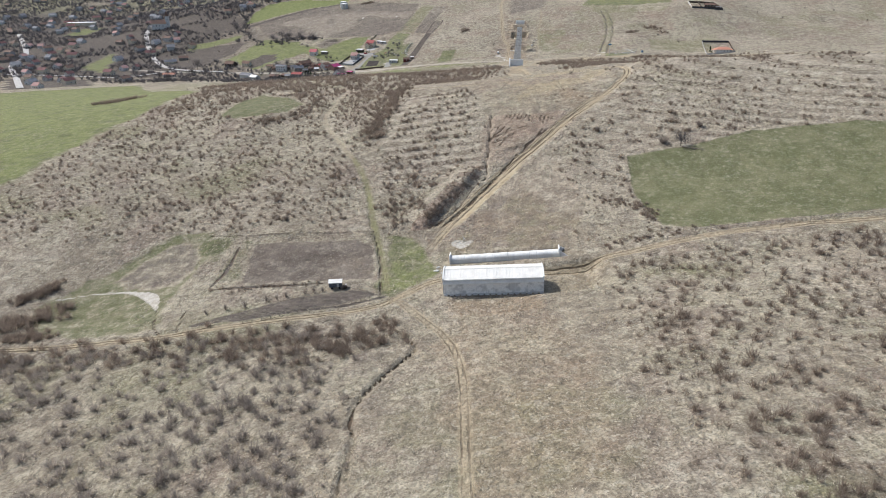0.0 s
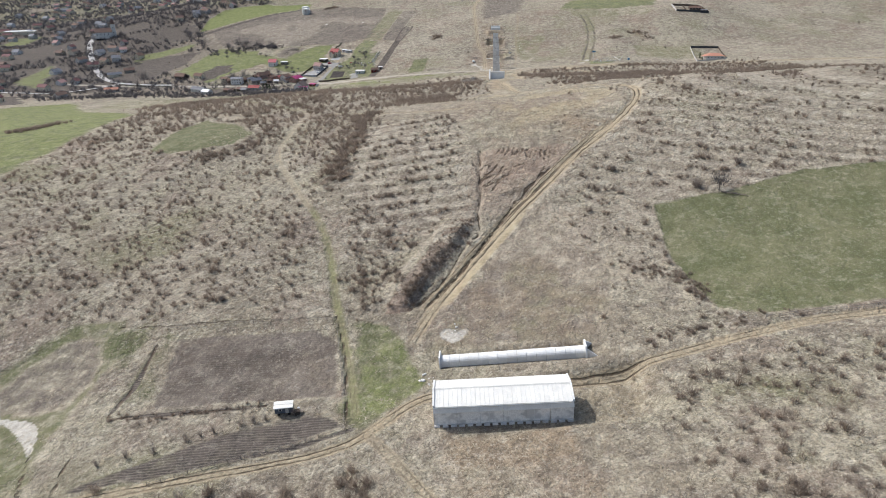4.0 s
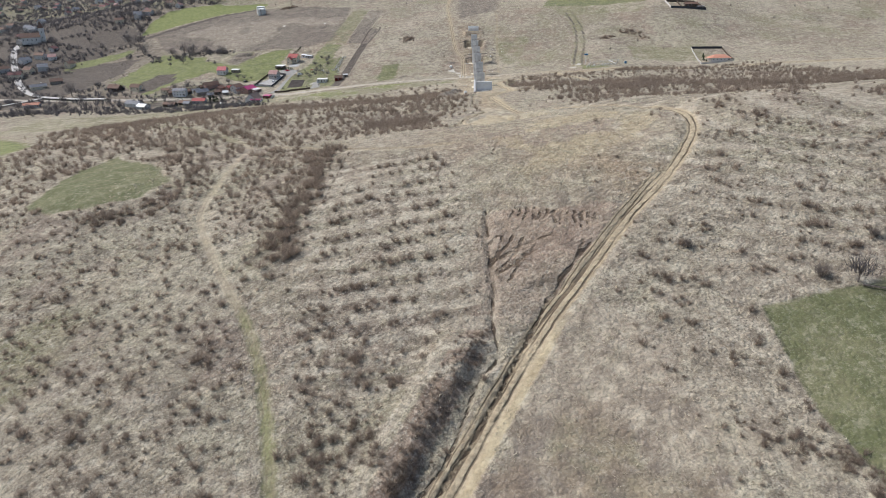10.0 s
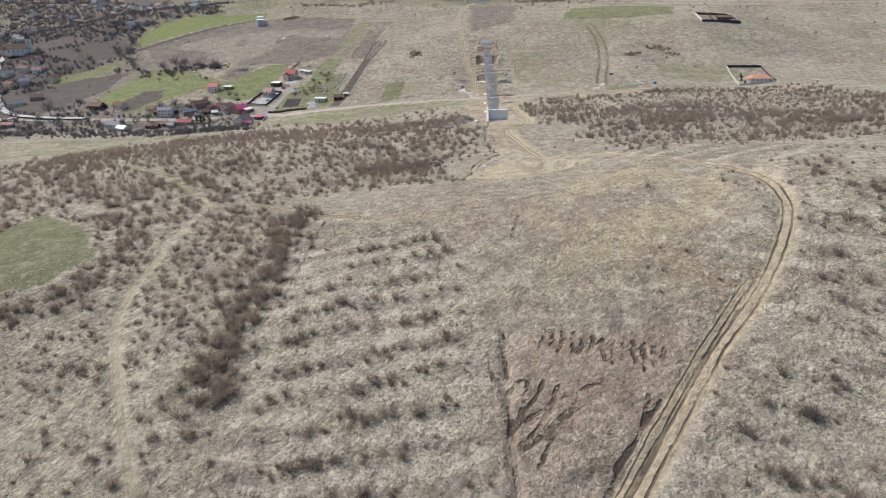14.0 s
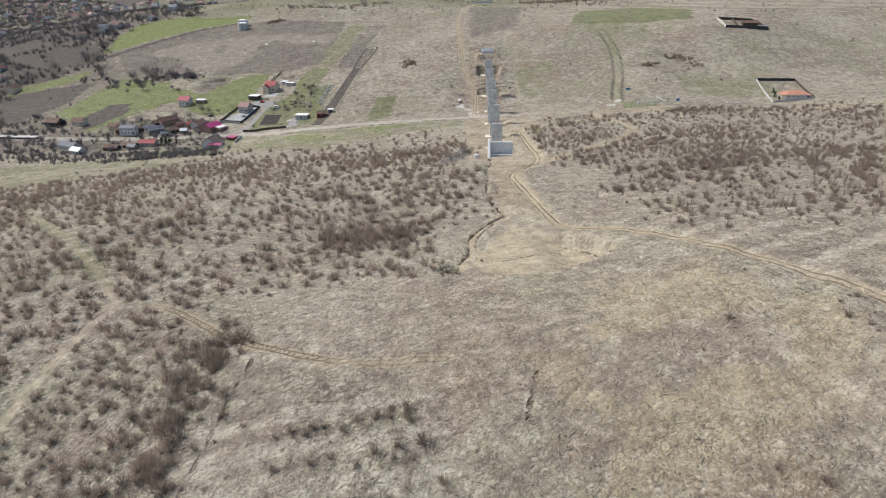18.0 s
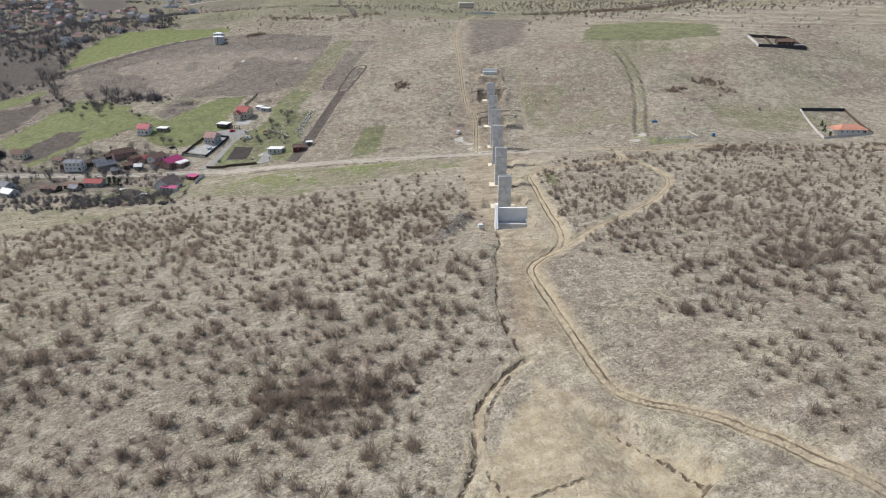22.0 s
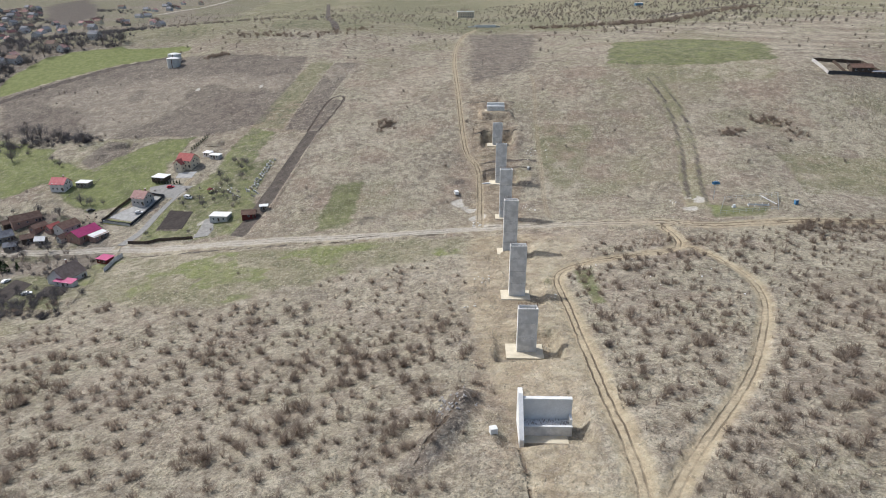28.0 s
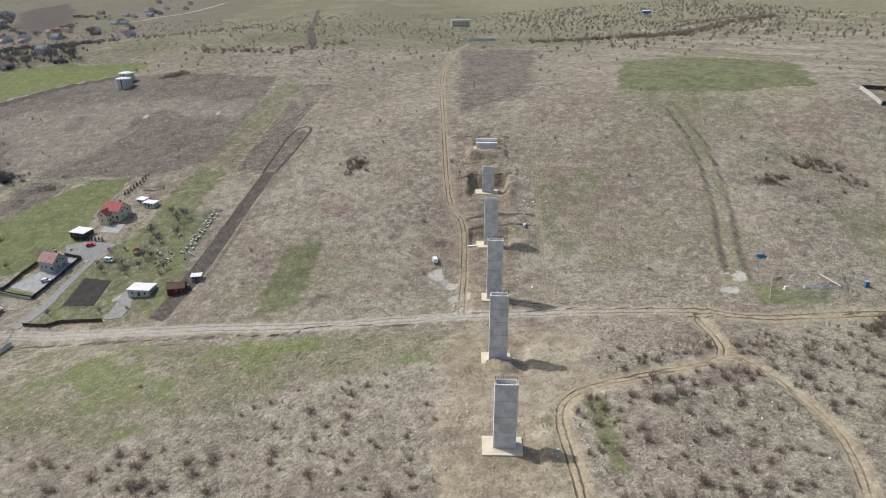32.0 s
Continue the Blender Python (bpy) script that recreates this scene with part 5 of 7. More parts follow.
def culvert():
    a, b = Vector((3.2, 219.2, 0.4)), Vector((43.2, 215.0, 5.0))
    u = (b - a).normalized()
    c = thing("precast_culvert", Matrix.Translation(a) @ u.to_track_quat("X", "Z").to_matrix().to_4x4(), "long precast concrete culvert in pale segments", "culvert")
    L = (b - a).length
    outline = [(-1.65, -0.6), (1.65, -0.6), (1.65, 1.6)] + [(1.65 * math.cos(t), 1.6 + 1.15 * math.sin(t)) for t in np.linspace(0.2, math.pi - 0.2, 9)] + [(-1.65, 1.6)]
    swap = Matrix(((0, 1, 0, 0), (-1, 0, 0, 0), (0, 0, 1, 0), (0, 0, 0, 1)))
    n = 15
    for i in range(n):
        s = 1.0 + 0.012 * (i % 2)
        part("segment", prism([(x * s, z * s) for x, z in outline], i * L / n + 0.03, (i + 1) * L / n - 0.03), CONCRETE_PALE, c, m=swap)
    for x, tall in ((-0.35, 3.6), (L, 3.9)):
        part("head_wall", prism([(-2.6, -0.8), (2.6, -0.8), (2.6, 2.2), (1.9, tall), (-1.9, tall), (-2.6, 2.2)], x, x + 0.4), CONCRETE_PALE, c, "upright head wall", m=swap)
    for s in (-1, 1):
        bm = bmesh.new()
        pts = [(L + 0.4, s * 1.9, -0.8), (L + 3.6, s * 3.1, -0.8), (L + 3.6, s * 3.1, 1.0), (L + 0.4, s * 1.9, 3.3)]
        v = [bm.verts.new(p) for p in pts] + [bm.verts.new((x, y + s * 0.35, z)) for x, y, z in pts]
        for f in ((0, 1, 2, 3), (7, 6, 5, 4), (0, 4, 5, 1), (1, 5, 6, 2), (2, 6, 7, 3), (3, 7, 4, 0)):
            bm.faces.new([v[i] for i in f])
        bmesh.ops.recalc_face_normals(bm, faces=bm.faces[:])
        part("wing_wall", bm, CONCRETE, c, "slanting wing wall")


hall()
culvert()


# ---- scrub, hedges and trees ----


def twig_cloud(n, rng, tall, wide, lean=0.5, thick=0.03, low=0.0):
    """Thin blades that rise and spread from one root: the bare twigs of a shrub."""
    root = rng.normal(0, 0.10 * wide, (n, 3)) * (1, 1, 0)
    az, out = rng.uniform(0, 2 * np.pi, n), np.sqrt(rng.uniform(0.01, 1, n)) * lean
    ll = tall * rng.uniform(0.45, 1.0, n) * np.sqrt(1.05 - 0.55 * (out / lean) ** 2)
    tip = root + np.stack([np.cos(az) * out * wide, np.sin(az) * out * wide, ll], -1)
    from_ = root + (tip - root) * rng.uniform(low, 0.62, (n, 1)) * (np.arange(n) > n // 6)[:, None]
    tip = tip + rng.normal(0, 0.10 * wide, (n, 3)) * (1, 1, 0.5)
    az2 = rng.uniform(0, np.pi, n)
    side = np.stack([np.cos(az2), np.sin(az2), 0 * az2], -1) * (thick * rng.uniform(0.6, 1.5, (n, 1)) * np.where(np.arange(n) > n // 6, 1.0, 1.7)[:, None])
    co = np.stack([from_ - side, from_ + side, tip], 1)
    co[: n // 6, 0:2, 2] -= 0.25
    return co.reshape(-1, 3), np.arange(3 * n).reshape(-1, 3)


def scatter(name, spots, kinds, mat, label, category, seed):
    """Many shrubs joined into one mesh."""
    rng = np.random.RandomState(seed)
    cos, trs, base = [], [], 0
    z = height(spots[:, 0], spots[:, 1])
    pick, size, turn = rng.randint(0, len(kinds), len(spots)), spots[:, 2], rng.uniform(0, 2 * np.pi, len(spots))
    for k, (co, tris) in enumerate(kinds):
        i = np.nonzero(pick == k)[0]
        if len(i) == 0:
            continue
        c, s = np.cos(turn[i])[:, None], np.sin(turn[i])[:, None]
        x, y, h = co[:, 0], co[:, 1], co[:, 2]
        sz = size[i][:, None]
        p = np.stack([(x * c - y * s) * sz + spots[i, 0:1], (x * s + y * c) * sz + spots[i, 1:2], h * sz + z[i][:, None]], -1)
        cos.append(p.reshape(-1, 3))
        trs.append((tris[None] + (np.arange(len(i)) * len(co))[:, None, None]).reshape(-1, 3) + base)
        base += p.shape[0] * p.shape[1]
    me = mesh_from_arrays(name, np.concatenate(cos), np.concatenate(trs), mat)
    return tagged(new(name, me), label, category, kind="stuff")


_rng = np.random.RandomState(3)
SHRUBS = [twig_cloud(88, _rng, 2.3, 2.2, 0.5, 0.028) for _ in range(6)]
BRAMBLES = [twig_cloud(84, _rng, 1.2, 2.6, 0.6, 0.028) for _ in range(4)]
DENSE = [twig_cloud(104, _rng, 2.3, 3.3, 0.5, 0.042) for _ in range(6)]
SAPLINGS = [twig_cloud(34, _rng, 2.6, 1.5, 0.5, 0.028) for _ in range(4)]
SPARSE = [twig_cloud(36, _rng, 2.3, 2.6, 0.5, 0.075) for _ in range(5)]
TUFTS = [twig_cloud(8, _rng, 0.5, 1.2, 0.7, 0.08) for _ in range(5)]


def spread(step, lo, hi, seed, size):
    """Places where the scrub grows, one to a cell of step metres, thicker where it is thicker."""
    rng = np.random.RandomState(seed)
    x, y = np.meshgrid(np.arange(lo[0], hi[0], step), np.arange(lo[1], hi[1], step))
    x = x.ravel() + rng.uniform(-0.62, 0.62, x.size) * step
    y = y.ravel() + rng.uniform(-0.62, 0.62, y.size) * step
    rim = np.minimum(np.minimum(x - lo[0], hi[0] - x), y - min(lo[1], 20.0)) + 60 * (fractal(x, y, 40, 63) - 0.5)
    thick = density(x, y)
    keep = (rng.uniform(0, 1, x.size) < thick * ease(rim / 40)) & (np.abs(x) < 0.75 * y + 70)
    x, y, thick = x[keep], y[keep], thick[keep]
    s = size[0] + (size[1] - size[0]) * rng.uniform(0, 1, len(x)) ** 1.5
    return np.stack([x, y, s * (0.65 + 0.45 * thick + 0.3 * vnoise(x, y, 18, 61))], -1)


scatter("scrub_south", spread(3.1, (-210, 66), (20, 205), 71, (0.7, 1.5)), DENSE + SAPLINGS[:2], TWIGS, "bare grey-brown shrubs scattered over dry grass", "scrub", 1)
scatter("scrub_south", spread(2.9, (20, 66), (240, 205), 77, (0.55, 1.2)), DENSE[2:] + BRAMBLES[:2] + SAPLINGS[:2], TWIGS_MID, "pale grey leafless shrubs scattered over straw-coloured grass", "scrub", 9)
scatter("scrub_hill", spread(2.5, (-230, 215), (270, 450), 72, (0.42, 1.1)), DENSE[:4] + BRAMBLES[:2], TWIGS_MID, "low bare shrubs and brambles on the hillside", "scrub", 2)
scatter("scrub_flank", spread(3.0, (-225, 430), (70, 760), 73, (0.65, 1.6)), DENSE + SAPLINGS[:2], TWIGS_MID, "rows of bare shrubs on the slope to the valley", "scrub", 3)
scatter("scrub_orchard", spread(3.0, (70, 430), (370, 760), 75, (0.6, 1.4)), DENSE[2:] + SAPLINGS, TWIGS_MID, "loose rows of grey leafless shrubs on straw-coloured grass", "scrub", 8)
scatter("scrub_north", spread(7.6, (-400, 780), (650, 1800), 74, (0.9, 1.9)), SHRUBS, TWIGS_DARK, "scattered far shrubs on the opposite slope", "scrub", 4)


def tuft_spots(n, lo, hi, seed):
    rng = np.random.RandomState(seed)
    x, y = rng.uniform(lo[0], hi[0], n), rng.uniform(lo[1], hi[1], n)
    keep = rng.uniform(0, 1, n) < 0.15 + 0.85 * ease((fractal(x, y, 9, 81) - 0.38) * 4)
    for poly in (FIELD_EAST, PLOT_WEST, STRIP_WEST, PIT):
        keep &= inside(x, y, poly, 1) < 0.5
    for line, half, much, deep in ROADS:
        keep &= np.abs(off_line(x, y, line, half + 2)[0]) > half
    keep &= ~((np.abs(x - 18) < 22) & (np.abs(y - 205) < 18))
    return np.stack([x[keep], y[keep], rng.uniform(0.6, 1.5, keep.sum())], -1)


scatter("grass_south", tuft_spots(9000, (-110, 70), (140, 205), 82), TUFTS, STRAW, "dry straw-coloured grass tufts", "grass", 5)
scatter("grass_hill", tuft_spots(15000, (-110, 215), (160, 480), 83), TUFTS, STRAW, "dry straw-coloured grass tufts on the hill", "grass", 6)
scatter("grass_flank", tuft_spots(12000, (-100, 480), (190, 770), 84), TUFTS, STRAW, "dry straw-coloured grass tufts on the flank", "grass", 7)


def along(line, wide, n, seed, size):
    rng = np.random.RandomState(seed)
    p = smooth_line(line)
    i = rng.uniform(0, len(p) - 1.001, n)
    k, t = i.astype(int), (i - i.astype(int))[:, None]
    q = p[k] * (1 - t) + p[k + 1] * t + rng.normal(0, wide, (n, 2))
    return np.column_stack([q, rng.uniform(size[0], size[1], n)])


HEDGES = (
    ("hedge_hill", [(-27, 416), (-29, 393), (-32.5, 368), (-36, 347), (-37.5, 331)], 3.8, 230, (0.5, 1.6), "dense dark hedge of bare bushes running uphill"),
    ("hedge_foot", [(-24, 262), (-15, 255), (-8, 262), (-14, 290)], 6.0, 40, (0.7, 1.2), "thicket of bare bushes below the spoil bank"),
    ("hedge_bank", [(17.5, 289), (8, 275), (-1, 259.5), (-6, 250.5)], 1.9, 200, (0.25, 0.5), "low brown brambles growing over a spoil bank"),
    ("hedge_field", [(66, 250), (76, 243), (80, 236), (81, 226)], 2.0, 90, (0.3, 0.7), "bramble thicket along a green field"),
    ("hedge_road", [(60, 213), (75, 214), (100, 214.5)], 1.4, 40, (0.35, 0.75), "bushes beside the dirt road"),
    ("thicket_flank", [(-16, 488), (6, 486), (25, 490)], 4.5, 75, (0.7, 1.5), "dark thicket of bare bushes"),
    ("thicket_east", [(122, 520), (150, 540), (190, 552), (240, 560)], 8.0, 130, (0.6, 1.8), "dark thicket of bare bushes on the flank"),
    ("thicket_rise", [(190, 500), (240, 512), (300, 520)], 9.0, 110, (0.6, 1.9), "dark belt of bushes below the crest"),
    ("hedge_west", [(-170, 176), (-150, 196), (-138, 205)], 3.0, 70, (1.1, 1.8), "dark bushes at the edge of a green flat"),
    ("hedge_south", [(-150, 171), (-80, 167), (-45, 163), (-14, 168)], 5.5, 210, (0.8, 1.5), "dense bushes below the dirt road"),
    ("hedge_far", [(190, 1198), (284, 1203), (350, 1207), (455, 1312), (520, 1350)], 6.0, 260, (1.2, 2.4), "dark hedge along a far field"),
    ("hedge_tank", [(-132, 1094), (-122, 1098), (-112, 1100)], 2.0, 40, (0.8, 1.3), "dark low thicket on the ridge"),
    ("hedge_slope", [(-271, 495), (-254, 499), (-245, 517)], 2.5, 60, (0.8, 1.6), "bare hedge across a green slope"),
    ("hedge_crest", [(15, 1182), (-40, 1150), (-80, 1150), (-130, 1160)], 4.0, 90, (0.8, 1.6), "bare bushes along the far crest"),
    ("hedge_mound", [(-160, 207), (-154, 216), (-149, 221)], 1.6, 45, (0.9, 1.4), "dark hedge on a bank"),
    ("hedge_corner", [(-150, 184), (-141, 185), (-131, 185)], 1.4, 40, (0.8, 1.2), "dark hedge beside a dirt road"),
    ("bramble_patch", [(26, 901), (32, 914), (29, 908)], 3.5, 40, (0.7, 1.2), "dark bramble patch on the far slope"),
    ("bramble_patch", [(236, 851), (246, 850)], 3.0, 30, (0.7, 1.2), "dark bramble patch on olive grass"),
    ("bramble_patch", [(262, 862), (272, 858), (280, 840)], 3.5, 50, (0.7, 1.2), "dark brambles on olive grass"),
    ("hedge_valley", [(215, 735), (231, 737), (262, 733), (330, 726)], 3.0, 90, (0.8, 1.4), "bare bushes beside the valley road"),
    ("ditch_brambles", [(-86, 206.5), (-73, 204.6), (-60, 205), (-44, 205.8)], 0.8, 60, (0.25, 0.5), "low dark brambles along a ditch"),
    ("thicket_knoll", [(-112, 377), (-92, 379), (-82, 396), (-81, 418)], 3.0, 90, (0.6, 1.2), "bushes round a green clearing"),
)
for _i, (_n, _line, _w, _c, _s, _l) in enumerate(HEDGES):
    scatter(_n, along(_line, _w, _c, 90 + _i, _s), DENSE, TWIGS_MID, _l, "hedge", 20 + _i)


# ---- houses, sheds, fences, vehicles ----


def window(parent, m, w=1.0, h=1.2):
    p = part("window", box((-w / 2, -0.06, -h / 2), (w / 2, 0.03, h / 2), 0.01), PLASTER_WHITE, parent, "white window frame", m=m)
    part("pane", box((-w / 2 + 0.08, -0.075, -h / 2 + 0.08), (w / 2 - 0.08, -0.062, h / 2 - 0.08)), GLASS, p)


def gable_house(name, w, d, h, rise, wall, roof, label, category="house", m=None, group="", chimney=True, windows=3, storeys=1, over=0.45, porch=False, courses=True):
    """A house with a pitched roof; the ridge runs along x."""
    t = thing(name, m or Matrix(), label, category, group)
    bm = prism([(-d / 2, -1.8), (d / 2, -1.8), (d / 2, h), (0, h + rise), (-d / 2, h)], -w / 2, w / 2)
    part("wall", bm, wall, t, m=pose(0, 0, 0, 0, 0, 90))
    run = math.hypot(d / 2, rise)
    a = math.degrees(math.atan2(rise, d / 2))
    for s in (-1, 1):
        r = part("roof", box((-w / 2 - over, -over, 0.0), (w / 2 + over, run, 0.16), 0.03), roof, t, m=pose(0, s * d / 2, h, 0, 0, 0 if s < 0 else 180) @ pose(0, 0, 0.02, a))
        for k in range(1, 4 if courses else 1):
            part("tile_course", box((-w / 2 - over, run * k / 4 - 0.06, 0.16), (w / 2 + over, run * k / 4 + 0.06, 0.2)), roof, r)
    part("ridge", box((-w / 2 - over, -0.16, h + rise + 0.06), (w / 2 + over, 0.16, h + rise + 0.24), 0.05), roof, t)
    if chimney:
        c = part("chimney", box((-0.35, -0.35, 0), (0.35, 0.35, rise * 0.6 + 1.1), 0.03), BRICK_RED, t, m=pose(w * 0.22, d * 0.14, h + rise * 0.45))
        part("cap", box((-0.45, -0.45, 0), (0.45, 0.45, 0.12)), CONCRETE, c, m=pose(0, 0, rise * 0.6 + 1.1))
    for f in range(storeys):
        z = 1.5 + f * 2.7
        for k in range(windows):
            x = -w / 2 + w * (k + 0.7) / (windows + 0.4)
            window(t, pose(x, -d / 2, z))
        window(t, pose(w / 2, -d * 0.2, z, 0, 0, 90))
        window(t, pose(w / 2, d * 0.2, z, 0, 0, 90))
        window(t, pose(-w / 2, d * 0.1, z, 0, 0, -90))
    if rise > 2:
        window(t, pose(w / 2, 0, h + 0.6, 0, 0, 90), 0.8, 0.9)
    part("door", box((-0.5, -0.08, 0), (0.5, 0.03, 2.05), 0.02), WOOD_DARK, t, "dark wooden door", m=pose(-w * 0.02 + w / 2 - 1.0, -d / 2, 0.1))
    if porch:
        part("porch_roof", box((-w / 2, -d / 2 - 2.6, 2.3), (w / 2, -d / 2, 2.42), 0.02), roof, t, m=pose(0, 0, 0.2, 0))
        for x in (-w / 2 + 0.2, 0, w / 2 - 0.2):
            part("post", box((x - 0.08, -d / 2 - 2.5, -1.5), (x + 0.08, -d / 2 - 2.34, 2.5)), WOOD_DARK, t)
    return t


def flat_shed(name, w, d, h, wall, roof, label, m, category="shed", slope=4.0):
    t = thing(name, m, label, category)
    part("wall", box((-w / 2, -d / 2, -1.2), (w / 2, d / 2, h), 0.03), wall, t)
    part("roof", box((-w / 2 - 0.35, -d / 2 - 0.35, 0), (w / 2 + 0.35, d / 2 + 0.35, 0.14), 0.03), roof, t, m=pose(0, 0, h + 0.1, slope))
    part("door", box((-0.5, -d / 2 - 0.06, 0.05), (0.5, -d / 2 + 0.02, 2.0), 0.02), WOOD_DARK, t)
    window(t, pose(w * 0.28, -d / 2, 1.5))
    window(t, pose(-w * 0.28, -d / 2, 1.5))
    return t


def stand(x, y, turn=0.0, lift=0.0):
    return pose(x, y, at(x, y) + lift, 0, 0, turn)


_fence_parts = {}


def fence(line, h, mat, label, kind="panel", step=2.5, category="fence"):
    p = np.array(line, float)
    t = thing("fence", pose(p[0][0], p[0][1], at(*p[0])), label, category)
    z00 = at(*p[0])
    key = (kind, h, mat.name)
    if key not in _fence_parts:
        a = box((-0.07, -0.07, -0.6), (0.07, 0.07, h + 0.05))
        if kind == "panel":
            b = box((0.0, -0.03, 0.05), (1.0, 0.03, h))
        else:
            b = bmesh.new()
            for z in (0.45 * h, 0.92 * h):
                box((0.0, -0.025, z - 0.05), (1.0, 0.025, z + 0.05), 0.0, b)
        made = []
        for nm, bm in (("post", a), ("panel" if kind == "panel" else "rail", b)):
            me = bpy.data.meshes.new(nm)
            bm.to_mesh(me)
            bm.free()
            me.materials.append(mat)
            made.append(me)
        _fence_parts[key] = made
    post, panel = _fence_parts[key]
    for (ax, ay), (bx, by) in zip(p[:-1], p[1:]):
        n = max(1, round(math.hypot(bx - ax, by - ay) / step))
        for i in range(n):
            u0, u1 = i / n, (i + 1) / n
            x0, y0, x1, y1 = ax + (bx - ax) * u0, ay + (by - ay) * u0, ax + (bx - ax) * u1, ay + (by - ay) * u1
            z0, z1 = at(x0, y0), at(x1, y1)
            o = new("post", post)
            o.parent = t
            o.matrix_basis = Matrix.Translation((x0 - p[0][0], y0 - p[0][1], z0 - z00))
            q = new("panel" if kind == "panel" else "rail", panel)
            q.parent = t
            v = Vector((x1 - x0, y1 - y0, z1 - z0))
            q.matrix_basis = Matrix.Translation((x0 - p[0][0], y0 - p[0][1], z0 - z00)) @ v.to_track_quat("X", "Z").to_matrix().to_4x4() @ Matrix.Diagonal((v.length, 1, 1, 1))
    return t


def car(x, y, turn, paint, label, van=False, name="car"):
    t = thing(name, stand(x, y, turn), label, "van" if van else "car")
    L, W, H = (4.9, 1.95, 2.1) if van else (4.4, 1.8, 1.45)
    if van:
        side = [(-L / 2, 0.35), (L / 2, 0.35), (L / 2, 1.0), (L / 2 - 0.8, 1.25), (L / 2 - 1.5, H), (-L / 2 + 0.1, H), (-L / 2, 1.9)]
    else:
        side = [(-L / 2, 0.35), (L / 2, 0.35), (L / 2, 0.75), (L / 2 - 1.2, 0.92), (L / 2 - 1.8, H), (-L / 2 + 0.9, H), (-L / 2 + 0.1, 0.95), (-L / 2, 0.8)]
    part("body", prism(side, -W / 2, W / 2), paint, t)
    for s in (-1, 1):
        gl = [(L / 2 - 1.5, 1.05), (L / 2 - 1.85, H - 0.12), (-L / 2 + (1.9 if van else 1.0), H - 0.12), (-L / 2 + (1.9 if van else 0.6), 1.02)]
        part("side_window", prism(gl, s * (W / 2 + 0.004) - 0.006, s * (W / 2 + 0.004) + 0.006), GLASS, t)
        for wx in (-L * 0.31, L * 0.31):
            part("wheel", tube((wx, s * (W / 2 - 0.2), 0.33), (wx, s * (W / 2 + 0.02), 0.33), 0.33, 0.33, 10), RUBBER, t)
        part("headlight", box((L / 2 - 0.06, s * W * 0.36 - 0.15, 0.6), (L / 2 + 0.015, s * W * 0.36 + 0.15, 0.75)), PLASTIC_WHITE, t)
    fx = L / 2 - (1.15 if van else 1.5)
    part("windscreen", box((-0.012, -W / 2 + 0.15, -0.42), (0.012, W / 2 - 0.15, 0.36)), GLASS, t, m=pose(fx + (0.02 if van else 0.03), 0, 1.66 if van else 1.2, 0, -39 if van else -48, 0))
    return t


def bare_tree(name, tall, rng, mat, label):
    """A leafless tree: a forked trunk with limbs, and a crown of fine twigs."""
    t = thing(name, Matrix(), label, "tree")
    bm = tube((0, 0, -0.5), (0.1, 0, tall * 0.35), tall * 0.028, tall * 0.02, 6)
    for k in range(6):
        a, b = k * 1.05 + rng.uniform(0, 0.6), rng.uniform(0.22, 0.36) * tall
        z = tall * rng.uniform(0.2, 0.36)
        e = Vector((math.cos(a) * b, math.sin(a) * b, tall * rng.uniform(0.62, 0.9)))
        mid = Vector((e.x * 0.45, e.y * 0.45, z + (e.z - z) * 0.4))
        tube((0.05, 0, z), mid, tall * 0.014, tall * 0.009, 5, bm)
        tube(mid, e, tall * 0.009, tall * 0.003, 5, bm)
    part("trunk", bm, BARK, t)
    co, tris = twig_cloud(240, rng, tall * 0.98, tall * 0.95, 0.48, 0.006 * tall, 0.3)
    keep = co.reshape(-1, 3, 3)[:, 0, 2] > tall * 0.18
    co = co.reshape(-1, 3, 3)[keep].reshape(-1, 3)
    me = mesh_from_arrays("crown", co, np.arange(len(co)).reshape(-1, 3), mat)
    o = new("crown", me)
    o.parent = t
    return t


def conifer(x, y, tall):
    t = thing("conifer", stand(x, y), "small dark green columnar conifer", "conifer", "row of conifers")
    rng = np.random.RandomState(int(abs(x * 7 + y * 3)) % 9999)
    part("trunk", tube((0, 0, -0.3), (0, 0, tall * 0.5), 0.08, 0.05, 5), BARK, t)
    n = 120
    z = rng.uniform(0.05, 1, n) * tall
    r = 0.28 * tall * (1.02 - z / tall) * rng.uniform(0.6, 1.1, n)
    a = rng.uniform(0, 2 * np.pi, n)
    c = np.stack([r * np.cos(a), r * np.sin(a), z], -1)
    e = rng.normal(0, 0.09 * tall, (n, 2, 3))
    e[:, :, 2] -= 0.05 * tall
    co = np.stack([c, c + e[:, 0], c + e[:, 1]], 1).reshape(-1, 3)
    o = new("crown", mesh_from_arrays("crown", co, np.arange(3 * n).reshape(-1, 3), SHADE_GREEN))
    o.parent = t
    return t


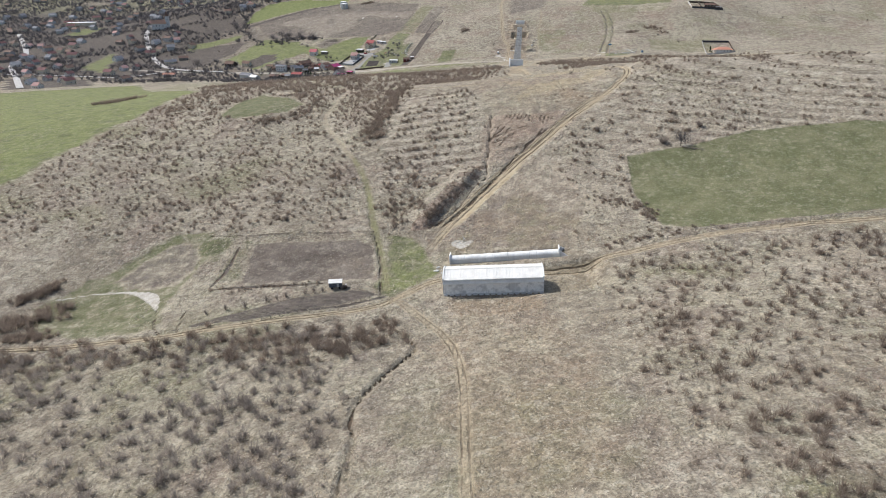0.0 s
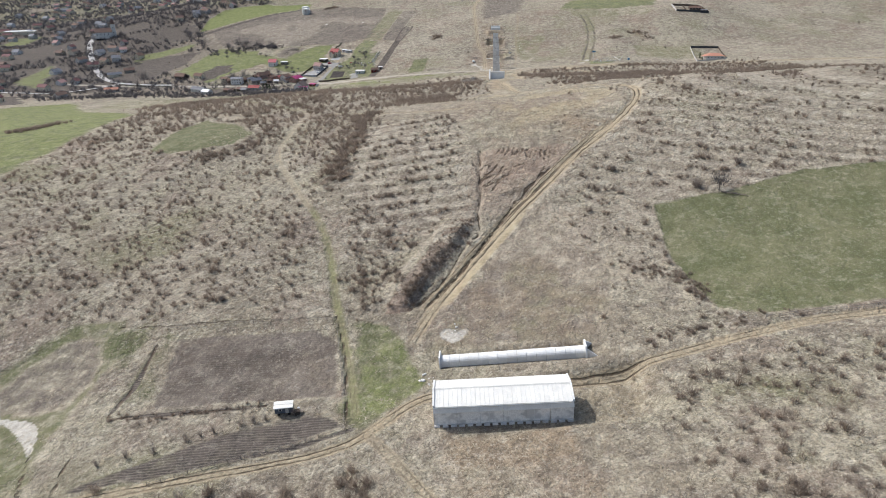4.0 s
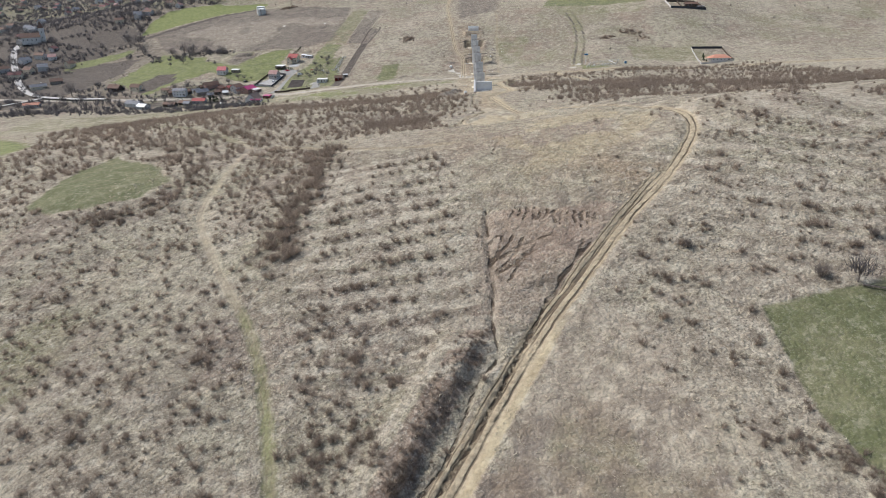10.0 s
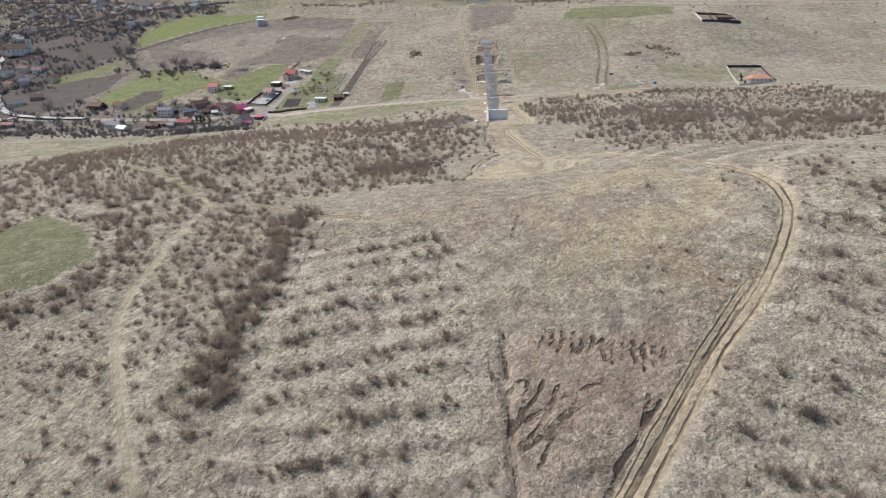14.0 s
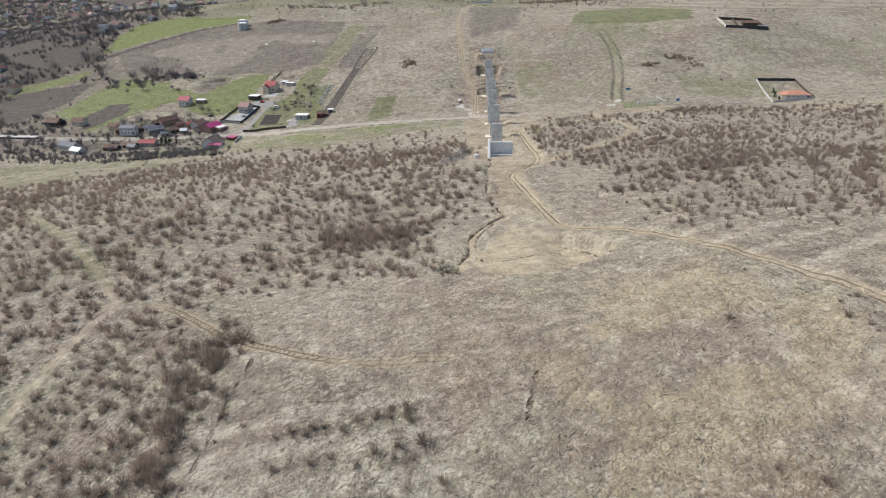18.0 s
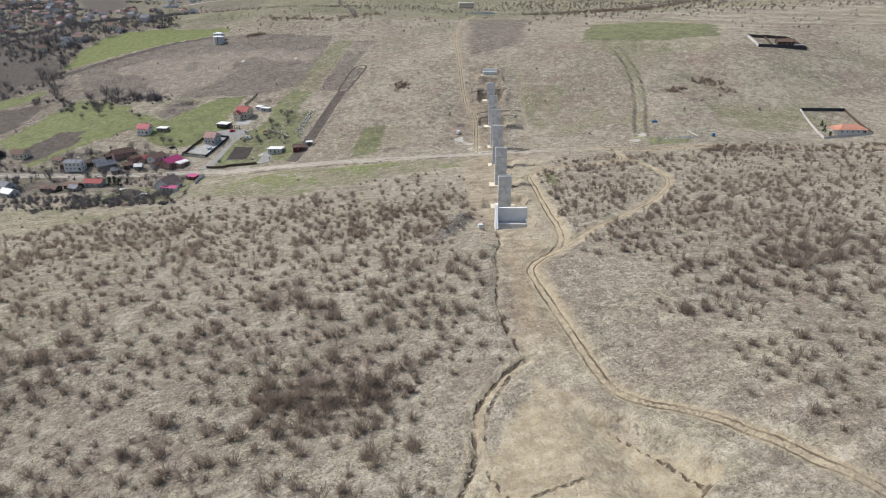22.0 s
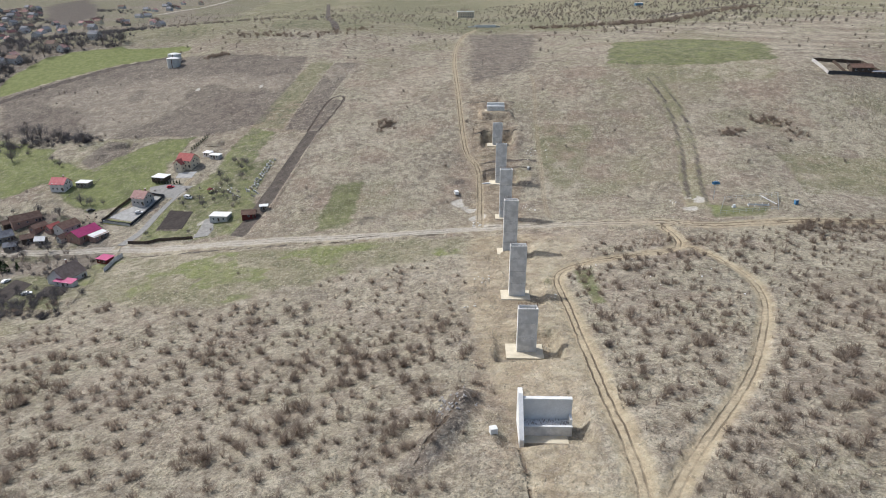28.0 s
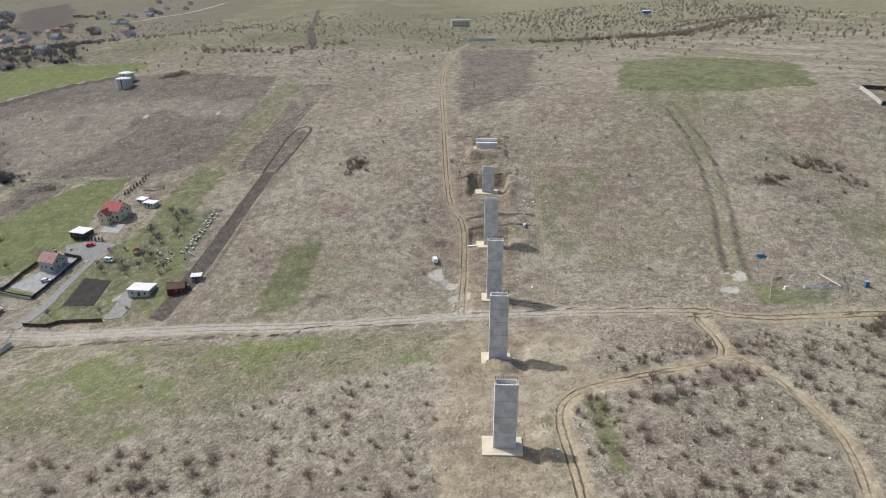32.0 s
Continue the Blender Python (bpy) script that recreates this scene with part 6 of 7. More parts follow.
# the near edge of the village
TURN = -22.0
gable_house("red_roof_house", 9.5, 8.0, 4.2, 3.2, PLASTER_WHITE, TILE_PINK, "white two-storey house with a pinkish red roof", m=stand(-172, 877, -12), storeys=2, windows=3)
flat_shed("garden_shed", 8, 5, 2.6, WOOD_GREY, ROOF_PALE, "low grey shed with a pale sheet roof", stand(-158.5, 878, -12))
gable_house("large_villa", 10.5, 9.0, 4.8, 3.4, PLASTER_CREAM, TILE_RED, "large cream house with a red tile roof", m=stand(-96.5, 888, TURN), storeys=2, windows=4)
gable_house("villa_wing", 6.4, 5.6, 4.4, 2.6, PLASTER_CREAM, TILE_RED, "cream gabled wing of a large house", m=stand(-100.3, 884.3, TURN + 90), storeys=2, windows=2, chimney=False)
flat_shed("carport", 9, 6.5, 2.7, WOOD_DARK, ROOF_PALE, "open carport with a pale flat roof", stand(-110, 874, TURN), "carport")
flat_shed("terrace_tent", 5, 4, 2.4, PLASTIC_WHITE, PLASTIC_WHITE, "white garden tent behind a house", stand(-86.5, 899, TURN), "tent")
flat_shed("storage_shelter", 7, 4, 2.4, PLASTER_GREY, ROOF_PALE, "grey lean-to with a pale roof", stand(-80.5, 894, TURN))
gable_house("grey_cottage", 9.0, 8.2, 4.2, 3.2, PLASTER_GREY, TILE_ROSE, "grey house with a dusty rose roof in a paved yard", m=stand(-113.5, 848.5, TURN), windows=3, storeys=2)
flat_shed("container_house", 10, 6.5, 3.0, STEEL_GREY, SHEET_WHITE, "blue-grey container house with a white flat roof", stand(-61.8, 818, -10), "container house", 1.0)
gable_house("red_shed", 7.2, 5.2, 2.6, 1.7, WOOD_RED, TILE_BROWN, "dark red wooden shed with a brown roof", "shed", m=stand(-45.5, 814.5, 4), chimney=False, windows=1)
flat_shed("pale_lean_to", 4.2, 3.0, 2.2, WOOD_GREY, ROOF_PALE, "small lean-to with a pale roof", stand(-38.5, 821, 4))
gable_house("magenta_barn", 14, 9.5, 3.2, 2.6, BRICK_RED, ROOF_MAGENTA, "brick barn with a crimson sheet roof", "barn", m=stand(-136, 818.5, 62), chimney=False)
flat_shed("barn_annex", 9, 4.5, 2.7, BRICK_RED, ROOF_PALE, "lean-to with a white sheet roof beside a barn", stand(-127.5, 816, 62), "shed", 10)
gable_house("half_built_house", 11, 8, 3.0, 2.4, PLASTER_GREY, TILE_BROWN, "unfinished grey house with a brown roof", m=stand(-149, 828, 62), chimney=False)
gable_house("brown_roof_house", 12, 11, 3.4, 4.6, PLASTER_WHITE, TILE_DUN, "white house with a steep brown roof and crimson porch", m=stand(-121.5, 765, 68), porch=False)
flat_shed("porch_shelter", 10, 3.6, 2.5, PLASTER_WHITE, ROOF_MAGENTA, "crimson porch roof on white walls", stand(-118.5, 757, -20), "porch", 8)
flat_shed("crimson_shed", 6.5, 5, 2.4, WOOD_RED, ROOF_MAGENTA, "small shed with a crimson sheet roof", stand(-112.5, 786, -25))
gable_house("white_villa", 12.5, 7.5, 5.6, 1.4, PLASTER_WHITE, TILE_GREY, "white two-storey house with a flat grey roof", m=stand(-204, 823, -6), storeys=2, windows=4)
gable_house("brick_barn", 15, 7, 3.0, 2.6, BRICK_RED, TILE_BROWN, "long brick barn with a brown roof", "barn", m=stand(-177, 840, 40), chimney=False)
gable_house("grey_barn", 13, 7, 3.0, 2.4, WOOD_GREY, TILE_GREY, "grey wooden barn with a grey roof", "barn", m=stand(-183, 822, 40), chimney=False)
gable_house("red_low_house", 12, 6.5, 2.8, 2.0, PLASTER_GREY, TILE_RED, "low house with a weathered red roof", m=stand(-177, 788, -8))
gable_house("slate_barn", 17, 8, 3.2, 2.2, STEEL_GREY, TILE_GREY, "long barn with blue-grey roofing", "barn", m=stand(-240, 795, -30), chimney=False)
gable_house("slate_barn", 10, 7, 3.0, 2.0, STEEL_GREY, ROOF_PALE, "barn with a pale sheet roof", "barn", m=stand(-226, 777, -30), chimney=False)
gable_house("dark_barn", 13, 8, 3.2, 3.0, WOOD_DARK, TILE_BROWN, "dark wooden barn with a brown roof", "barn", m=stand(-279, 858, -20), chimney=False)
gable_house("dark_barn", 11, 7, 3.2, 2.8, PLASTER_CREAM, TILE_BROWN, "cream barn with a brown roof", "barn", m=stand(-256, 853, -20), chimney=False)
gable_house("long_house", 16, 7, 3.0, 2.2, PLASTER_CREAM, TILE_GREY, "long low house with a grey roof", m=stand(-372, 893, 30))
gable_house("white_low_house", 15, 6, 2.6, 1.6, PLASTER_WHITE, TILE_ORANGE, "long low white house with a pale red roof", m=stand(-346, 820, 4))

fence([(-108.4, 805.5), (-97, 802.6), (-92, 804.2), (-72.5, 799.6)], 1.7, WOOD_DARK, "black panel fence along the road")
fence([(-132, 833), (-113.5, 825.5), (-107, 841), (-102.5, 853), (-112, 857)], 1.6, PAINT_DARK, "dark fence round a paved yard")
fence([(-132, 833), (-127, 845), (-121, 858)], 1.6, WOOD_DARK, "dark fence at the side of a yard")
fence([(-107, 770.5), (-107.5, 782), (-107, 793)], 2.2, CONCRETE, "grey panel wall beside a meadow")
fence([(-82, 243.5), (-55, 243), (-29, 242)], 1.1, WOOD_GREY, "weathered post and rail fence behind a field", "rail", 3.0)
fence([(-29, 242), (-25.5, 220), (-22, 192)], 1.1, WOOD_GREY, "weathered post and rail fence beside a grass track", "rail", 3.0)
fence([(-66, 180.8), (-37.5, 189), (-22.5, 195)], 1.1, WOOD_GREY, "weathered rail fence along a ploughed strip", "rail", 3.0)
fence([(191.6, 759), (201, 774), (227, 771), (219, 756), (191.6, 759)], 1.8, STEEL_GREY, "grey wire fence round a gas station plot", "rail", 3.0)
fence([(-190, 866), (-178, 860), (-166, 862), (-150, 884)], 1.3, WOOD_GREY, "grey wooden garden fence beside a house", "rail", 2.5)
fence([(-111, 803), (-108, 778), (-118, 752), (-135, 735)], 1.0, WOOD_GREY, "wire fence along a meadow", "rail", 4.0)

fence([(-36, 815), (-28, 850), (-14, 912), (0, 960)], 1.2, WOOD_GREY, "old post fence beside a dug strip", "rail", 4.0)
fence([(92, 213.6), (125, 211.4), (155, 209.8), (190, 211), (226, 212)], 1.2, WOOD_GREY, "weathered post fence along a green field", "rail", 3.5)
car(-113, 838, 5, PAINT_WHITE, "white car parked in a paved yard")
car(-101.5, 863, 8, PAINT_RED, "red car on a gravel yard")
car(68.3, 815, 95, PAINT_WHITE, "white van on pale gravel by a dirt track", True, "van")
car(-87, 847.5, -20, PAINT_WHITE, "white caravan on the grass", True, "caravan")
car(-152, 769, 70, PAINT_WHITE, "white car by a dark field")
car(-143, 846, 40, PAINT_DARK, "dark car on a yard")

HIVE_MATS = (PLASTER_WHITE, ROOF_PALE, WOOD_GREY, PLASTER_CREAM, STEEL_GREY)
_hr = np.random.RandomState(91)


def beehive(x, y, k):
    t = thing("beehive", stand(x, y, 10 * (k % 5)), "weathered pale wooden beehive on the grass" if k % 5 in (2, 4) else "white wooden beehive on the grass", "beehive", "row of beehives")
    h = 0.75 + 0.35 * (k % 3 == 0)
    part("hive_body", box((-0.42, -0.42, 0.15), (0.42, 0.42, h), 0.02), HIVE_MATS[k % 5], t)
    part("hive_roof", box((-0.46, -0.46, h), (0.46, 0.46, h + 0.1), 0.02), (ROOF_PALE, WOOD_GREY)[k % 2], t)
    part("stand", box((-0.4, -0.4, -0.3), (0.4, 0.4, 0.15)), WOOD_GREY, t)


for _k in range(52):
    _f = (_k % 26) / 25.0
    beehive(-50.5 + 7.5 * _f + (2.4 if _k > 25 else 0) - 2 * (1 - _f) * (_k % 2) + _hr.uniform(-0.7, 0.7), 845 + 34 * _f + _hr.uniform(-1.2, 1.2), _k)
for _k, (_x, _y) in enumerate(((-62, 846), (-60, 843), (-57, 841), (-58.5, 847), (-64, 849), (-53.6, 848.5), (-46.6, 842), (-48.5, 839))):
    beehive(_x, _y, _k)
    _t = thing("scrap_pile", stand(_x + 1.4, _y - 0.8, 30 * _k), "grey scrap and boxes lying on the grass", "scrap")
    part("box", box((-0.6, -0.4, -0.2), (0.5, 0.5, 0.5), 0.04), WOOD_GREY, _t)
    part("board", box((-0.9, 0.4, -0.2), (0.7, 0.6, 0.25), 0.02), PLASTIC_WHITE, _t)


def gazebo(x, y):
    t = thing("garden_gazebo", stand(x, y), "small gazebo with a dark red pointed roof", "gazebo")
    for k in range(6):
        a = k * math.pi / 3
        part("post", tube((1.6 * math.cos(a), 1.6 * math.sin(a), -0.3), (1.6 * math.cos(a), 1.6 * math.sin(a), 2.1), 0.08, 0.08, 5), WOOD_DARK, t)
    bm = bmesh.new()
    ring = [bm.verts.new((2.1 * math.cos(k * math.pi / 3), 2.1 * math.sin(k * math.pi / 3), 2.05)) for k in range(6)]
    top = bm.verts.new((0, 0, 3.3))
    for k in range(6):
        bm.faces.new((ring[k], ring[(k + 1) % 6], top))
    bm.faces.new(ring[::-1])
    part("roof", bm, WOOD_RED, t)
    part("bench", box((-1.0, -1.2, -0.2), (1.0, -0.7, 0.5), 0.03), WOOD_GREY, t)


gazebo(-74.7, 850.5)


def drape(name, poly, mat, label, category, lift=0.16, kind="structure"):
    """A thin paved or planted sheet that follows the ground."""
    bm = bmesh.new()
    bm.faces.new([bm.verts.new((x, y, 0)) for x, y in poly])
    for axis in (0, 1):
        lo, hi = min(p[axis] for p in poly), max(p[axis] for p in poly)
        v = lo + 1.5
        while v < hi:
            co, no = Vector((0, 0, 0)), Vector((0, 0, 0))
            co[axis], no[axis] = v, 1.0
            bmesh.ops.bisect_plane(bm, geom=bm.verts[:] + bm.edges[:] + bm.faces[:], plane_co=co, plane_no=no)
            v += 1.5
    for v in bm.verts:
        v.co.z = at(v.co.x, v.co.y) + lift
    r = bmesh.ops.extrude_face_region(bm, geom=bm.faces[:])
    bmesh.ops.translate(bm, verts=[v for v in r["geom"] if isinstance(v, bmesh.types.BMVert)], vec=(0, 0, -0.6))
    bmesh.ops.recalc_face_normals(bm, faces=bm.faces[:])
    me = bpy.data.meshes.new(name)
    bm.to_mesh(me)
    bm.free()
    me.materials.append(mat)
    return tagged(new(name, me), label, category, kind=kind)


drape("pavement_yard", [(-130, 837), (-113, 829), (-109.5, 841), (-104, 852), (-108, 855), (-121, 843.5)], PAVING, "pale grey paved yard before a house", "paved yard")
drape("pavement_court", [(-101, 880), (-89.5, 879), (-91, 871), (-101.5, 874.5)], PAVING, "pale concrete forecourt of a villa", "forecourt")
drape("pavement_parking", [(-115, 866), (-105, 868), (-87.5, 860.5), (-96, 850), (-112, 857)], ASPHALT_GREY, "grey gravel parking yard with a red car", "yard")
drape("pavement_lane", [(-97, 850), (-93.5, 853), (-99.5, 834), (-103.5, 816), (-109.5, 803.5), (-114, 805), (-107.5, 817), (-103.2, 835)], ASPHALT_GREY, "grey gravel lane between village gardens", "lane")
drape("pavement_drive", [(-71, 821), (-67, 821), (-63.5, 807), (-65, 800.5), (-73, 801)], ASPHALT_GREY, "grey gravel drive beside a container house", "drive")
drape("garden_bed", [(-97, 818), (-82.3, 814), (-80.6, 831.5), (-94.2, 836)], SOIL_DARK, "freshly dug dark vegetable bed", "garden bed")
drape("lawn", [(-131, 831), (-115, 825), (-113.5, 828.5), (-129.5, 835.5)], TURF, "small green lawn inside a fenced yard", "lawn")
for _k in range(8):
    conifer(-99.5 + 0.95 * _k, 909 + 2.3 * _k, 2.6)
for _k in range(9):
    conifer(-112 + 1.9 * _k, 869.6 - 0.45 * _k, 2.3)


SHED_AT = ((-167, 820, 6, 5, 30, WOOD_DARK, TILE_BROWN), (-166, 831, 8, 5, 62, BRICK_RED, TILE_BROWN), (-157, 829, 7, 5, 62, BRICK_RED, TILE_RED), (-190, 829, 8, 5, 35, PLASTER_GREY, TILE_GREY), (-185, 838, 7, 4.5, 40, WOOD_DARK, TILE_BROWN), (-172, 812, 6, 4, 10, WOOD_GREY, TILE_GREY), (-197, 829, 9, 5, 40, WOOD_DARK, TILE_BROWN), (-190, 786, 11, 6, -25, WOOD_DARK, TILE_BROWN), (-186, 779, 7, 5, -25, WOOD_GREY, TILE_GREY), (-158, 816, 5, 4, 0, WOOD_GREY, ROOF_PALE), (-203, 783, 12, 6, -20, WOOD_DARK, TILE_BROWN), (-214, 829, 7, 5, 30, WOOD_DARK, TILE_BROWN), (-147, 817, 5, 4, 62, PLASTER_GREY, TILE_BROWN), (-222, 838, 9, 5, -20, PLASTER_CREAM, TILE_BROWN))
for _x, _y, _w, _d, _a, _wall, _roof in SHED_AT:
    gable_house("outbuilding", _w, _d, 2.4, 1.6, _wall, _roof, "small weathered outbuilding in a crowded village yard", "outbuilding", m=stand(_x, _y, _a), chimney=False, windows=1, group="village outbuildings", courses=False)
drape("garden_bed", [(-148, 743), (-149.3, 772), (-137.5, 763.7), (-137.5, 740)], SOIL_DARK, "dug dark garden beds with a path", "garden bed")
drape("garden_bed", [(-126, 744), (-128.5, 758), (-121.5, 757), (-120.5, 744)], SOIL_DARK, "dark square vegetable bed", "garden bed")
drape("garden_bed", [(-119.3, 744), (-120.3, 757), (-116.6, 756), (-114, 744)], SOIL_DARK, "dark square vegetable bed", "garden bed")
car(-132, 749, 30, PAINT_WHITE, "white car beside garden beds")
for _x, _y, _h in ((-166, 785, 6.5), (-163, 786, 6.0), (-159.5, 783.5, 6.2), (-155, 785, 4.5)):
    conifer(_x, _y, _h)
fence([(-105, 717), (-103.5, 730), (-109.5, 769)], 1.3, WOOD_GREY, "grey wooden fence round village gardens", "rail", 2.5)
fence([(-131, 832), (-114, 825)], 1.4, STEEL_GREY, "pale front fence of a yard", "panel")


# the trailer by the ploughed plot
def trailer():
    t = thing("site_trailer", stand(-38.6, 203.0, 6), "slate-blue site trailer with a white roof by a ploughed plot", "trailer")
    part("body", box((-2.3, -1.1, 0.7), (2.3, 1.1, 2.2), 0.08), PAINT_SLATE, t, "dark slate-blue lower body")
    part("upper_body", box((-2.32, -1.12, 2.2), (2.32, 1.12, 2.6), 0.04), PAINT_WHITE, t)
    for y0, y1, z in ((-1.5, -0.02, 2.62), (0.02, 1.5, 2.7)):
        part("roof_sheet", box((-2.55, y0, z), (2.4, y1, z + 0.08), 0.02), SHEET_WHITE, t, "white roof sheet")
    for x in (-1.4, 1.3):
        for s in (-1, 1):
            part("wheel", tube((x, s * 0.8, 0.35), (x, s * 1.05, 0.35), 0.38, 0.38, 10), RUBBER, t)
    part("drawbar", tube((2.3, 0, 0.6), (3.6, 0, 0.5), 0.06, 0.06, 5), STEEL_RUST, t)
    window(t, pose(-0.9, -1.1, 1.9), 0.8, 0.7)
    part("door", box((0.4, -1.14, 0.75), (1.2, -1.09, 2.5)), STEEL_GREY, t)


def trailer_clutter():
    t = thing("crate_stack", stand(-35.0, 202.4, 12), "dark wooden crates and a white drum beside a trailer", "crates")
    part("crate", box((-0.9, -0.8, -0.3), (0.5, 0.6, 1.1), 0.03), WOOD_DARK, t)
    part("crate", box((0.5, -0.5, -0.3), (1.3, 0.5, 0.7), 0.03), WOOD_GREY, t)
    part("drum", tube((0.2, 1.3, -0.2), (0.2, 1.3, 0.9), 0.32, 0.32, 12), PLASTIC_WHITE, t, "white plastic drum")


trailer()
trailer_clutter()


# walled compounds on the east slope
def compound():
    nl, nr, br, bl = (303.8, 755.5), (334.0, 751.5), (344.0, 796.0), (313.6, 800.5)
    fence([nl, nr], 1.5, PLASTER_GREY, "pale grey front wall of a compound", "panel", 3.0, "wall")
    fence([nr, br], 1.9, WOOD_DARK, "dark side fence of a compound", "panel", 3.0)
    fence([br, bl], 2.2, PAINT_DARK, "dark rear fence of a compound", "panel", 3.0)
    fence([bl, nl], 1.8, PLASTER_GREY, "pale grey side wall of a compound", "panel", 3.0, "wall")
    x, y = 324.0, 761.0
    t = thing("bungalow", stand(x, y, -7, 0.2), "white bungalow with an orange hipped roof", "house")
    part("wall", box((-9, -5, -3.5), (9, 5, 3.0), 0.03), PLASTER_WHITE, t)
    bm = bmesh.new()
    v = [bm.verts.new(p) for p in ((-9.7, -5.7, 3.0), (9.7, -5.7, 3.0), (9.7, 5.7, 3.0), (-9.7, 5.7, 3.0), (-4.5, 0, 5.6), (4.5, 0, 5.6))]
    for f in ((0, 1, 5, 4), (1, 2, 5), (2, 3, 4, 5), (3, 0, 4), (3, 2, 1, 0)):
        bm.faces.new([v[i] for i in f])
    part("roof", bm, TILE_ORANGE, t)
    part("porch_roof", box((-12.5, -5.5, 2.6), (-9, 4, 2.8), 0.03), TILE_ORANGE, t)
    for k in range(5):
        window(t, pose(-7 + 3.5 * k, -5, 1.6))
    part("door", box((7.6, -5.08, 0), (8.6, -4.98, 2.1)), WOOD_DARK, t)
    for px in (-12.2, -9.4):
        part("post", box((px - 0.1, -5.3, -3), (px + 0.1, -5.1, 2.6)), PLASTER_WHITE, t)
    for k, (tx, ty) in enumerate(((312, 768), (315, 776), (311, 760), (319, 764))):
        conifer(tx, ty, 4.5 - 0.4 * k)


compound()


def far_compound():
    nl, nr, br, bl = (333.0, 903.0), (372.0, 896.0), (368.0, 920.0), (335.0, 926.0)
    fence([nl, nr], 2.4, PAINT_DARK, "dark front wall of a farmyard", "panel", 4.0)
    fence([nr, br, bl], 2.4, WOOD_DARK, "dark rear wall of a farmyard", "panel", 4.0)
    fence([bl, nl], 2.4, PLASTER_GREY, "pale side wall of a farmyard", "panel", 4.0, "wall")
    gable_house("dark_farm_barn", 14, 7, 3.0, 2.0, WOOD_DARK, TILE_BROWN, "dark wooden farm barn with a brown roof", "barn", m=stand(358, 906, -10), chimney=False)
    flat_shed("farm_shed", 8, 5, 2.6, WOOD_DARK, TILE_GREY, "small dark farm shed", stand(367, 900, -10))
    fence([(345, 902), (348, 922)], 2.2, WOOD_DARK, "dark dividing wall in a farmyard", "panel", 4.0)


far_compound()


# water tanks on the ridge
def water_tank(x, y, r, h):
    t = thing("water_tank", stand(x, y), "round grey steel water tank with a pale lid", "water tank", "water tanks on the ridge")
    part("shell", tube((0, 0, -2.5), (0, 0, h), r, r, 32), STEEL_GREY, t)
    for z in (h * 0.33, h * 0.66):
        part("band", tube((0, 0, z - 0.12), (0, 0, z + 0.12), r + 0.06, r + 0.06, 32), STEEL_GREY, t)
    part("lid", tube((0, 0, h), (0, 0, h + 0.9), r + 0.15, r * 0.4, 32), ROOF_PALE, t, "pale shallow conical lid")
    part("ladder", box((-0.3, -r - 0.15, -0.5), (0.3, -r - 0.05, h)), STEEL_RUST, t)


water_tank(-158.0, 1086, 5.7, 7.0)
water_tank(-161.0, 1101, 5.7, 7.0)


# church above the village
def church():
    t = thing("church", stand(-452, 1088, 20), "white village church with a square tower and dark spire", "church")
    part("nave", prism([(-6, -2), (6, -2), (6, 7), (0, 12), (-6, 7)], -11, 11), PLASTER_WHITE, t, m=pose(-9, 0, 0, 0, 0, 90))
    for s in (-1, 1):
        part("roof", box((-11.6, -0.5, 0), (11.6, 8.0, 0.2)), TILE_BROWN, t, m=pose(-9, s * 6, 7, 0, 0, 0 if s < 0 else 180) @ pose(0, 0, 0.02, 39.8))
    part("tower", box((1.5, -3, -2), (7.5, 3, 18), 0.05), PLASTER_WHITE, t)
    bm = bmesh.new()
    v = [bm.verts.new(p) for p in ((1.1, -3.4, 18), (7.9, -3.4, 18), (7.9, 3.4, 18), (1.1, 3.4, 18), (4.5, 0, 27))]
    for f in ((0, 1, 4), (1, 2, 4), (2, 3, 4), (3, 0, 4), (3, 2, 1, 0)):
        bm.faces.new([v[i] for i in f])
    part("spire", bm, TILE_BROWN, t)
    for z in (6, 13):
        window(t, pose(4.5, -3, z), 1.0, 2.0)
    for k in range(4):
        window(t, pose(-18 + 5 * k, -6, 4), 1.0, 2.6)


church()


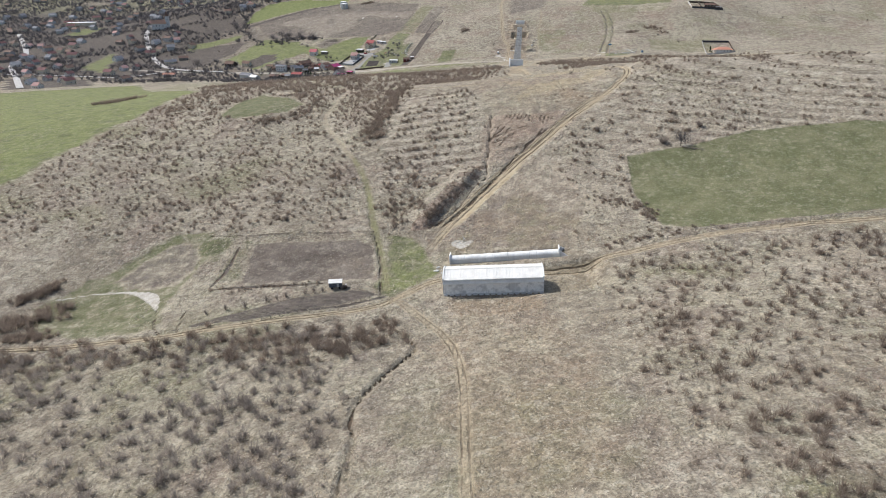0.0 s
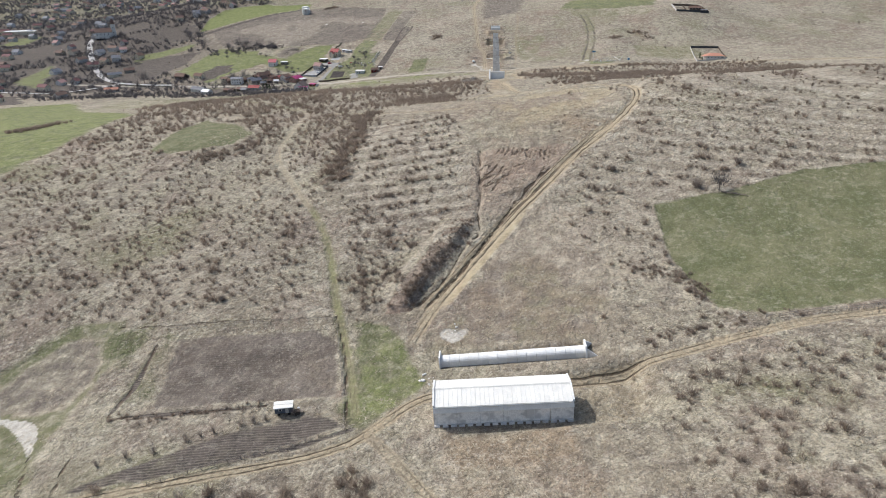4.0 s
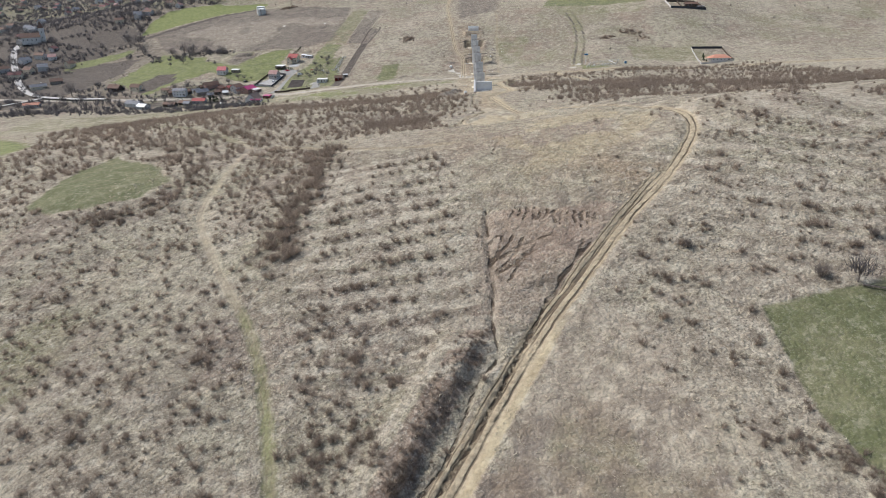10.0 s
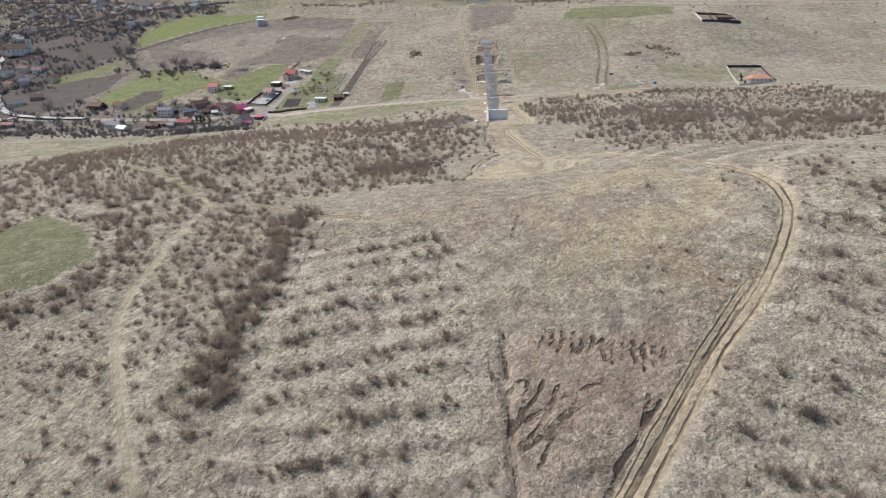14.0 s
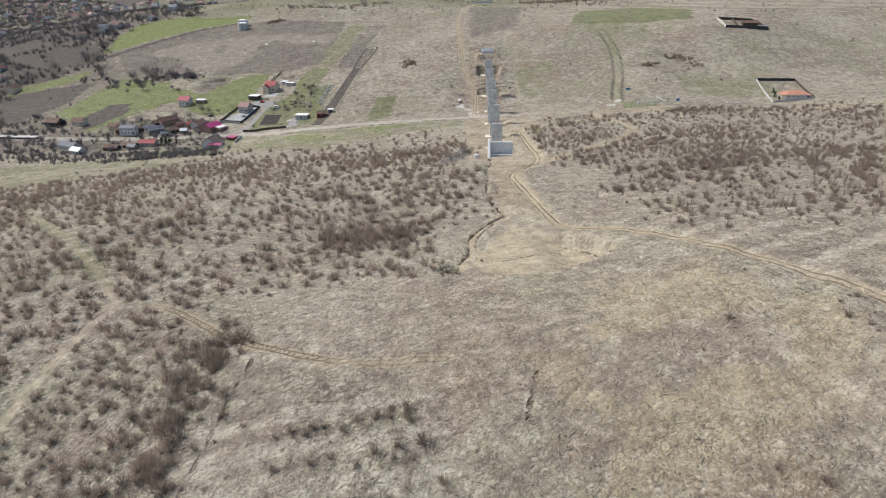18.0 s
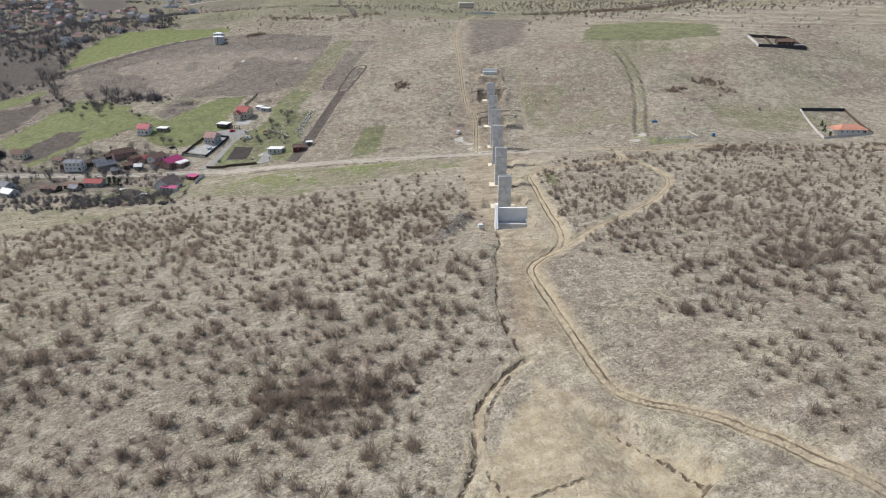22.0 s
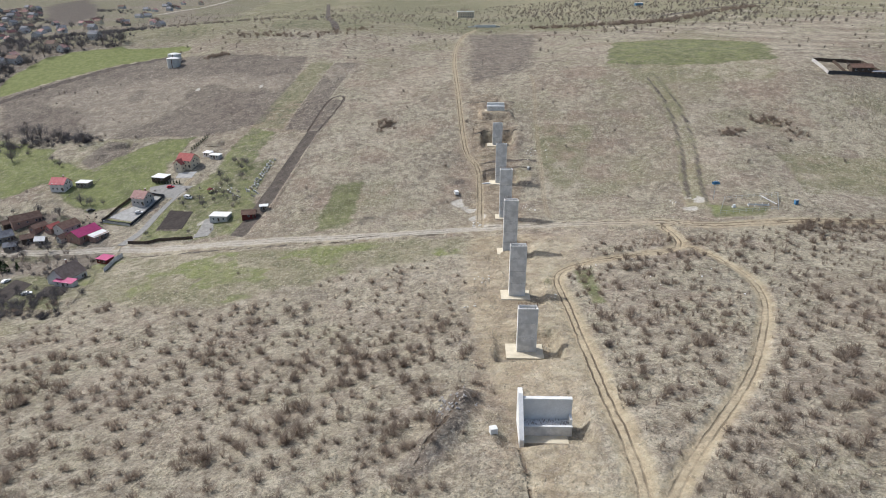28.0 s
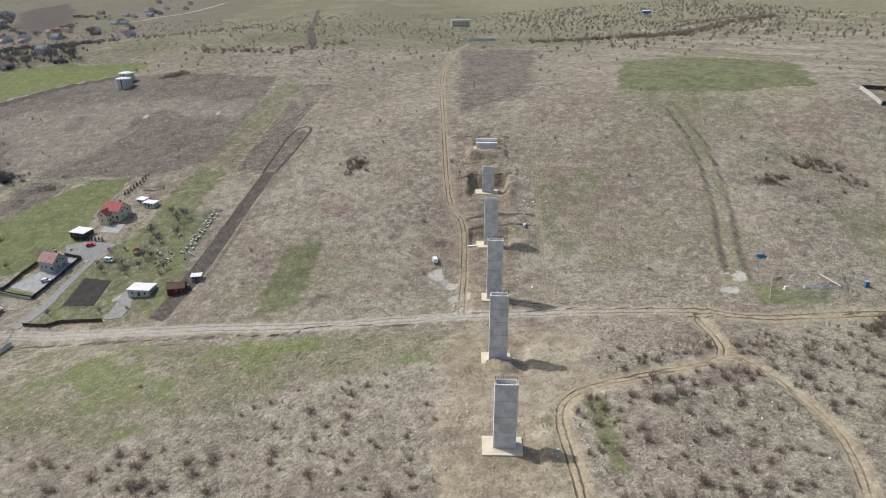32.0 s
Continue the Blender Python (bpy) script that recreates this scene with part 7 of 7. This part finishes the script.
# gas regulating station by the valley road
def station():
    m = thing("lattice_mast", stand(196.5, 776.5), "steel pole with a blue equipment platform", "mast")
    part("pole", tube((0, 0, -0.5), (0, 0, 10), 0.16, 0.12, 8), STEEL_GREY, m)
    pl = part("platform", box((-1.7, -0.8, 8.2), (1.7, 0.8, 8.35), 0.03), STEEL_BLUE, m, "blue steel platform")
    for s in (-1, 1):
        part("railing", box((-1.7, s * 0.78 - 0.03, 8.35), (1.7, s * 0.78 + 0.03, 9.3)), STEEL_BLUE, pl)
    part("transformer", box((-0.8, -0.5, 8.4), (0.8, 0.5, 9.6), 0.08), STEEL_BLUE, m, "blue transformer box")
    part("crossarm", box((-1.5, -0.08, 9.7), (1.5, 0.08, 9.85)), STEEL_GREY, m)
    for x in (-1.2, 0, 1.2):
        part("insulator", tube((x, 0, 9.85), (x, 0, 10.25), 0.07, 0.05, 6), PLASTIC_WHITE, m)
    c = thing("gas_cabinet", stand(230.5, 760.5, 10), "dark blue metal cabinet by a fence", "cabinet")
    part("body", box((-0.9, -0.6, -0.3), (0.9, 0.6, 2.2), 0.05), STEEL_BLUE, c)
    part("roof", box((-1.0, -0.7, 2.2), (1.0, 0.7, 2.3)), STEEL_GREY, c)
    p = thing("gas_pipework", stand(213, 763, -12), "grey pipework with valves on the grass", "pipework")
    for y in (-0.8, 0.0, 0.8):
        part("pipe", tube((-5, y, 0.5), (5, y, 0.5), 0.13, 0.13, 8), STEEL_GREY, p)
    for x in (-5, -2, 1, 4):
        part("support", box((x - 0.1, -1.0, -0.5), (x + 0.1, 1.0, 0.38)), CONCRETE, p)
        part("valve", tube((x + 0.5, 0, 0.5), (x + 0.5, 0, 1.3), 0.12, 0.2, 8), PLASTIC_WHITE, p)
    b = thing("white_boom", stand(219, 766, 0), "white slanting pole over pipework", "pole")
    part("pole", tube((-2.5, 2.5, 2.4), (2.5, -4.0, 0.0), 0.22, 0.22, 8), PLASTIC_WHITE, b)
    part("prop", tube((-2.2, 2.1, -0.4), (-2.2, 2.1, 2.3), 0.08, 0.08, 6), STEEL_GREY, b)
    g = thing("gas_meter", stand(201.5, 765), "small white meter box on a slab", "meter")
    part("box", box((-0.6, -0.4, 0.3), (0.6, 0.4, 1.4), 0.03), PLASTIC_WHITE, g)
    part("slab", box((-0.9, -0.7, -0.4), (0.9, 0.7, 0.3)), CONCRETE, g)


station()


# far buildings across the slope
def far_buildings():
    t = thing("apartment_building", stand(153.5, 1500), "long pale building far up the slope", "building")
    part("wall", box((-12.5, -5, -4), (12.5, 5, 8.5), 0.05), PLASTER_CREAM, t)
    part("roof", box((-13.2, -5.7, 8.5), (13.2, 5.7, 9.2), 0.05), ROOF_PALE, t)
    for k in range(7):
        for z in (2.0, 5.5):
            window(t, pose(-10.5 + 3.5 * k, -5, z), 1.4, 1.6)
    b = thing("retaining_wall", stand(142, 1217), "long pale concrete retaining wall", "wall")
    part("wall", box((-12, -0.6, -3), (12, 0.6, 2.2), 0.05), CONCRETE_PALE, b)
    part("coping", box((-12.2, -0.9, 2.2), (12.2, 0.9, 2.5), 0.03), CONCRETE_PALE, b)
    part("wing", box((-19, 0.2, -3), (-12, 1.0, 1.2), 0.05), CONCRETE, b)
    part("wing", box((12, 0.2, -3), (17, 1.0, 1.2), 0.05), CONCRETE, b)
    flat_shed("blue_hut", 12, 6, 4, STEEL_BLUE, ROOF_PALE, "blue hut with a pale roof", stand(446, 1560), "hut")


far_buildings()


# ---- the village behind: houses along the streets, gardens and bare trees ----
HOUSE_SPOTS = [(-416, 1042), (-414, 966), (-436, 1006), (-421, 1016), (-405, 1010), (-401, 973), (-361, 912), (-682, 1220), (-721, 1211), (-710, 1165), (-737, 1138), (-622, 1023), (-600, 1000), (-569, 982), (-593, 1056), (-542, 916), (-642, 974), (-618, 921), (-550, 868), (-517, 842), (-490, 854), (-572, 1048), (-622, 1246), (-574, 1240), (-533, 1085), (-476, 1014), (-448, 975), (-497, 1019), (-385, 783), (-441, 761), (-452, 718), (-485, 761)]
FAR_SPOTS = [(-439, 1498), (-320, 1533), (-422, 1987), (-390, 2079), (-395, 1604), (-431, 1598), (-406, 1428), (-266, 1193), (-336, 1137), (-330, 1154), (-488, 1455), (-490, 1498), (-590, 1752), (-630, 1755), (-377, 1577), (-352, 1640), (-448, 2035), (-430, 2081), (-706, 1843), (-551, 1647), (-699, 1935), (-504, 2264), (-420, 2228), (-300, 1172), (-445, 1453), (-285, 1161), (-450, 1475), (-508, 796), (-372, 978), (-357, 1121), (-612, 1170), (-636, 1155), (-608, 951), (-559, 932), (-552, 973), (-421, 859), (-407, 865), (-424, 1466), (-387, 1465), (-376, 1452), (-357, 1524), (-339, 1590), (-452, 1900), (-404, 1950), (-543, 1571), (-482, 1478), (-412, 1371), (-333, 1130), (-323, 1141), (-436, 1562), (-391, 1598), (-395, 1735), (-445, 2000), (-594, 1736), (-692, 1933), (-279, 1440)]


def make_types():
    mats = [(PLASTER_GREY, TILE_MAROON), (PLASTER_CREAM, TILE_BROWN), (PLASTER_WHITE, TILE_GREY), (PLASTER_GREY, TILE_BROWN), (PLASTER_WHITE, TILE_ROSE), (PLASTER_GREY, TILE_GREY), (WOOD_GREY, TILE_BROWN), (PLASTER_CREAM, TILE_MAROON)]
    words = ["grey house with a maroon tile roof", "cream house with a brown roof", "white house with a grey roof", "grey house with a brown roof", "white house with a faded rose roof", "grey house with a slate-grey roof", "grey wooden building with a brown roof", "cream house with a maroon tile roof"]
    out = []
    for k, ((wall, roof), label) in enumerate(zip(mats, words)):
        w, d = 9 + 1.6 * (k % 4), 7.5 + 0.6 * (k % 3)
        out.append(gable_house("village_house", w, d, 3.2 + 1.2 * (k % 2), 2.6 + 0.3 * (k % 3), wall, roof, label + " in the village", m=pose(0, 0, -500), windows=1, group="village houses", courses=False))
    return out


TYPES = make_types()
_rng = np.random.RandomState(17)
_spots = [(x, y, True) for x, y in HOUSE_SPOTS + FAR_SPOTS]
_tries = 0
while len(_spots) < 275 and _tries < 4000:
    _tries += 1
    _x, _y = _rng.uniform(-900, -400), _rng.uniform(760, 1950)
    if _x > -430 - 0.35 * (_y - 1000) and _y > 1000 and _y < 1250 and _x > -520:
        continue
    if vnoise(np.array([_x]), np.array([_y]), 90, 4)[0] < 0.42 or min(math.hypot(_x - a, _y - b) for a, b, _ in _spots) < 17:
        continue
    if inside(np.array([_x]), np.array([_y]), SOILS[0], 4)[0] > 0.1:
        continue
    if inside(np.array([_x]), np.array([_y]), SLOPE_GREEN, 4)[0] > 0.1 or max(inside(np.array([_x]), np.array([_y]), g, 4)[0] for g in GREENS) > 0.1:
        continue
    _spots.append((_x, _y, False))
_used = 0
for _k, (_x, _y, _own) in enumerate(_spots):
    _turn = _rng.choice([-25, 65, -20, 70, 15, 80]) + _rng.uniform(-8, 8)
    _m = pose(_x, _y, at(_x, _y), 0, 0, _turn)
    if _used < len(TYPES):
        TYPES[_used].matrix_basis = _m
    else:
        copy_thing(TYPES[_rng.randint(len(TYPES))], _m)
    _used += 1
flat_shed("market_hall", 46, 14, 5, PLASTER_CREAM, ROOF_PALE, "long market hall with a pale green-grey roof", stand(-655, 1215, 8), "hall", 2)

_rng = np.random.RandomState(23)
TREES = [bare_tree("bare_tree", 8 + 1.5 * k, _rng, TWIGS_DEEP, "leafless grey-brown tree with a wide crown") for k in range(4)]
TREE_SPOTS = [(-196, 920), (-217, 948), (-238, 949), (-225, 955), (-247, 963), (-206, 955), (-285, 984), (-300, 1010), (-314, 1069), (-292, 996), (-308, 1040), (-128, 786), (-143, 806), (-160, 800), (-170, 812), (-118, 745), (-147, 753), (-189, 806), (-214, 806), (-160, 838), (-66, 858), (-72, 866), (-60, 872), (-76, 836), (-90, 856), (-70, 846), (-58, 862), (-155, 762), (-172, 760), (-198, 770), (-260, 830), (-270, 812), (-300, 822), (-320, 828), (-340, 800), (-355, 812), (-310, 805), (-285, 795), (-380, 760)]
SMALL_TREES = [(-88, 840), (-84, 846), (-79, 842), (-92, 846), (-70, 839), (-66, 845), (-62, 838), (-57, 834), (-74, 872), (-66, 882), (-58, 877), (-82, 855), (-101, 812), (-77, 808), (-212, 836), (-166, 807), (-160, 844), (-152, 855), (-146, 853), (-138, 852), (-176, 803), (-150, 806), (-195, 812), (-186, 800), (-140, 756), (-130, 734), (-155, 742), (-165, 750), (-112, 735), (-118, 728), (-200, 840), (-190, 852), (-174, 850), (-226, 927), (-218, 934), (-187, 910), (-240, 925)]
TREE_SPOTS += SMALL_TREES
BIG_TREES = [(-234, 967), (-211, 958), (-184, 944), (-222, 962), (-347, 1136), (-309, 1134), (-322, 1119), (-302, 1020), (-322, 1041), (-332, 1057), (-267, 1160), (-249, 1167), (-282, 1164), (-499, 1104), (-452, 1007), (-340, 1120), (-315, 1072), (-312, 1090), (-305, 1128), (-360, 1140), (-490, 1110), (-506, 1098), (-298, 1148), (-318, 1030), (-230, 1170), (-320, 850), (-318, 808), (-334, 787)]
_k = 0
for _x, _y in TREE_SPOTS + BIG_TREES:
    _big = (0.55 if -100 < _x < -50 else 0.7 if -200 < _x else 1.0) if _k < len(TREE_SPOTS) else _rng.uniform(1.2, 1.6)
    _m = Matrix.LocRotScale((_x, _y, at(_x, _y)), Euler((0, 0, _rng.uniform(0, 6.28))), (_big, _big, _big))
    if _k < 4:
        TREES[_k].matrix_basis = _m
    else:
        copy_thing(TREES[_rng.randint(4)], _m)
    _k += 1
for _k in range(110):
    _x, _y = _rng.uniform(-880, -330), _rng.uniform(780, 1650)
    if inside(np.array([_x]), np.array([_y]), SLOPE_GREEN, 4)[0] > 0.1:
        continue
    copy_thing(TREES[_rng.randint(4)], Matrix.LocRotScale((_x, _y, at(_x, _y)), Euler((0, 0, _rng.uniform(0, 6.28))), None))


def village_brush():
    rng = np.random.RandomState(29)
    x, y = rng.uniform(-950, -225, 21000), rng.uniform(775, 1900, 21000)
    keep = (vnoise(x, y, 45, 6) > 0.28) & (inside(x, y, SLOPE_GREEN, 4) < 0.1) & (inside(x, y, FIELD_VIVID, 4) < 0.1)
    for g in GREENS + SOILS:
        keep &= inside(x, y, g, 4) < 0.2
    for line, half, much, deep in ROADS:
        keep &= np.abs(off_line(x, y, line, half + 6)[0]) > half + 2
    keep &= ~((x > -300) & (y > 880) & (y < 1150))
    keep &= inside(x, y, GREY_FIELD, 4) < 0.1
    keep &= (y < 1260) | (rng.uniform(0, 1, len(x)) < ease((-430 - x) / 160))
    s = rng.uniform(1.2, 2.6, keep.sum())
    return np.stack([x[keep], y[keep], s], -1)


scatter("village_brush", village_brush(), SPARSE, TWIGS_DEEP, "dark bare orchard trees and bushes between houses", "brush", 31)
scatter("brush_valley", along([(-118, 735), (-150, 742), (-200, 752), (-260, 768), (-330, 790), (-400, 770)], 9.0, 420, 33, (1.0, 2.2)), SHRUBS, TWIGS_DEEP, "bare brush along the valley floor", "brush", 34)
scatter("brush_gardens", along([(-200, 800), (-170, 800), (-140, 795), (-128, 770)], 7.0, 60, 35, (0.8, 1.5)), SHRUBS, TWIGS_DARK, "bare bushes in village gardens", "brush", 36)
def yard_brush():
    rng = np.random.RandomState(57)
    x, y = rng.uniform(-245, -104, 900), rng.uniform(722, 856, 900)
    keep = (vnoise(x, y, 12, 8) > 0.42) & (np.maximum(inside(x, y, VILLAGE_YARDS, 3), inside(x, y, [(-185, 726), (-170, 748), (-150, 730), (-106, 716), (-104, 730), (-110, 722)], 5)) > 0.3)
    for line, half, much, deep in ROADS:
        keep &= np.abs(off_line(x, y, line, half + 3)[0]) > half + 1
    return np.stack([x[keep], y[keep], rng.uniform(0.5, 1.3, keep.sum())], -1)


scatter("yard_brush", yard_brush(), DENSE[:2] + SAPLINGS, TWIGS_DEEP, "dark bare bushes and fruit trees between yards", "brush", 39)
scatter("garden_edge_brush", along([(-190, 732), (-168, 730), (-145, 728.5), (-123, 724.5), (-105, 716)], 2.2, 80, 58, (0.6, 1.3)), DENSE, TWIGS_DEEP, "bare bushes along the lower edge of gardens", "brush", 40)
scatter("hedge_ridge", along([(-285, 985), (-262, 955), (-235, 958), (-205, 952), (-190, 952), (-178, 946)], 4.5, 90, 37, (1.0, 2.2)), DENSE, TWIGS_DEEP, "dark bare thicket at the end of a green field", "hedge", 38)


# ---- single bushes, the fallen tree, rubble ----
def big_bush(x, y, size, seed):
    rng = np.random.RandomState(seed)
    co, tris = twig_cloud(420, rng, 3.6 * size, 4.4 * size, 0.5, 0.035)
    me = mesh_from_arrays("bush", co, tris, TWIGS_DARK)
    o = tagged(new("bush", me), "round dense bare bush standing alone", "bush")
    o.matrix_basis = stand(x, y)


for _k, (_x, _y, _s) in enumerate(((101.8, 287.0, 1.25), (75.5, 305.0, 0.8), (121, 296, 0.8), (-68, 256, 0.7), (112, 118, 1.1), (96, 640, 0.9))):
    big_bush(_x, _y, _s, 300 + _k)
copy_thing(TREES[1], Matrix.LocRotScale((108.5, 283.0, at(108.5, 283)), Euler((0, 0, 1.0)), None))


def fallen_tree():
    t = thing("fallen_tree", stand(112.5, 279.0, -25, 0.2), "fallen leafless tree lying at a field edge", "fallen tree")
    part("trunk", tube((-4.5, 0.4, 0.5), (3, 0, 0.3), 0.28, 0.12, 7), BARK, t)
    rng = np.random.RandomState(77)
    bm = bmesh.new()
    for k in range(14):
        x = -3 + 0.5 * k
        tube((x, 0.1, 0.4), (x + rng.uniform(1, 3), rng.uniform(-2.5, 2.5), rng.uniform(0.2, 1.6)), 0.08, 0.02, 4, bm)
    part("branches", bm, BARK, t)


fallen_tree()


def rubble(name, x, y, r, n, seed, mat, label, big=0.5):
    rng = np.random.RandomState(seed)
    t = thing(name, stand(x, y), label, "rubble")
    z0 = at(x, y)
    for k in range(n):
        u, v = rng.normal(0, r, 2)
        s = rng.uniform(0.25, 1.0) * big
        bm = box((-s, -s * rng.uniform(0.4, 0.9), -s * 0.6), (s, s * rng.uniform(0.4, 0.9), s * 0.5), s * 0.25)
        part("lump", bm, mat, t, m=pose(u, v, at(x + u, y + v) - z0 + 0.1, rng.uniform(-25, 25), rng.uniform(-25, 25), rng.uniform(0, 180)))


def sapling(x, y, tall, seed):
    rng = np.random.RandomState(seed)
    t = thing("sapling", stand(x, y), "leafless young tree beside a ploughed strip", "sapling", "row of young trees")
    part("stem", tube((0, 0, -0.3), (0, 0, tall * 0.55), 0.06, 0.03, 5), BARK, t)
    co, tris = twig_cloud(70, rng, tall, tall * 0.7, 0.5, 0.035)
    o = new("crown", mesh_from_arrays("crown", co, tris, TWIGS_DARK))
    o.parent = t


for _k, (_x, _y) in enumerate(((-81, 188.8), (-74.8, 190.7), (-68.4, 191.8), (-61.5, 194.6), (-58.3, 195.9), (-55, 196.7), (-48.9, 198.6), (-46, 199.8), (-43, 200.5), (-36, 201.5))):
    sapling(_x, _y, 2.8 + 0.35 * (_k % 4), 400 + _k)


rubble("concrete_rubble", -2, 213, 1.6, 8, 1, DEBRIS, "pale broken concrete lumps beside a track", 0.7)
rubble("boulder_pile", 8.5, 232, 1.4, 5, 2, DEBRIS, "pale stones beside a patch of spilled concrete", 0.5)
rubble("spoil_rocks", 45, 614, 2.8, 44, 3, ROCK_GREY, "grey rocks on a spoil heap", 0.55)
rubble("gravel_heap", 68, 708, 2.2, 22, 4, DEBRIS, "scattered pale stones near a bridge pier", 0.35)
rubble("stones", 60.5, 686, 1.6, 6, 5, DEBRIS, "pale lumps of spilled concrete on the ground", 0.6)
rubble("stones", 74, 777, 1.8, 8, 6, DEBRIS, "pale lumps of concrete near the road", 0.7)
rubble("stones", 103, 790, 2.4, 9, 7, DEBRIS, "pale lumps of concrete beside a road", 0.6)
rubble("stones", 90, 684, 1.2, 4, 8, DEBRIS, "pale stones in a pier's shadow", 0.5)
rubble("stones", 118, 856, 5.0, 12, 9, DEBRIS, "scattered pale stones by an excavation", 0.6)
rubble("stones", 176, 778, 1.5, 5, 10, DEBRIS, "pale rubbish beside a gravel patch", 0.6)
rubble("litter", 140, 690, 16.0, 14, 11, PLASTIC_WHITE, "white litter scattered among bushes", 0.35)
rubble("yard_clutter", -140, 838, 5.0, 14, 12, WOOD_DARK, "dark scrap and timber lying on a yard", 0.8)
rubble("yard_clutter", -118, 862, 4.0, 10, 13, WOOD_GREY, "grey timber and scrap beside a yard", 0.8)
rubble("garden_clutter", -69, 852, 4.0, 10, 14, PLASTIC_WHITE, "pale clutter on the grass of a garden", 0.45)
_t = thing("concrete_block", stand(55.0, 601.5, 10), "single white concrete block on the ground", "block")
part("block", box((-0.9, -0.8, -0.3), (0.9, 0.8, 1.5), 0.06), CONCRETE_PALE, _t)
_t = thing("precast_beam", stand(86.5, 826.0, 5), "pale precast beam lying beside a track", "beam")
part("beam", box((-2.4, -0.6, -0.2), (2.4, 0.6, 0.8), 0.05), CONCRETE_PALE, _t)
_t = thing("concrete_block", stand(113.0, 836.5, 70), "pale concrete block near a pier", "block")
part("block", box((-1.2, -0.6, -0.3), (1.2, 0.6, 1.1), 0.06), CONCRETE_PALE, _t)
